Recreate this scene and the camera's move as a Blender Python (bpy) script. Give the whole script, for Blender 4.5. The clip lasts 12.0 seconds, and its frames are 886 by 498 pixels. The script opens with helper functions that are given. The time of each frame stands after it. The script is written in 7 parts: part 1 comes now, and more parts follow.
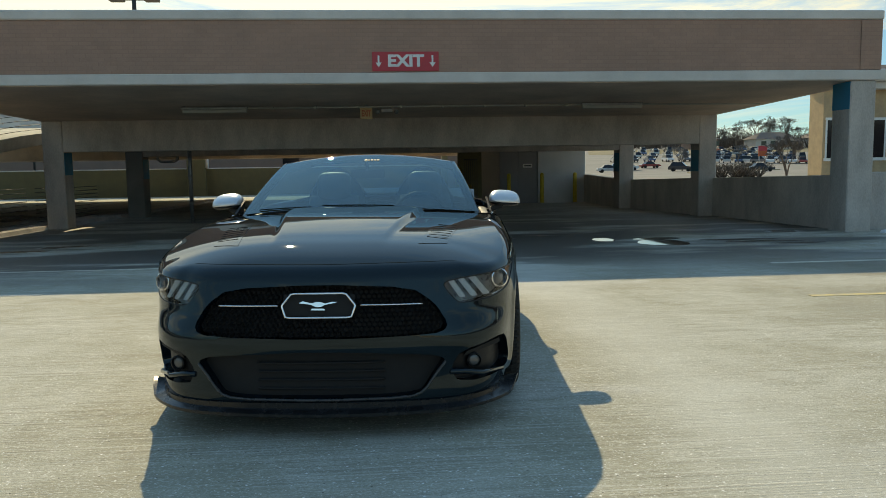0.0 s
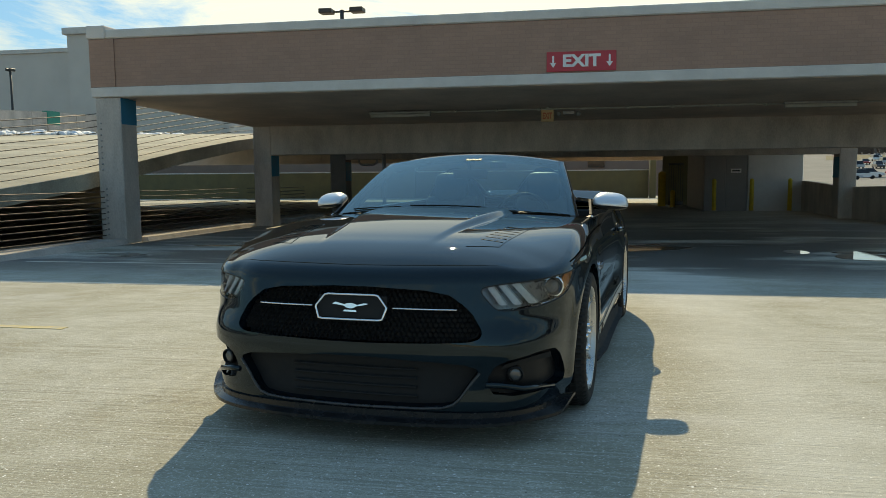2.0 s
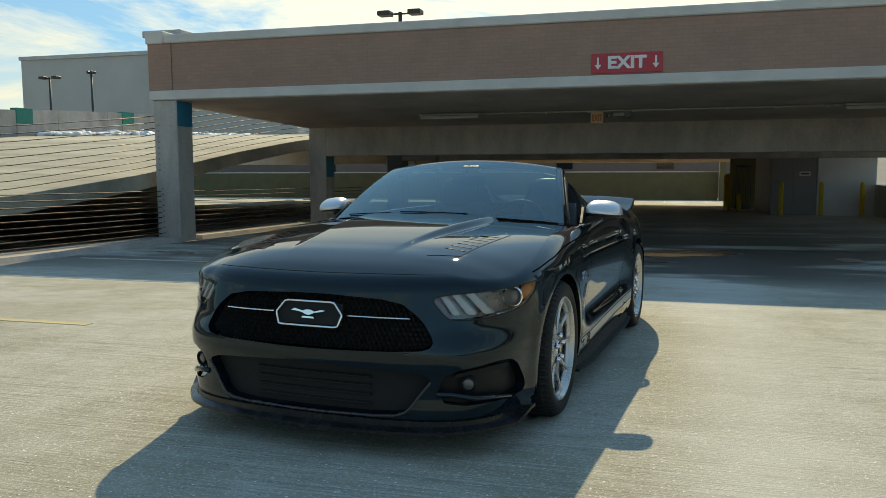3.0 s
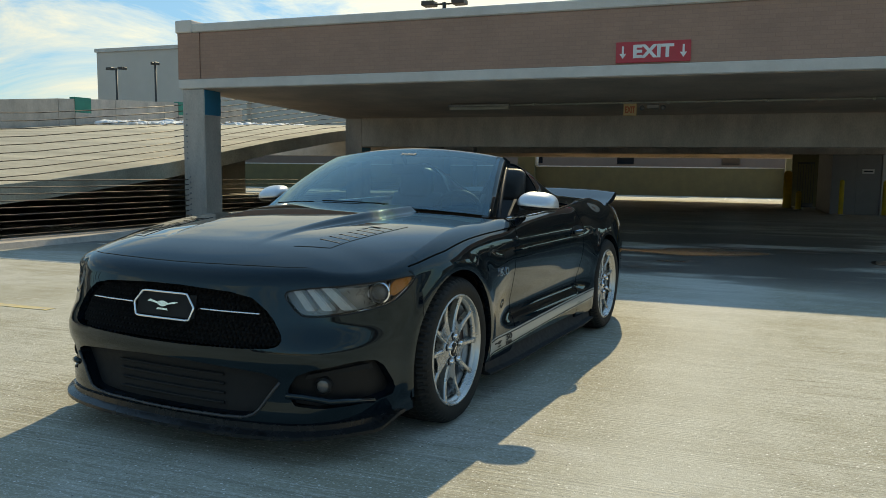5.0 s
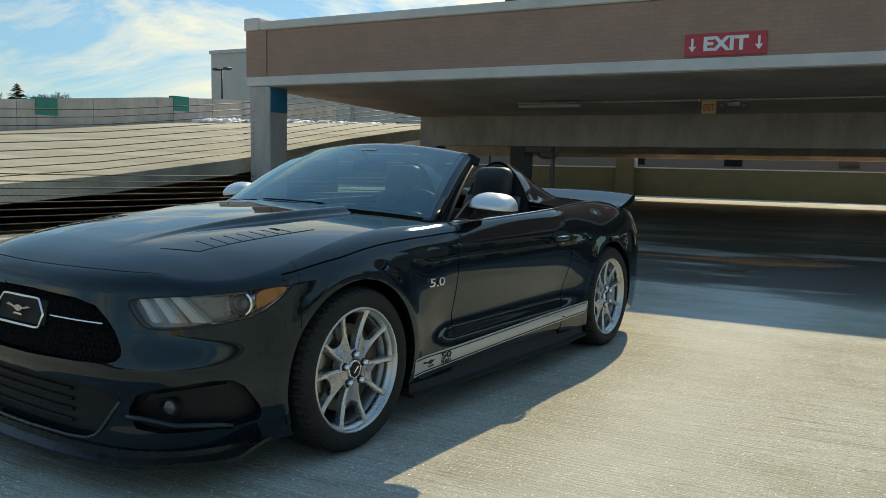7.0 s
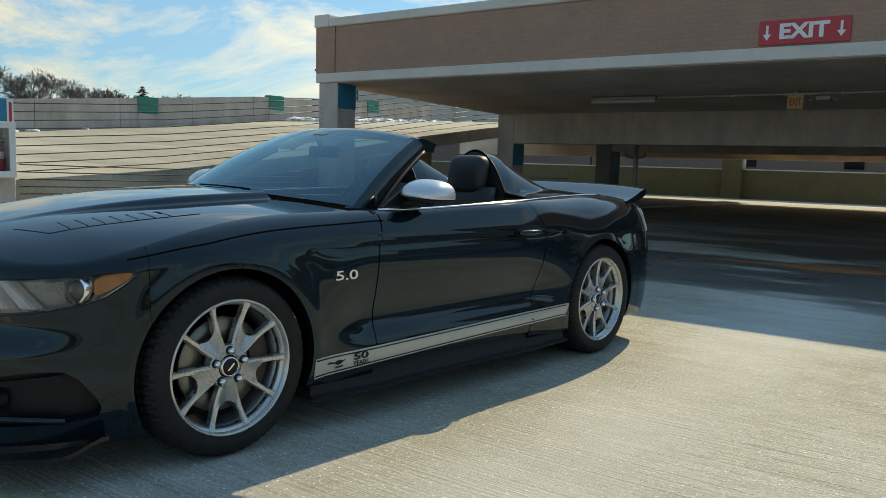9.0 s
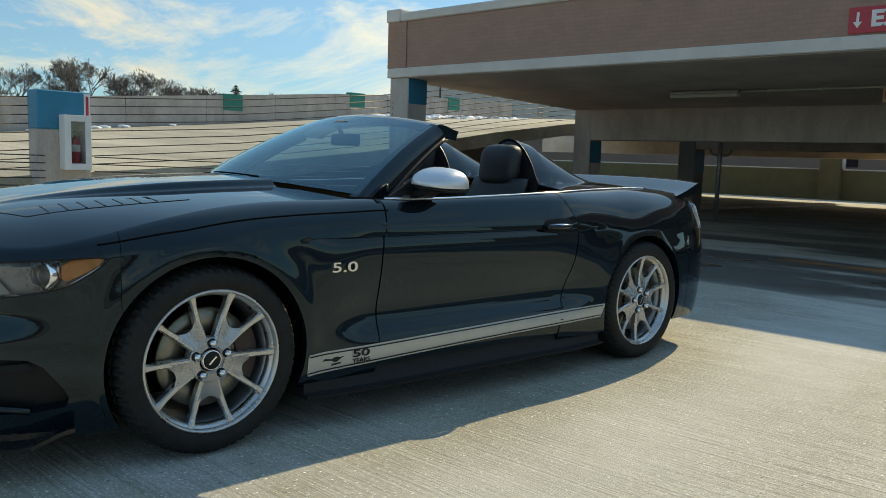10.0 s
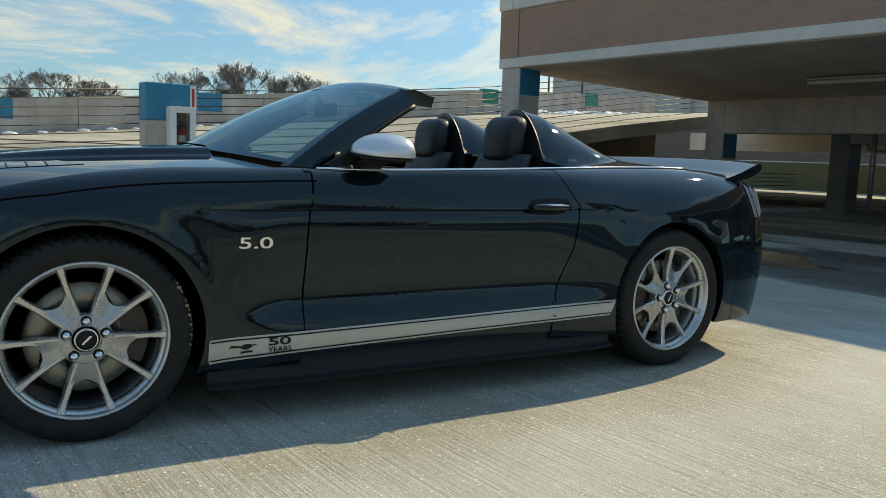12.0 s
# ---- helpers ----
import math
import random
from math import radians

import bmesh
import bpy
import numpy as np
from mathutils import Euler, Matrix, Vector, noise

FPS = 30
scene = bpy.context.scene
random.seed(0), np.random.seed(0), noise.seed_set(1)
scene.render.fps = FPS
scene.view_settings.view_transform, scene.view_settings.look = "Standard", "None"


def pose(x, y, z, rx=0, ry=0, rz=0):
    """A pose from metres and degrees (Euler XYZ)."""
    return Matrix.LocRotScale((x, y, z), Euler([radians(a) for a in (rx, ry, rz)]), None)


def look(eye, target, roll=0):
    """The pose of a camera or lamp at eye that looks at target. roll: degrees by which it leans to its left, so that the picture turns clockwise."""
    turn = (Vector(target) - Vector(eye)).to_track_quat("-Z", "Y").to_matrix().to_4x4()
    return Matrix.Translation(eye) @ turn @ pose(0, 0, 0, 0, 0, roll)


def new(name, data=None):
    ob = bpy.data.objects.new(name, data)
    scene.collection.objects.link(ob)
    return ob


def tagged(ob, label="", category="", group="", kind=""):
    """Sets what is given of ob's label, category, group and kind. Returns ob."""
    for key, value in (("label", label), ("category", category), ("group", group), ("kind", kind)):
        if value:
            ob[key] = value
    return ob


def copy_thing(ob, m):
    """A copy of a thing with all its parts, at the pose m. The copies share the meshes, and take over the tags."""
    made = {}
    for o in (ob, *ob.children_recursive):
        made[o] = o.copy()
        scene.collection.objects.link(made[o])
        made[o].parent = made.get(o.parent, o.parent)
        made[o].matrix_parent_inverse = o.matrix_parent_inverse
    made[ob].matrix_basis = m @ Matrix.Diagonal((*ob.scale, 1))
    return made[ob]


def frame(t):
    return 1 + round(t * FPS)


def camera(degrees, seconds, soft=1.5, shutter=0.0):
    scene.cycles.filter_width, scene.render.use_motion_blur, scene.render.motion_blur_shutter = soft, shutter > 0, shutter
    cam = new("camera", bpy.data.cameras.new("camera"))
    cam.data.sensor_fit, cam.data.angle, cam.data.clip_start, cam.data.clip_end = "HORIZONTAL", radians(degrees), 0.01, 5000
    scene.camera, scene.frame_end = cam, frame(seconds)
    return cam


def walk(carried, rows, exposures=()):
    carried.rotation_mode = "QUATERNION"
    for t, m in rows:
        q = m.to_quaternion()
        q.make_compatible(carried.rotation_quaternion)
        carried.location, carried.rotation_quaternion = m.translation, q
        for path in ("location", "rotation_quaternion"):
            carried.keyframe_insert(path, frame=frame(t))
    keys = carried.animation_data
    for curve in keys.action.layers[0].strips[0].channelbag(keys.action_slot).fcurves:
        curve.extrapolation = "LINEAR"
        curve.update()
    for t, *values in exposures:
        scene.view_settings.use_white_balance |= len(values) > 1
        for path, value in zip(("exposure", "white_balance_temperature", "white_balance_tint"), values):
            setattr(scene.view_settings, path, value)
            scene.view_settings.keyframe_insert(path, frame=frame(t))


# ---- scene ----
cam = camera(57.94, 12.0, soft=0.85)
ROWS = [
    (0.0, -0.004, 0.009, 1.290, -6.21, 0.85, -4.71),
    (0.5, 0.130, 0.089, 1.280, -6.00, 0.95, -1.73),
    (1.0, 0.335, 0.086, 1.274, -5.72, 0.92, 1.79),
    (1.5, 0.535, 0.146, 1.258, -5.72, 0.69, 7.06),
    (2.0, 0.765, 0.285, 1.248, -5.69, 0.54, 10.62),
    (2.5, 1.006, 0.353, 1.277, -5.62, 0.35, 12.96),
    (3.0, 1.260, 0.385, 1.288, -5.67, 0.21, 15.71),
    (3.5, 1.434, 0.482, 1.280, -5.93, -0.16, 16.10),
    (5.5, 2.152, 1.110, 1.256, -6.18, -0.65, 22.84),
    (6.0, 2.280, 1.322, 1.261, -6.20, -0.82, 24.94),
    (6.5, 2.460, 1.512, 1.258, -6.20, -0.95, 26.70),
    (8.5, 2.990, 2.312, 1.208, -6.38, -1.46, 33.64),
    (9.0, 3.158, 2.482, 1.184, -6.33, -1.50, 36.10),
    (9.5, 3.228, 2.660, 1.145, -6.51, -1.70, 38.77),
    (10.0, 3.274, 2.881, 1.141, -6.61, -1.81, 42.30),
    (10.5, 3.363, 3.096, 1.127, -6.67, -1.67, 46.47),
    (11.0, 3.487, 3.329, 1.081, -6.71, -1.65, 49.81),
    (11.5, 3.509, 3.582, 1.027, -6.95, -1.83, 51.73),
    (12.0, 3.505, 3.821, 1.030, -6.95, -1.90, 53.13),
]
EXPOSURES = [(0.0, 0.33, 9800, -0.5), (4.5, 0.33, 9700, 0.5), (12.0, 0.40, 9500, 3.0)]
walk(cam, [(t, pose(x, y, z, 90 + pitch, roll, yaw)) for t, x, y, z, pitch, roll, yaw in ROWS], EXPOSURES)

# ---- light ----
SUN_TRAVEL = Vector((0.23, -1.39, -0.98)).normalized()
ELEV = math.asin(-SUN_TRAVEL.z)
sun = new("sun", bpy.data.lights.new("sun", "SUN"))
sun.data.energy, sun.data.angle, sun.data.color = 3.05, radians(0.53), (1.0, 0.93, 0.80)
sun.matrix_world = look((0, 30, 30), Vector((0, 30, 30)) + SUN_TRAVEL)

world = bpy.data.worlds.new("world")
scene.world = world
world.use_nodes = True
nt = world.node_tree
nt.nodes.clear()
sky = nt.nodes.new("ShaderNodeTexSky")
sky.sky_type, sky.sun_disc = "NISHITA", False
sky.sun_elevation = ELEV
sky.sun_rotation = math.atan2(-SUN_TRAVEL.x, -SUN_TRAVEL.y)
sky.air_density, sky.dust_density, sky.ozone_density = 1.0, 0.0, 3.2
sky.altitude = 3000
co = nt.nodes.new("ShaderNodeTexCoord")
mp = nt.nodes.new("ShaderNodeMapping")
mp.inputs["Scale"].default_value = (1.0, 1.6, 5.5)
mp.inputs["Location"].default_value = (3.1, 1.7, 0.4)
mp.inputs["Rotation"].default_value = (0, 0.12, 0.6)
n1 = nt.nodes.new("ShaderNodeTexNoise")
n1.inputs["Scale"].default_value, n1.inputs["Detail"].default_value, n1.inputs["Roughness"].default_value = 1.7, 10, 0.66
n1.inputs["Distortion"].default_value = 0.9
rp = nt.nodes.new("ShaderNodeValToRGB")
rp.color_ramp.elements[0].position, rp.color_ramp.elements[1].position = 0.495, 0.645
mx = nt.nodes.new("ShaderNodeMix")
mx.data_type = "RGBA"
bg = nt.nodes.new("ShaderNodeBackground")
out = nt.nodes.new("ShaderNodeOutputWorld")
nt.links.new(co.outputs["Generated"], mp.inputs["Vector"])
nt.links.new(mp.outputs["Vector"], n1.inputs["Vector"])
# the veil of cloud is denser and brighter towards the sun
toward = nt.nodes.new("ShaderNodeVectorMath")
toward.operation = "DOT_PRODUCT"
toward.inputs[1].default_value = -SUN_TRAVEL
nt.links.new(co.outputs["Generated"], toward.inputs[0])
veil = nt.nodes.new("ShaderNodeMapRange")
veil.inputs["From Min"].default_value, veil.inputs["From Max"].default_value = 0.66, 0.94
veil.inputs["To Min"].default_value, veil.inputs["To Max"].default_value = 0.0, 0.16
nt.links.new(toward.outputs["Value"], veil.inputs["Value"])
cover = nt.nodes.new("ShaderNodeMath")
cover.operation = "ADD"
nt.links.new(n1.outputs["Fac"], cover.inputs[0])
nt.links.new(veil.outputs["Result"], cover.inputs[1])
nt.links.new(cover.outputs["Value"], rp.inputs["Fac"])
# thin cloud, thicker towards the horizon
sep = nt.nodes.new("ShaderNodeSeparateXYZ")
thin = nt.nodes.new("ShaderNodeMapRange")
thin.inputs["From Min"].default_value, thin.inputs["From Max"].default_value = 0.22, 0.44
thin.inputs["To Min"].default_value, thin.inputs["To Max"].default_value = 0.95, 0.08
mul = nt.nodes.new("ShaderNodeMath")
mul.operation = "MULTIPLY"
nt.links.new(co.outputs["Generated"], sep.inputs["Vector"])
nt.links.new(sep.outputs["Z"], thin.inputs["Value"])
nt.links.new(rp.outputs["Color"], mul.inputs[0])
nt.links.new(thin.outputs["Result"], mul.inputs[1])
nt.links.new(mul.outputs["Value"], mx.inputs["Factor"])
# a little haze-free dimming low down, deeper blue overhead
low = nt.nodes.new("ShaderNodeMapRange")
low.inputs["From Min"].default_value, low.inputs["From Max"].default_value = 0.0, 0.9
low.inputs["To Min"].default_value, low.inputs["To Max"].default_value = 0.42, 2.3
dim = nt.nodes.new("ShaderNodeVectorMath")
dim.operation = "SCALE"
nt.links.new(sep.outputs["Z"], low.inputs["Value"])
deep = nt.nodes.new("ShaderNodeHueSaturation")
deep.inputs["Saturation"].default_value = 1.10
deep.inputs["Hue"].default_value = 0.499
nt.links.new(sky.outputs["Color"], deep.inputs["Color"])
# clear winter air: blue right down to the horizon
clear = nt.nodes.new("ShaderNodeMix")
clear.data_type = "RGBA"
clear.inputs["A"].default_value, clear.inputs["B"].default_value = (0.72, 0.94, 1.12, 1), (1.025, 1.005, 0.93, 1)
rise = nt.nodes.new("ShaderNodeMapRange")
rise.inputs["From Min"].default_value, rise.inputs["From Max"].default_value = 0.0, 0.30
nt.links.new(sep.outputs["Z"], rise.inputs["Value"])
nt.links.new(rise.outputs["Result"], clear.inputs["Factor"])
blue = nt.nodes.new("ShaderNodeVectorMath")
blue.operation = "MULTIPLY"
nt.links.new(deep.outputs["Color"], blue.inputs[0])
nt.links.new(clear.outputs["Result"], blue.inputs[1])
nt.links.new(blue.outputs["Vector"], dim.inputs["Vector"])
nt.links.new(low.outputs["Result"], dim.inputs["Scale"])
nt.links.new(dim.outputs["Vector"], mx.inputs["A"])
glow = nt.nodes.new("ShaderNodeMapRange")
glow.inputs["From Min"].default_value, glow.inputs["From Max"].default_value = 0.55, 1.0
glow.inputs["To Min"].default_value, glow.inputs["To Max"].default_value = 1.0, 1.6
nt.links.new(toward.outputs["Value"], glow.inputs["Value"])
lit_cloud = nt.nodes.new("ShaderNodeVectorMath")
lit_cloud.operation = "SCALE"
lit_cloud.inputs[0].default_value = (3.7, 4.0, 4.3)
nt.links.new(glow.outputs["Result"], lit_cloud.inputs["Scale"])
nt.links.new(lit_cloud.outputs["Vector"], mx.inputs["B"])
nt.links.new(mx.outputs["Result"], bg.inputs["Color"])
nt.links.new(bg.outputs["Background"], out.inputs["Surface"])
bg.inputs["Strength"].default_value = 0.155

# ---- materials ----
def mat(name, colour, rough=0.6, metal=0.0, vary=0.25, scale=3.0, grain=60.0, bump=0.15, second=None, coat=0.0,
        stretch=(1, 1, 1), spec=0.5, rough_vary=0.1):
    """Principled surface with colour variation at two scales and a fine relief."""
    m = bpy.data.materials.new(name)
    m.use_nodes = True
    t = m.node_tree
    b = t.nodes["Principled BSDF"]
    b.inputs["Roughness"].default_value, b.inputs["Metallic"].default_value = rough, metal
    b.inputs["Coat Weight"].default_value, b.inputs["Coat Roughness"].default_value = coat, 0.02
    b.inputs["Specular IOR Level"].default_value = spec
    b.inputs["Base Color"].default_value = (*colour, 1)
    if vary <= 0 and bump <= 0:
        return m
    c = t.nodes.new("ShaderNodeTexCoord")
    mp_ = t.nodes.new("ShaderNodeMapping")
    mp_.inputs["Scale"].default_value = stretch
    t.links.new(c.outputs["Object"], mp_.inputs["Vector"])
    big, fine = t.nodes.new("ShaderNodeTexNoise"), t.nodes.new("ShaderNodeTexNoise")
    for n, s, d in ((big, scale, 6), (fine, grain, 3)):
        n.inputs["Scale"].default_value, n.inputs["Detail"].default_value = s, d
        n.inputs["Roughness"].default_value = 0.62
        t.links.new(mp_.outputs["Vector"], n.inputs["Vector"])
    mixc = t.nodes.new("ShaderNodeMix")
    mixc.data_type = "RGBA"
    lo = second or tuple(v * (1 - vary) for v in colour)
    hi = tuple(min(1, v * (1 + vary * 0.6)) for v in colour)
    mixc.inputs["A"].default_value, mixc.inputs["B"].default_value = (*lo, 1), (*hi, 1)
    r = t.nodes.new("ShaderNodeMapRange")
    r.inputs["From Min"].default_value, r.inputs["From Max"].default_value = 0.33, 0.67
    t.links.new(big.outputs["Fac"], r.inputs["Value"])
    t.links.new(r.outputs["Result"], mixc.inputs["Factor"])
    mixf = t.nodes.new("ShaderNodeMix")
    mixf.data_type, mixf.blend_type = "RGBA", "OVERLAY"
    mixf.inputs["Factor"].default_value = min(1.0, vary * 1.4)
    t.links.new(mixc.outputs["Result"], mixf.inputs["A"])
    t.links.new(fine.outputs["Color"], mixf.inputs["B"])
    hs = t.nodes.new("ShaderNodeRGBToBW")
    t.links.new(fine.outputs["Color"], hs.inputs["Color"])
    t.links.new(hs.outputs["Val"], mixf.inputs["B"])
    t.links.new(mixf.outputs["Result"], b.inputs["Base Color"])
    rr = t.nodes.new("ShaderNodeMapRange")
    rr.inputs["From Min"].default_value, rr.inputs["From Max"].default_value = 0.3, 0.7
    rr.inputs["To Min"].default_value, rr.inputs["To Max"].default_value = max(0, rough - rough_vary), min(1, rough + rough_vary)
    t.links.new(big.outputs["Fac"], rr.inputs["Value"])
    t.links.new(rr.outputs["Result"], b.inputs["Roughness"])
    if bump > 0:
        bp = t.nodes.new("ShaderNodeBump")
        bp.inputs["Strength"].default_value, bp.inputs["Distance"].default_value = bump, 0.01
        t.links.new(fine.outputs["Fac"], bp.inputs["Height"])
        t.links.new(bp.outputs["Normal"], b.inputs["Normal"])
    return m


def glass(name, tint, rough=0.0, ior=1.52, veil_share=0.0, sheen=(1, 1, 1)):
    m = bpy.data.materials.new(name)
    m.use_nodes = True
    t = m.node_tree
    t.nodes.clear()
    o = t.nodes.new("ShaderNodeOutputMaterial")
    tr, gl, mixs = t.nodes.new("ShaderNodeBsdfTransparent"), t.nodes.new("ShaderNodeBsdfGlossy"), t.nodes.new("ShaderNodeMixShader")
    fr = t.nodes.new("ShaderNodeFresnel")
    fr.inputs["IOR"].default_value = ior
    tr.inputs["Color"].default_value = (*tint, 1)
    gl.inputs["Roughness"].default_value = rough
    gl.inputs["Color"].default_value = (*sheen, 1)
    t.links.new(fr.outputs["Fac"], mixs.inputs["Fac"])
    t.links.new(tr.outputs["BSDF"], mixs.inputs[1])
    t.links.new(gl.outputs["BSDF"], mixs.inputs[2])
    # diffuse share that whitens the pane as a painted veil of glare
    df, mixd = t.nodes.new("ShaderNodeBsdfDiffuse"), t.nodes.new("ShaderNodeMixShader")
    df.inputs["Color"].default_value = (0.62, 0.66, 0.68, 1)
    mixd.inputs["Fac"].default_value = veil_share
    t.links.new(mixs.outputs["Shader"], mixd.inputs[1])
    t.links.new(df.outputs["BSDF"], mixd.inputs[2])
    t.links.new(mixd.outputs["Shader"], o.inputs["Surface"])
    return m


def deck_concrete():
    """Broom-finished pale concrete with streaks along x, stains, a salt bloom and a damp belt under the building's edge."""
    m = mat("deck_concrete", (0.42, 0.395, 0.305), 0.85, vary=0.24, scale=0.55, grain=90, bump=0.25)
    t = m.node_tree
    b = t.nodes["Principled BSDF"]
    old = b.inputs["Base Color"].links[0].from_socket
    c = next(n for n in t.nodes if n.type == "TEX_COORD")

    def noise_node(scale, detail, sx=1, sy=1, rough=0.6):
        mpn = t.nodes.new("ShaderNodeMapping")
        mpn.inputs["Scale"].default_value = (sx, sy, 1)
        n = t.nodes.new("ShaderNodeTexNoise")
        n.inputs["Scale"].default_value, n.inputs["Detail"].default_value, n.inputs["Roughness"].default_value = scale, detail, rough
        t.links.new(c.outputs["Object"], mpn.inputs["Vector"])
        t.links.new(mpn.outputs["Vector"], n.inputs["Vector"])
        return n.outputs["Fac"]

    def ramp(sock, a, z, lo=0.0, hi=1.0):
        r = t.nodes.new("ShaderNodeMapRange")
        r.inputs["From Min"].default_value, r.inputs["From Max"].default_value = a, z
        r.inputs["To Min"].default_value, r.inputs["To Max"].default_value = lo, hi
        t.links.new(sock, r.inputs["Value"])
        return r.outputs["Result"]

    def blend(fac, a, colour, mode="MIX"):
        x = t.nodes.new("ShaderNodeMix")
        x.data_type, x.blend_type = "RGBA", mode
        t.links.new(fac, x.inputs["Factor"])
        t.links.new(a, x.inputs["A"])
        x.inputs["B"].default_value = (*colour, 1)
        return x.outputs["Result"]

    def maths(op, a, b_):
        x = t.nodes.new("ShaderNodeMath")
        x.operation, x.use_clamp = op, op == "MULTIPLY"
        for i, v in enumerate((a, b_)):
            if isinstance(v, (int, float)):
                x.inputs[i].default_value = v
            else:
                t.links.new(v, x.inputs[i])
        return x.outputs["Value"]

    def specks(scale, radius, share):
        """Scattered small grains: a share of the cells holds one."""
        v = t.nodes.new("ShaderNodeTexVoronoi")
        v.inputs["Scale"].default_value = scale
        t.links.new(c.outputs["Object"], v.inputs["Vector"])
        cut = t.nodes.new("ShaderNodeSeparateColor")
        t.links.new(v.outputs["Color"], cut.inputs["Color"])
        return maths("MULTIPLY", ramp(v.outputs["Distance"], radius, radius * 0.6), ramp(cut.outputs["Red"], 1 - share, 1.001 - share))

    streak2 = noise_node(62, 3, 0.022, 1.0, 0.55)
    fine = noise_node(150, 3, 0.5, 1.0, 0.7)
    # tan and bleached areas, each with ragged edges
    col = blend(ramp(noise_node(0.55, 7, 1.0, 1.0, 0.68), 0.44, 0.60, 0, 0.75), old, (0.55, 0.535, 0.475))
    col = blend(ramp(noise_node(1.6, 7, 0.8, 1.0, 0.7), 0.50, 0.66, 0, 0.42), col, (0.345, 0.295, 0.205))
    col = blend(ramp(noise_node(0.33, 7, 0.6, 1.0, 0.66), 0.545, 0.60, 0, 0.58), col, (0.60, 0.595, 0.565))
    col = blend(ramp(noise_node(7, 6, 0.6, 1.0, 0.72), 0.44, 0.66, 0, 0.34), col, (0.25, 0.225, 0.165))
    # broom lines, in clusters that come and go
    cluster = ramp(noise_node(0.8, 4, 0.35, 1.2), 0.42, 0.60, 0.25, 1.0)
    col = blend(maths("MULTIPLY", ramp(streak2, 0.53, 0.62, 0, 0.62), cluster), col, (0.20, 0.18, 0.135))
    col = blend(maths("MULTIPLY", ramp(noise_node(48, 3, 0.02, 1.0, 0.55), 0.56, 0.66, 0, 0.6), cluster), col, (0.70, 0.68, 0.61))
    # grain of the worn surface, pale aggregate and dark grit
    col = blend(ramp(fine, 0.44, 0.62, 0, 0.55), col, (0.24, 0.22, 0.17))
    col = blend(ramp(noise_node(95, 3, 0.6, 1.0, 0.7), 0.55, 0.64, 0, 0.55), col, (0.72, 0.71, 0.66))
    col = blend(maths("MULTIPLY", specks(26, 0.17, 0.30), 0.9), col, (0.88, 0.87, 0.84))
    col = blend(maths("MULTIPLY", specks(55, 0.24, 0.22), 0.8), col, (0.84, 0.83, 0.80))
    col = blend(maths("MULTIPLY", specks(38, 0.20, 0.10), 0.8), col, (0.07, 0.06, 0.05))
    sep = t.nodes.new("ShaderNodeSeparateXYZ")
    t.links.new(c.outputs["Object"], sep.inputs["Vector"])
    y, x_ = sep.outputs["Y"], sep.outputs["X"]
    # pale worn track beside the parking bay
    bend = maths("ADD", x_, maths("MULTIPLY", noise_node(0.7, 5), 0.7))
    track = maths("MULTIPLY", ramp(bend, 1.45, 1.95), ramp(bend, 2.75, 2.2))
    col = blend(maths("MULTIPLY", track, 0.42), col, (0.62, 0.61, 0.56))
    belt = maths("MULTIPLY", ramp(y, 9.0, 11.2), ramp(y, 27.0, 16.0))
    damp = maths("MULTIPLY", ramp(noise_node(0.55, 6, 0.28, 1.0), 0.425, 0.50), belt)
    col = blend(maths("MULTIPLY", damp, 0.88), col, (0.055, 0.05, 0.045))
    # bleached salt left where the meltwater has dried
    salt = maths("MULTIPLY", ramp(noise_node(0.42, 6, 0.45, 1.0, 0.7), 0.53, 0.58), maths("MULTIPLY", belt, maths("SUBTRACT", 1.0, damp)))
    col = blend(maths("MULTIPLY", salt, 0.22), col, (0.62, 0.62, 0.60))
    # damp tongue running out into the sun on the east side
    east = maths("MULTIPLY", ramp(x_, 4.2, 5.8), maths("MULTIPLY", ramp(y, 6.6, 7.6), ramp(y, 11.5, 10.5)))
    tongue = maths("MULTIPLY", ramp(noise_node(0.6, 6, 0.3, 1.0, 0.65), 0.47, 0.53), east)
    col = blend(maths("MULTIPLY", tongue, 0.62), col, (0.17, 0.135, 0.085))
    pud = maths("MULTIPLY", ramp(noise_node(0.55, 2, 0.5, 1.0), 0.56, 0.60), maths("MULTIPLY", ramp(y, 11.0, 12.4), ramp(y, 16.5, 14.0)))
    t.links.new(col, b.inputs["Base Color"])
    base_r = maths("SUBTRACT", 0.87, maths("MULTIPLY", damp, 0.3))
    t.links.new(maths("SUBTRACT", base_r, maths("MULTIPLY", pud, 0.53)), b.inputs["Roughness"])
    bp = next(n for n in t.nodes if n.type == "BUMP")
    add = maths("MULTIPLY", maths("ADD", streak2, maths("MULTIPLY", noise_node(230, 2), 0.5)), maths("SUBTRACT", 1.0, pud))
    t.links.new(add, bp.inputs["Height"])
    bp.inputs["Strength"].default_value, bp.inputs["Distance"].default_value = 0.75, 0.007
    return m


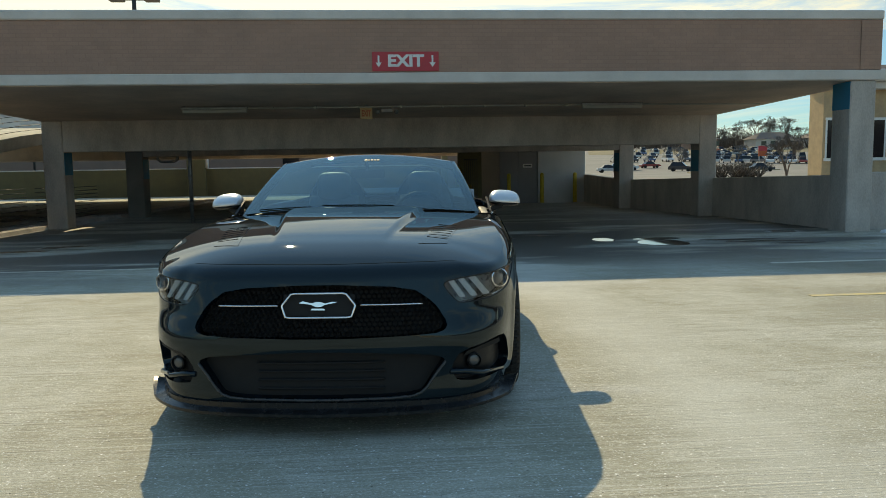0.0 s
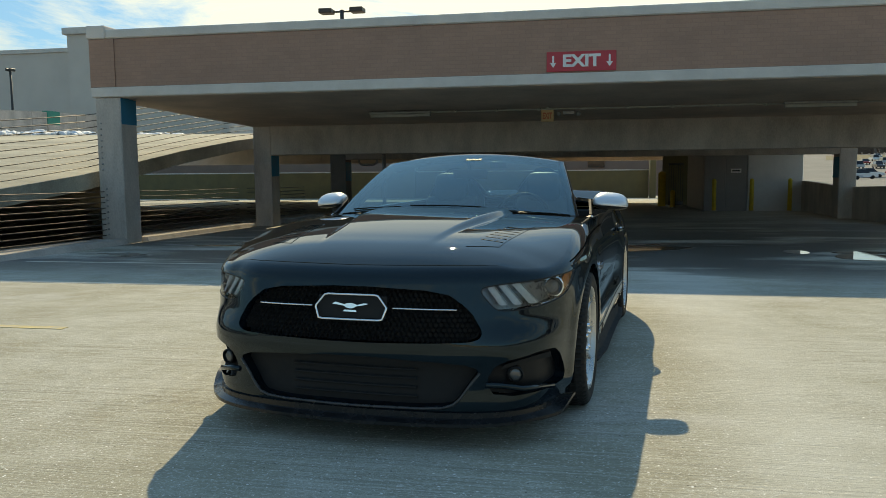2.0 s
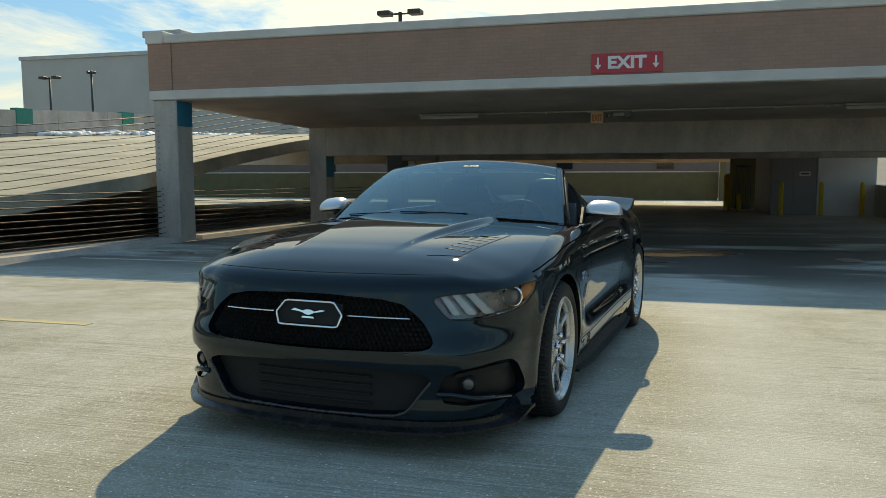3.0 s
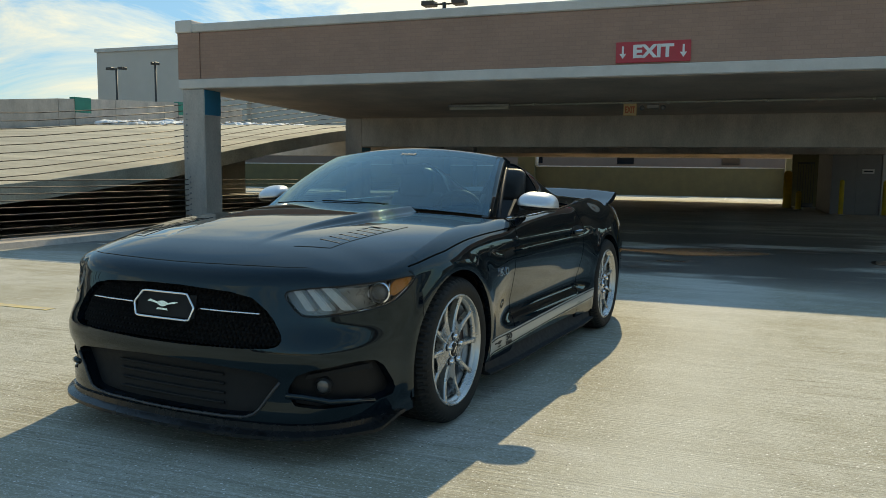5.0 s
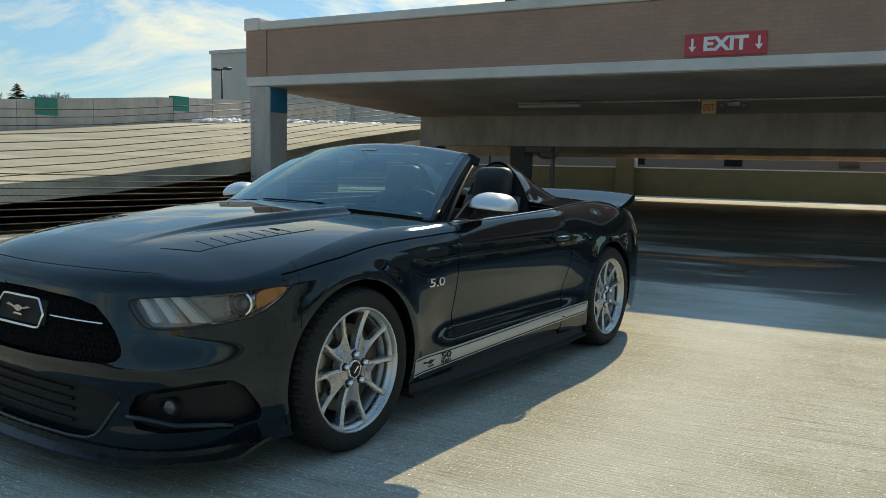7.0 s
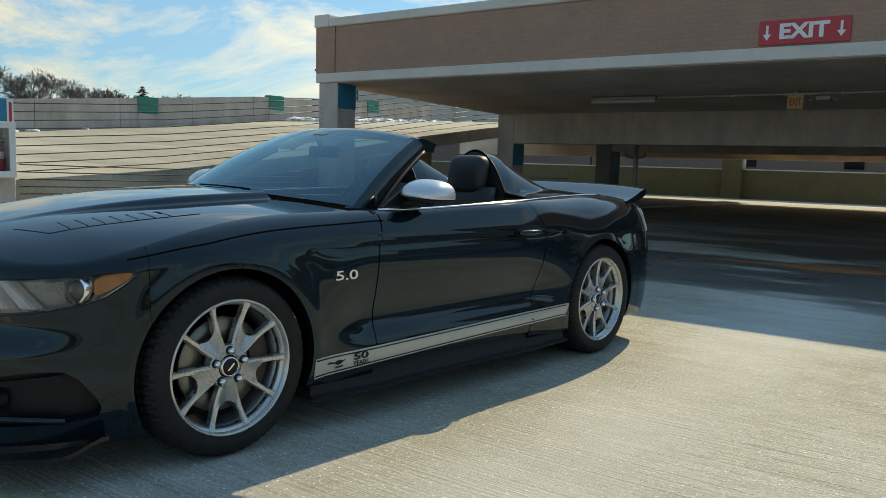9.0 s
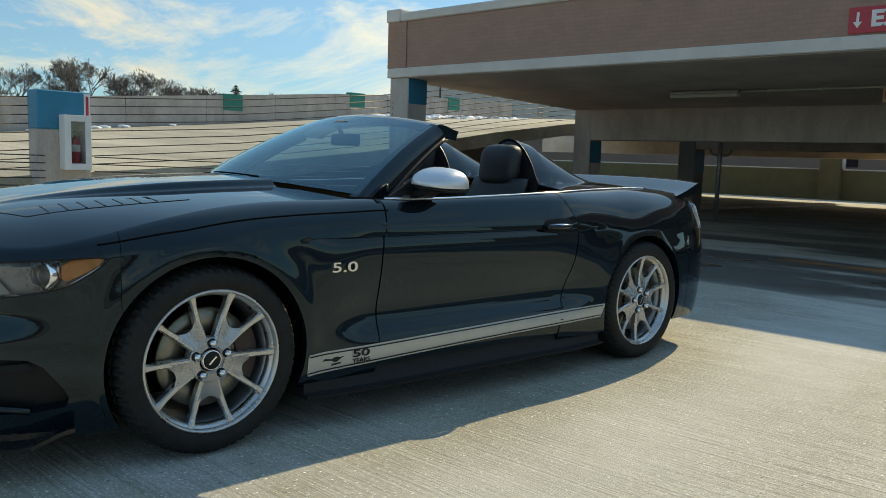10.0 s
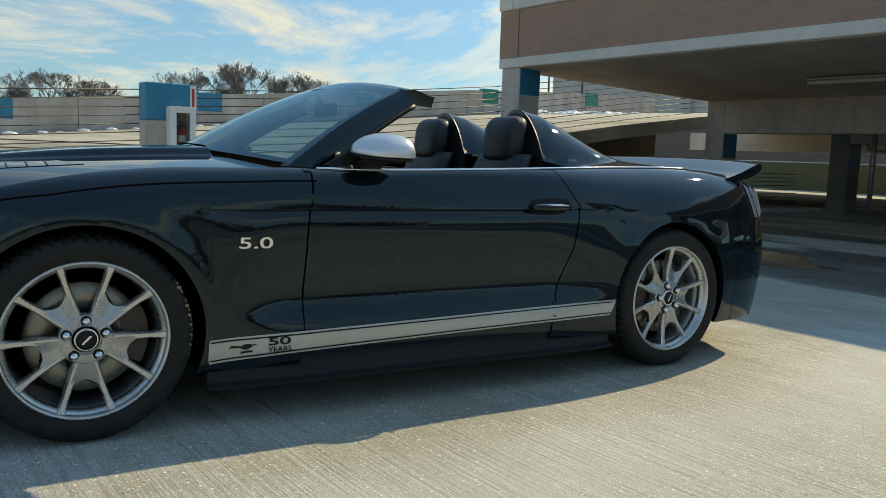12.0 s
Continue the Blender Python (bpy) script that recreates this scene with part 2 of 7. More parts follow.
def brick_skin():
    m = mat("brown_brick", (0.39, 0.232, 0.172), 0.85, vary=0.2, scale=1.2, grain=40, bump=0.0)
    t = m.node_tree
    b = t.nodes["Principled BSDF"]
    c = next(n for n in t.nodes if n.type == "TEX_COORD")
    mpn = t.nodes.new("ShaderNodeMapping")
    mpn.inputs["Rotation"].default_value = (radians(90), 0, 0)
    br = t.nodes.new("ShaderNodeTexBrick")
    for key, v in (("Scale", 1.0), ("Brick Width", 0.203), ("Row Height", 0.068), ("Mortar Size", 0.006), ("Mortar Smooth", 0.3), ("Bias", -0.2)):
        br.inputs[key].default_value = v
    br.inputs["Color1"].default_value, br.inputs["Color2"].default_value = (0.425, 0.25, 0.18, 1), (0.35, 0.205, 0.15, 1)
    br.inputs["Mortar"].default_value = (0.31, 0.19, 0.145, 1)
    t.links.new(c.outputs["Object"], mpn.inputs["Vector"])
    t.links.new(mpn.outputs["Vector"], br.inputs["Vector"])
    x = t.nodes.new("ShaderNodeMix")
    x.data_type, x.blend_type = "RGBA", "MIX"
    x.inputs["Factor"].default_value = 0.45
    old = b.inputs["Base Color"].links[0].from_socket
    t.links.new(old, x.inputs["A"])
    t.links.new(br.outputs["Color"], x.inputs["B"])
    t.links.new(x.outputs["Result"], b.inputs["Base Color"])
    bp = t.nodes.new("ShaderNodeBump")
    bp.inputs["Strength"].default_value, bp.inputs["Distance"].default_value = 0.35, 0.005
    bp.invert = True
    t.links.new(br.outputs["Fac"], bp.inputs["Height"])
    t.links.new(bp.outputs["Normal"], b.inputs["Normal"])
    return m


DECK = deck_concrete()
BRICK = brick_skin()
CONC = mat("grey_concrete", (0.50, 0.44, 0.39), 0.85, vary=0.28, scale=1.6, grain=45, bump=0.3, stretch=(1, 1, 0.45))
PALE = mat("pale_concrete", (0.655, 0.595, 0.54), 0.8, vary=0.14, scale=1.2, grain=60, bump=0.12)
SOFFIT = mat("soffit_concrete", (0.60, 0.475, 0.385), 0.9, vary=0.25, scale=0.7, grain=30, bump=0.15)
RAMP = mat("ramp_concrete", (0.45, 0.405, 0.315), 0.85, vary=0.42, scale=0.7, grain=35, bump=0.2, stretch=(0.12, 1, 1))
# dark tone stands for shade, on the inner column and below the ramp
RAMPWALL = mat("shade_darkened_concrete", (0.22, 0.205, 0.18), 0.9, vary=0.3, scale=0.8, grain=40, bump=0.2)
TEAL = mat("teal_paint", (0.008, 0.20, 0.33), 0.5, vary=0.12, scale=4, bump=0.05)
GREEN = mat("green_paint", (0.01, 0.22, 0.16), 0.5, vary=0.15, scale=4, bump=0.05)
YELLOW = mat("yellow_paint", (0.62, 0.42, 0.02), 0.5, vary=0.18, scale=6, bump=0.08)
LINE = mat("worn_yellow_line", (0.55, 0.42, 0.17), 0.8, vary=0.35, scale=9, grain=80, bump=0.1, second=(0.42, 0.38, 0.29))
WLINE = mat("worn_white_line", (0.60, 0.57, 0.49), 0.8, vary=0.25, scale=9, grain=80, bump=0.1)
WALLPAINT = mat("white_wall_paint", (0.62, 0.62, 0.62), 0.7, vary=0.08, scale=2, bump=0.05)
GREYDOOR = mat("grey_door_paint", (0.26, 0.25, 0.25), 0.55, vary=0.08, scale=3, bump=0.03)
OLIVE = mat("olive_wall_paint", (0.135, 0.112, 0.052), 0.8, vary=0.2, scale=1.5, bump=0.1)
BROWNWALL = mat("brown_stucco", (0.26, 0.165, 0.125), 0.9, vary=0.12, scale=1, bump=0.1)
BEIGE = mat("beige_stucco", (0.64, 0.56, 0.49), 0.9, vary=0.06, scale=0.4, grain=20, bump=0.05)
TAN = mat("tan_brick", (0.52, 0.36, 0.21), 0.85, vary=0.15, scale=2, grain=30, bump=0.1)
STEEL = mat("dull_steel", (0.30, 0.30, 0.30), 0.5, metal=0.7, vary=0.2, scale=12, bump=0.05)
STRAND = mat("dark_strand", (0.10, 0.085, 0.075), 0.6, metal=0.4, vary=0.3, scale=14, bump=0.0)
DARKPOLE = mat("bronze_pole", (0.045, 0.04, 0.035), 0.5, vary=0.2, scale=8, bump=0.0)
SNOW = mat("old_snow", (0.80, 0.81, 0.83), 0.7, vary=0.16, scale=5, grain=30, bump=0.5)
RED = mat("red_sign", (0.55, 0.045, 0.06), 0.5, vary=0.1, scale=4, bump=0.0)
WHITE = mat("white_sign", (0.78, 0.77, 0.74), 0.5, vary=0.05, scale=6, bump=0.0)
ORANGE = mat("orange_letter", (0.50, 0.10, 0.03), 0.5, vary=0.05, scale=6, bump=0.0)
CREAM = mat("cream_sign_box", (0.60, 0.42, 0.22), 0.5, vary=0.08, scale=6, bump=0.0)
BARK = mat("grey_bark", (0.16, 0.125, 0.10), 0.9, vary=0.3, scale=5, bump=0.0)
NEEDLE = mat("dark_needles", (0.035, 0.055, 0.03), 0.9, vary=0.3, scale=3, bump=0.0)
TWIG = mat("brown_twigs", (0.165, 0.15, 0.14), 0.9, vary=0.25, scale=3, bump=0.0)
ASPHALT = mat("grey_lot_asphalt", (0.22, 0.205, 0.185), 0.9, vary=0.22, scale=0.09, grain=3, bump=0.1)
GRASS = mat("winter_grass", (0.21, 0.17, 0.09), 0.95, vary=0.3, scale=0.25, grain=6, bump=0.1)
SHRUB = mat("bare_shrub", (0.14, 0.105, 0.08), 0.95, vary=0.3, scale=4, bump=0.0)
PANE = mat("dark_window_glass", (0.012, 0.014, 0.018), 0.08, vary=0.0, bump=0.0)
ROOFING = mat("brown_roofing", (0.17, 0.14, 0.125), 0.9, vary=0.25, scale=2, bump=0.1)
LAMPTUBE = mat("dusty_lamp_plastic", (0.42, 0.40, 0.36), 0.5, vary=0.1, scale=6, bump=0.0)
WATER = mat("standing_water", (0.03, 0.03, 0.028), 0.03, vary=0.0, bump=0.0)

# ---- mesh helpers ----
def smooth(bm, angle=35):
    for f_ in bm.faces:
        f_.smooth = True
    for e_ in bm.edges:
        if len(e_.link_faces) == 2 and e_.calc_face_angle(0) > radians(angle):
            e_.smooth = False


def mesh_of(name, bm, material, soft=True, angle=35):
    if soft:
        smooth(bm, angle)
    me = bpy.data.meshes.new(name)
    bm.to_mesh(me)
    bm.free()
    for m in (material if isinstance(material, (list, tuple)) else [material]):
        me.materials.append(m)
    return me


def part(name, bm, material, parent=None, label="", soft=True, angle=35):
    """Link a bmesh as one mesh object, under a thing or a part."""
    ob = new(name, mesh_of(name, bm, material, soft, angle))
    if parent is not None:
        ob.parent = parent
    return tagged(ob, label) if label else ob


def thing(name, label, category, place=None, group="", kind=""):
    e = new(name)
    e.empty_display_size = 0.1
    if place is not None:
        e.matrix_world = place
    return tagged(e, label, category, group, kind)


def box(bm, x0, x1, y0, y1, z0, z1, bevel=0.0, segs=1):
    v = [bm.verts.new(p) for p in ((x0, y0, z0), (x1, y0, z0), (x1, y1, z0), (x0, y1, z0), (x0, y0, z1), (x1, y0, z1), (x1, y1, z1), (x0, y1, z1))]
    fs = [bm.faces.new([v[i] for i in q]) for q in ((3, 2, 1, 0), (4, 5, 6, 7), (0, 1, 5, 4), (1, 2, 6, 5), (2, 3, 7, 6), (3, 0, 4, 7))]
    if bevel:
        es = list({e for f_ in fs for e in f_.edges})
        bmesh.ops.bevel(bm, geom=es, offset=bevel, segments=segs, affect="EDGES", profile=0.6)
    return bm


def hexa(bm, lower, upper):
    """A six-sided solid from four lower and four upper corners, each ring anticlockwise from above."""
    v = [bm.verts.new(p) for p in (*lower, *upper)]
    for q in ((3, 2, 1, 0), (4, 5, 6, 7), (0, 1, 5, 4), (1, 2, 6, 5), (2, 3, 7, 6), (3, 0, 4, 7)):
        bm.faces.new([v[i] for i in q])
    return bm


def rod(bm, a, b, r0, r1=None, n=8, caps=True):
    a, b = Vector(a), Vector(b)
    r1 = r0 if r1 is None else r1
    d = (b - a).normalized()
    s = d.cross(Vector((0, 0, 1)) if abs(d.z) < 0.9 else Vector((1, 0, 0))).normalized()
    t = d.cross(s)
    rings = []
    for p, r in ((a, r0), (b, r1)):
        rings.append([bm.verts.new(p + (s * math.cos(k * math.tau / n) + t * math.sin(k * math.tau / n)) * r) for k in range(n)])
    for k in range(n):
        bm.faces.new((rings[0][k], rings[0][(k + 1) % n], rings[1][(k + 1) % n], rings[1][k]))
    if caps:
        bm.faces.new(rings[0][::-1])
        bm.faces.new(rings[1])
    return bm


def sweep(bm, pts, r, n=8, closed=False, radii=None):
    """A tube along a line of points."""
    pts = [Vector(p) for p in pts]
    rings, last = [], None
    for i, p in enumerate(pts):
        q0 = pts[i - 1] if i or closed else p
        q1 = pts[(i + 1) % len(pts)] if i + 1 < len(pts) or closed else p
        d = (q1 - q0).normalized()
        if last is None:
            last = d.cross(Vector((0, 0, 1)) if abs(d.z) < 0.9 else Vector((1, 0, 0))).normalized()
        s = (last - d * last.dot(d)).normalized()
        last = s
        t = d.cross(s)
        rr = radii[i] if radii else r
        rings.append([bm.verts.new(p + (s * math.cos(k * math.tau / n) + t * math.sin(k * math.tau / n)) * rr) for k in range(n)])
    m = len(rings)
    for i in range(m if closed else m - 1):
        a, b = rings[i], rings[(i + 1) % m]
        for k in range(n):
            bm.faces.new((a[k], a[(k + 1) % n], b[(k + 1) % n], b[k]))
    if not closed:
        bm.faces.new(rings[0][::-1])
        bm.faces.new(rings[-1])
    return bm


def lathe(bm, prof, n=64, axis="x", closed=False):
    """Turn a profile of (radius, along) round the axis."""
    rings = []
    for k in range(n):
        a = k * math.tau / n
        c, s = math.cos(a), math.sin(a)
        if axis == "x":
            rings.append([bm.verts.new((h, r * c, r * s)) for r, h in prof])
        else:
            rings.append([bm.verts.new((r * c, r * s, h)) for r, h in prof])
    m = len(prof)
    for k in range(n):
        p, q = rings[k], rings[(k + 1) % n]
        for i in range(m if closed else m - 1):
            j = (i + 1) % m
            bm.faces.new((p[i], p[j], q[j], q[i]))
    return bm


def text_mesh(name, body, size, depth, material, parent, m, label="", fat=0.0):
    cu = bpy.data.curves.new(name, "FONT")
    cu.offset = fat
    cu.body, cu.size, cu.extrude, cu.align_x, cu.align_y = body, size, depth, "CENTER", "CENTER"
    tmp = bpy.data.objects.new(name, cu)
    scene.collection.objects.link(tmp)
    me = bpy.data.meshes.new_from_object(tmp.evaluated_get(bpy.context.evaluated_depsgraph_get()))
    bpy.data.objects.remove(tmp)
    bpy.data.curves.remove(cu)
    me.name = name
    me.materials.clear()
    me.materials.append(material)
    ob = new(name, me)
    if parent is not None:
        ob.parent = parent
    ob.matrix_local = m
    return tagged(ob, label) if label else ob


def solid(name, material, *boxes, label="", bevel=0.012, kind="structure", category=""):
    bm = bmesh.new()
    for b in boxes:
        box(bm, *b, bevel=bevel)
    return tagged(part(name, bm, material), label, category, kind=kind)


def deck_z(y):
    """The deck falls gently towards the building."""
    return -0.0145 * (y - 5.85)

# ---- the deck and the ground ----
bm = bmesh.new()
hexa(bm, [(-34, -30, -0.45), (30, -30, -0.45), (30, 60, -1.19), (-34, 60, -1.19)],
     [(-34, -30, deck_z(-30)), (30, -30, deck_z(-30)), (30, 60, deck_z(60)), (-34, 60, deck_z(60))])
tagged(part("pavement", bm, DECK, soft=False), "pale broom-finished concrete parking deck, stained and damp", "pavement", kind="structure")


def ground_z(x, y):
    """Flat near the garage, rising gently to the north-east."""
    return -1.2 + 0.042 * max(0, min(y, 420) - 165) * min(1, max(0, (x - 15) / 30))


bm = bmesh.new()
gx = [-2500, -600, -150, 15, 45, 90, 160, 300, 800, 2500]
gy = [-2500, -300, 0, 100, 165, 210, 260, 320, 420, 900, 2500]
gv = [[bm.verts.new((x, y, ground_z(x, y))) for y in gy] for x in gx]
for i in range(len(gx) - 1):
    for j in range(len(gy) - 1):
        bm.faces.new((gv[i][j], gv[i + 1][j], gv[i + 1][j + 1], gv[i][j + 1]))
tagged(part("ground", bm, ASPHALT, soft=False), "grey sunlit asphalt and ground reaching the horizon", "ground", kind="structure")


def line_on_deck(x0, x1, y0, y1, material, label):
    bm = bmesh.new()
    e = 0.004
    hexa(bm, [(x0, y0, deck_z(y0) - 0.01), (x1, y0, deck_z(y0) - 0.01), (x1, y1, deck_z(y1) - 0.01), (x0, y1, deck_z(y1) - 0.01)],
         [(x0, y0, deck_z(y0) + e), (x1, y0, deck_z(y0) + e), (x1, y1, deck_z(y1) + e), (x0, y1, deck_z(y1) + e)])
    return tagged(part("parking_line", bm, material, soft=False), label, "marking", "parking lines", "structure")


line_on_deck(-7.6, -3.42, 5.93, 6.03, LINE, "faded yellow parking bay line on the concrete")
line_on_deck(-7.6, -3.55, 8.62, 8.72, WLINE, "worn pale parking bay line on the concrete")
line_on_deck(-7.6, -2.4, 10.85, 10.92, WLINE, "worn pale parking bay line on the concrete")
line_on_deck(4.05, 7.6, 7.12, 7.22, LINE, "faded yellow parking bay line on the concrete")
line_on_deck(5.0, 8.6, 9.75, 9.85, WLINE, "worn pale parking bay line on the concrete")

# kerb along the edge with the ramp
bm = bmesh.new()
for a, b in ((-6, 7.3), (8.35, 14.2), (14.9, 20.1), (20.8, 25.1), (25.7, 42)):
    hexa(bm, [(-8.72, a, deck_z(a) - 0.05), (-7.95, a, deck_z(a) - 0.05), (-7.95, b, deck_z(b) - 0.05), (-8.72, b, deck_z(b) - 0.05)],
         [(-8.72, a, deck_z(a) + 0.09), (-8.02, a, deck_z(a) + 0.09), (-8.02, b, deck_z(b) + 0.09), (-8.72, b, deck_z(b) + 0.09)])
tagged(part("kerb", bm, CONC, soft=False), "low concrete kerb along the open edge of the deck", "kerb", kind="structure")

# ---- garage building ----
FY = 14.27
brick = thing("parapet", "brown brick parapet with white concrete coping and band", "parapet", kind="structure")
bm = bmesh.new()
box(bm, -8.14, 9.20, FY, FY + 0.3, 2.86, 3.75)
part("brick_face", bm, BRICK, brick, "brown brick facing", soft=False)
bm = bmesh.new()
box(bm, -8.66, -8.145, FY - 0.02, FY + 0.32, 2.86, 3.75)
part("pilaster", bm, BRICK, brick, "brown brick end pilaster", soft=False)
bm = bmesh.new()
box(bm, 8.86, 9.26, FY - 0.02, FY + 0.32, 2.861, 3.749)
part("pilaster", bm, BRICK, brick, "brown brick end pilaster", soft=False)
bm = bmesh.new()
box(bm, -8.3, 9.28, FY - 0.04, FY + 0.36, 3.755, 3.92, 0.02)
box(bm, -8.70, -8.3, FY - 0.05, FY + 0.42, 3.755, 4.0, 0.02)
part("coping", bm, PALE, brick, "white concrete coping")
bm = bmesh.new()
box(bm, -8.66, 9.26, FY - 0.03, FY + 0.32, 2.67, 2.855, 0.015)
part("band", bm, PALE, brick, "white concrete band")
bm = bmesh.new()
box(bm, -8.66, -8.36, FY + 0.33, 44, 2.86, 3.75)
box(bm, 8.9, 9.2, FY + 0.33, 44, 2.86, 3.75)
part("side_parapet", bm, BRICK, brick, "brown brick side parapet", soft=False)

bm = bmesh.new()
hexa(bm, [(-8.6, FY + 0.05, 2.66), (9.2, FY + 0.05, 2.66), (8.78, 20.2, 2.40), (-8.05, 20.2, 2.40)],
     [(-8.6, FY + 0.05, 2.85), (9.2, FY + 0.05, 2.85), (8.78, 20.2, 2.85), (-8.05, 20.2, 2.85)])
hexa(bm, [(-8.05, 20.2, 2.40), (8.78, 20.2, 2.40), (8.3, 25.2, 2.2), (-7.65, 25.2, 2.2)],
     [(-8.05, 20.2, 2.85), (8.78, 20.2, 2.85), (8.3, 25.2, 2.85), (-7.65, 25.2, 2.85)])
hexa(bm, [(-9.0, 25.2, 2.2), (9.0, 25.2, 2.2), (9.0, 44.0, 1.95), (-9.0, 44.0, 1.95)],
     [(-9.0, 25.2, 2.85), (9.0, 25.2, 2.85), (9.0, 44.0, 2.85), (-9.0, 44.0, 2.85)])
tagged(part("ceiling", bm, SOFFIT, soft=False), "stained concrete underside of the upper parking level", "ceiling", kind="structure")

solid("beam", CONC, (-7.55, 8.29, 20.2, 20.75, 1.66, 2.42), label="deep grey concrete beam under the slab", category="beam")
solid("beam", CONC, (-7.1, 7.72, 25.2, 25.7, 1.58, 2.21), label="deep grey concrete beam under the slab", category="beam")


def column(x0, x1, y0, y1, top, paint_face, paint_z, label, shaft=CONC):
    base = deck_z(y0) - 0.05
    c = thing("column", label, "column", kind="structure")
    bm = bmesh.new()
    box(bm, x0, x1, y0, y1, base, top, 0.02)
    part("shaft", bm, shaft, c)
    if paint_face:
        bm = bmesh.new()
        x = x1 if paint_face > 0 else x0
        box(bm, min(x, x + paint_face * 0.004), max(x, x + paint_face * 0.004), y0 + 0.02, y1 - 0.01, *paint_z)
        part("paint_band", bm, TEAL, c, "teal painted band", soft=False)
    return c


COL = "square grey concrete column with a teal painted band"
column(-8.6, -8.08, FY + 0.002, FY + 0.55, 2.668, 1, (2.16, 2.65), COL)
column(8.71, 9.2, FY + 0.002, FY + 0.6, 2.668, -1, (2.15, 2.65), COL)
column(-8.04, -7.555, 20.2, 20.75, 2.41, 1, (1.1, 1.64), COL)
column(8.295, 8.76, 20.2, 20.75, 2.41, -1, (0.95, 1.5), COL)
# shaft colour darkened to stand for the deep shade inside the garage
column(-7.62, -7.105, 25.2, 25.85, 2.2, 1, (0.9, 1.5), "square concrete column darkened for deep shade, with a teal painted band", RAMPWALL)
column(7.725, 8.2, 25.2, 25.8, 2.2, -1, (0.9, 1.5), COL)

# anchor plates of the strands on the corner column
bm = bmesh.new()
for k in range(9):
    rod(bm, (-8.5, FY - 0.012, 1.3 + k * 0.11), (-8.5, FY + 0.02, 1.3 + k * 0.11), 0.018, n=6)
    rod(bm, (-8.44, FY - 0.012, 0.05 + k * 0.11), (-8.44, FY + 0.02, 0.05 + k * 0.11), 0.018, n=6)
tagged(part("anchor_bolts", bm, STEEL), "small steel strand anchors on the column", "anchor", kind="structure")


def low_wall(name, a, b, za, zb, label, th=0.2):
    """A low concrete wall from a to b in plan."""
    a, b = Vector((*a, 0)), Vector((*b, 0))
    n = (b - a).cross(Vector((0, 0, 1))).normalized() * th
    bm = bmesh.new()
    lo = [(p.x, p.y, deck_z(p.y) - 0.05) for p in (a, a + n, b + n, b)]
    hi = [(p.x, p.y, z) for p, z in ((a, za), (a + n, za), (b + n, zb), (b, zb))]
    if (b - a).cross(n).z > 0:
        lo, hi = [lo[0], lo[3], lo[2], lo[1]], [hi[0], hi[3], hi[2], hi[1]]
    hexa(bm, lo, hi)
    bmesh.ops.recalc_face_normals(bm, faces=bm.faces)
    bmesh.ops.bevel(bm, geom=list(bm.edges), offset=0.012, segments=1, affect="EDGES")
    return tagged(part(name, bm, CONC), label, "wall", kind="structure")


LW = "low stained concrete barrier wall between the columns"
low_wall("wall_east", (8.88, FY + 0.62), (8.66, 20.18), 0.93, 0.78, LW)
low_wall("wall_east", (8.5, 20.77), (8.1, 25.18), 0.77, 0.64, LW)
low_wall("wall_east", (8.02, 25.82), (8.1, 30.98), 0.63, 0.72, LW)
low_wall("wall_south", (20.0, FY + 0.22), (9.22, FY + 0.22), 0.98, 0.98, "weathered pale concrete barrier wall beside the column")

# unseen walls added south and east, closing the deck in the car's reflections
ADDED_WALL = "unseen plain concrete barrier wall added along the open edge of the deck"
low_wall("wall_added_east", (27.0, 14.0), (27.0, -29.5), 0.95, 1.55, ADDED_WALL)
low_wall("wall_added_south", (27.0, -29.7), (-8.6, -29.7), 1.6, 1.6, ADDED_WALL)

# far end: stair core, wall, far parapet
solid("wall_north", WALLPAINT, (6.27, 8.14, 31, 31.3, -0.45, 2.1), label="plain white painted wall at the end of the bay")
solid("wall_core", GREYDOOR, (4.75, 5.5, 31, 31.3, -0.45, 2.1), label="grey painted concrete wall of the stair core")
solid("wall_core", GREYDOOR, (4.75, 4.95, 31.32, 36.4, -0.45, 2.0), label="grey painted concrete wall of the stair core")
door = thing("door_1", "plain grey steel door with a small white notice", "door", kind="structure")
bm = bmesh.new()
box(bm, 5.51, 6.26, 31.04, 31.1, -0.4, 2.1, 0.01)
part("leaf", bm, GREYDOOR, door)
bm = bmesh.new()
box(bm, 5.68, 6.04, 31.02, 31.045, 1.02, 1.17, 0.004)
part("notice", bm, WHITE, door, "small white notice")
bm = bmesh.new()
box(bm, 5.72, 6.0, 31.012, 31.022, 1.07, 1.12)
part("lettering", bm, DARKPOLE, door, "dark bar of lettering", soft=False)


def bollard(x, y, h, r):
    b = thing("bollard", "yellow painted steel bollard with a domed top", "bollard", group="bollards by the wall")
    z = deck_z(y)
    bm = bmesh.new()
    rod(bm, (x, y, z - 0.02), (x, y, z + h), r, n=16, caps=False)
    bmesh.ops.create_uvsphere(bm, u_segments=16, v_segments=8, radius=r, matrix=Matrix.Translation((x, y, z + h)))
    part("post", bm, YELLOW, b)
    bm = bmesh.new()
    rod(bm, (x, y, z - 0.01), (x, y, z + 0.03), r * 1.5, n=16)
    part("collar", bm, CONC, b, "concrete collar")


bollard(6.33, 30.55, 1.1, 0.075)
bollard(7.62, 30.55, 1.1, 0.075)
bollard(5.05, 30.6, 1.1, 0.075)
bollard(3.62, 35.6, 1.35, 0.16)
bollard(3.98, 34.6, 0.62, 0.10)

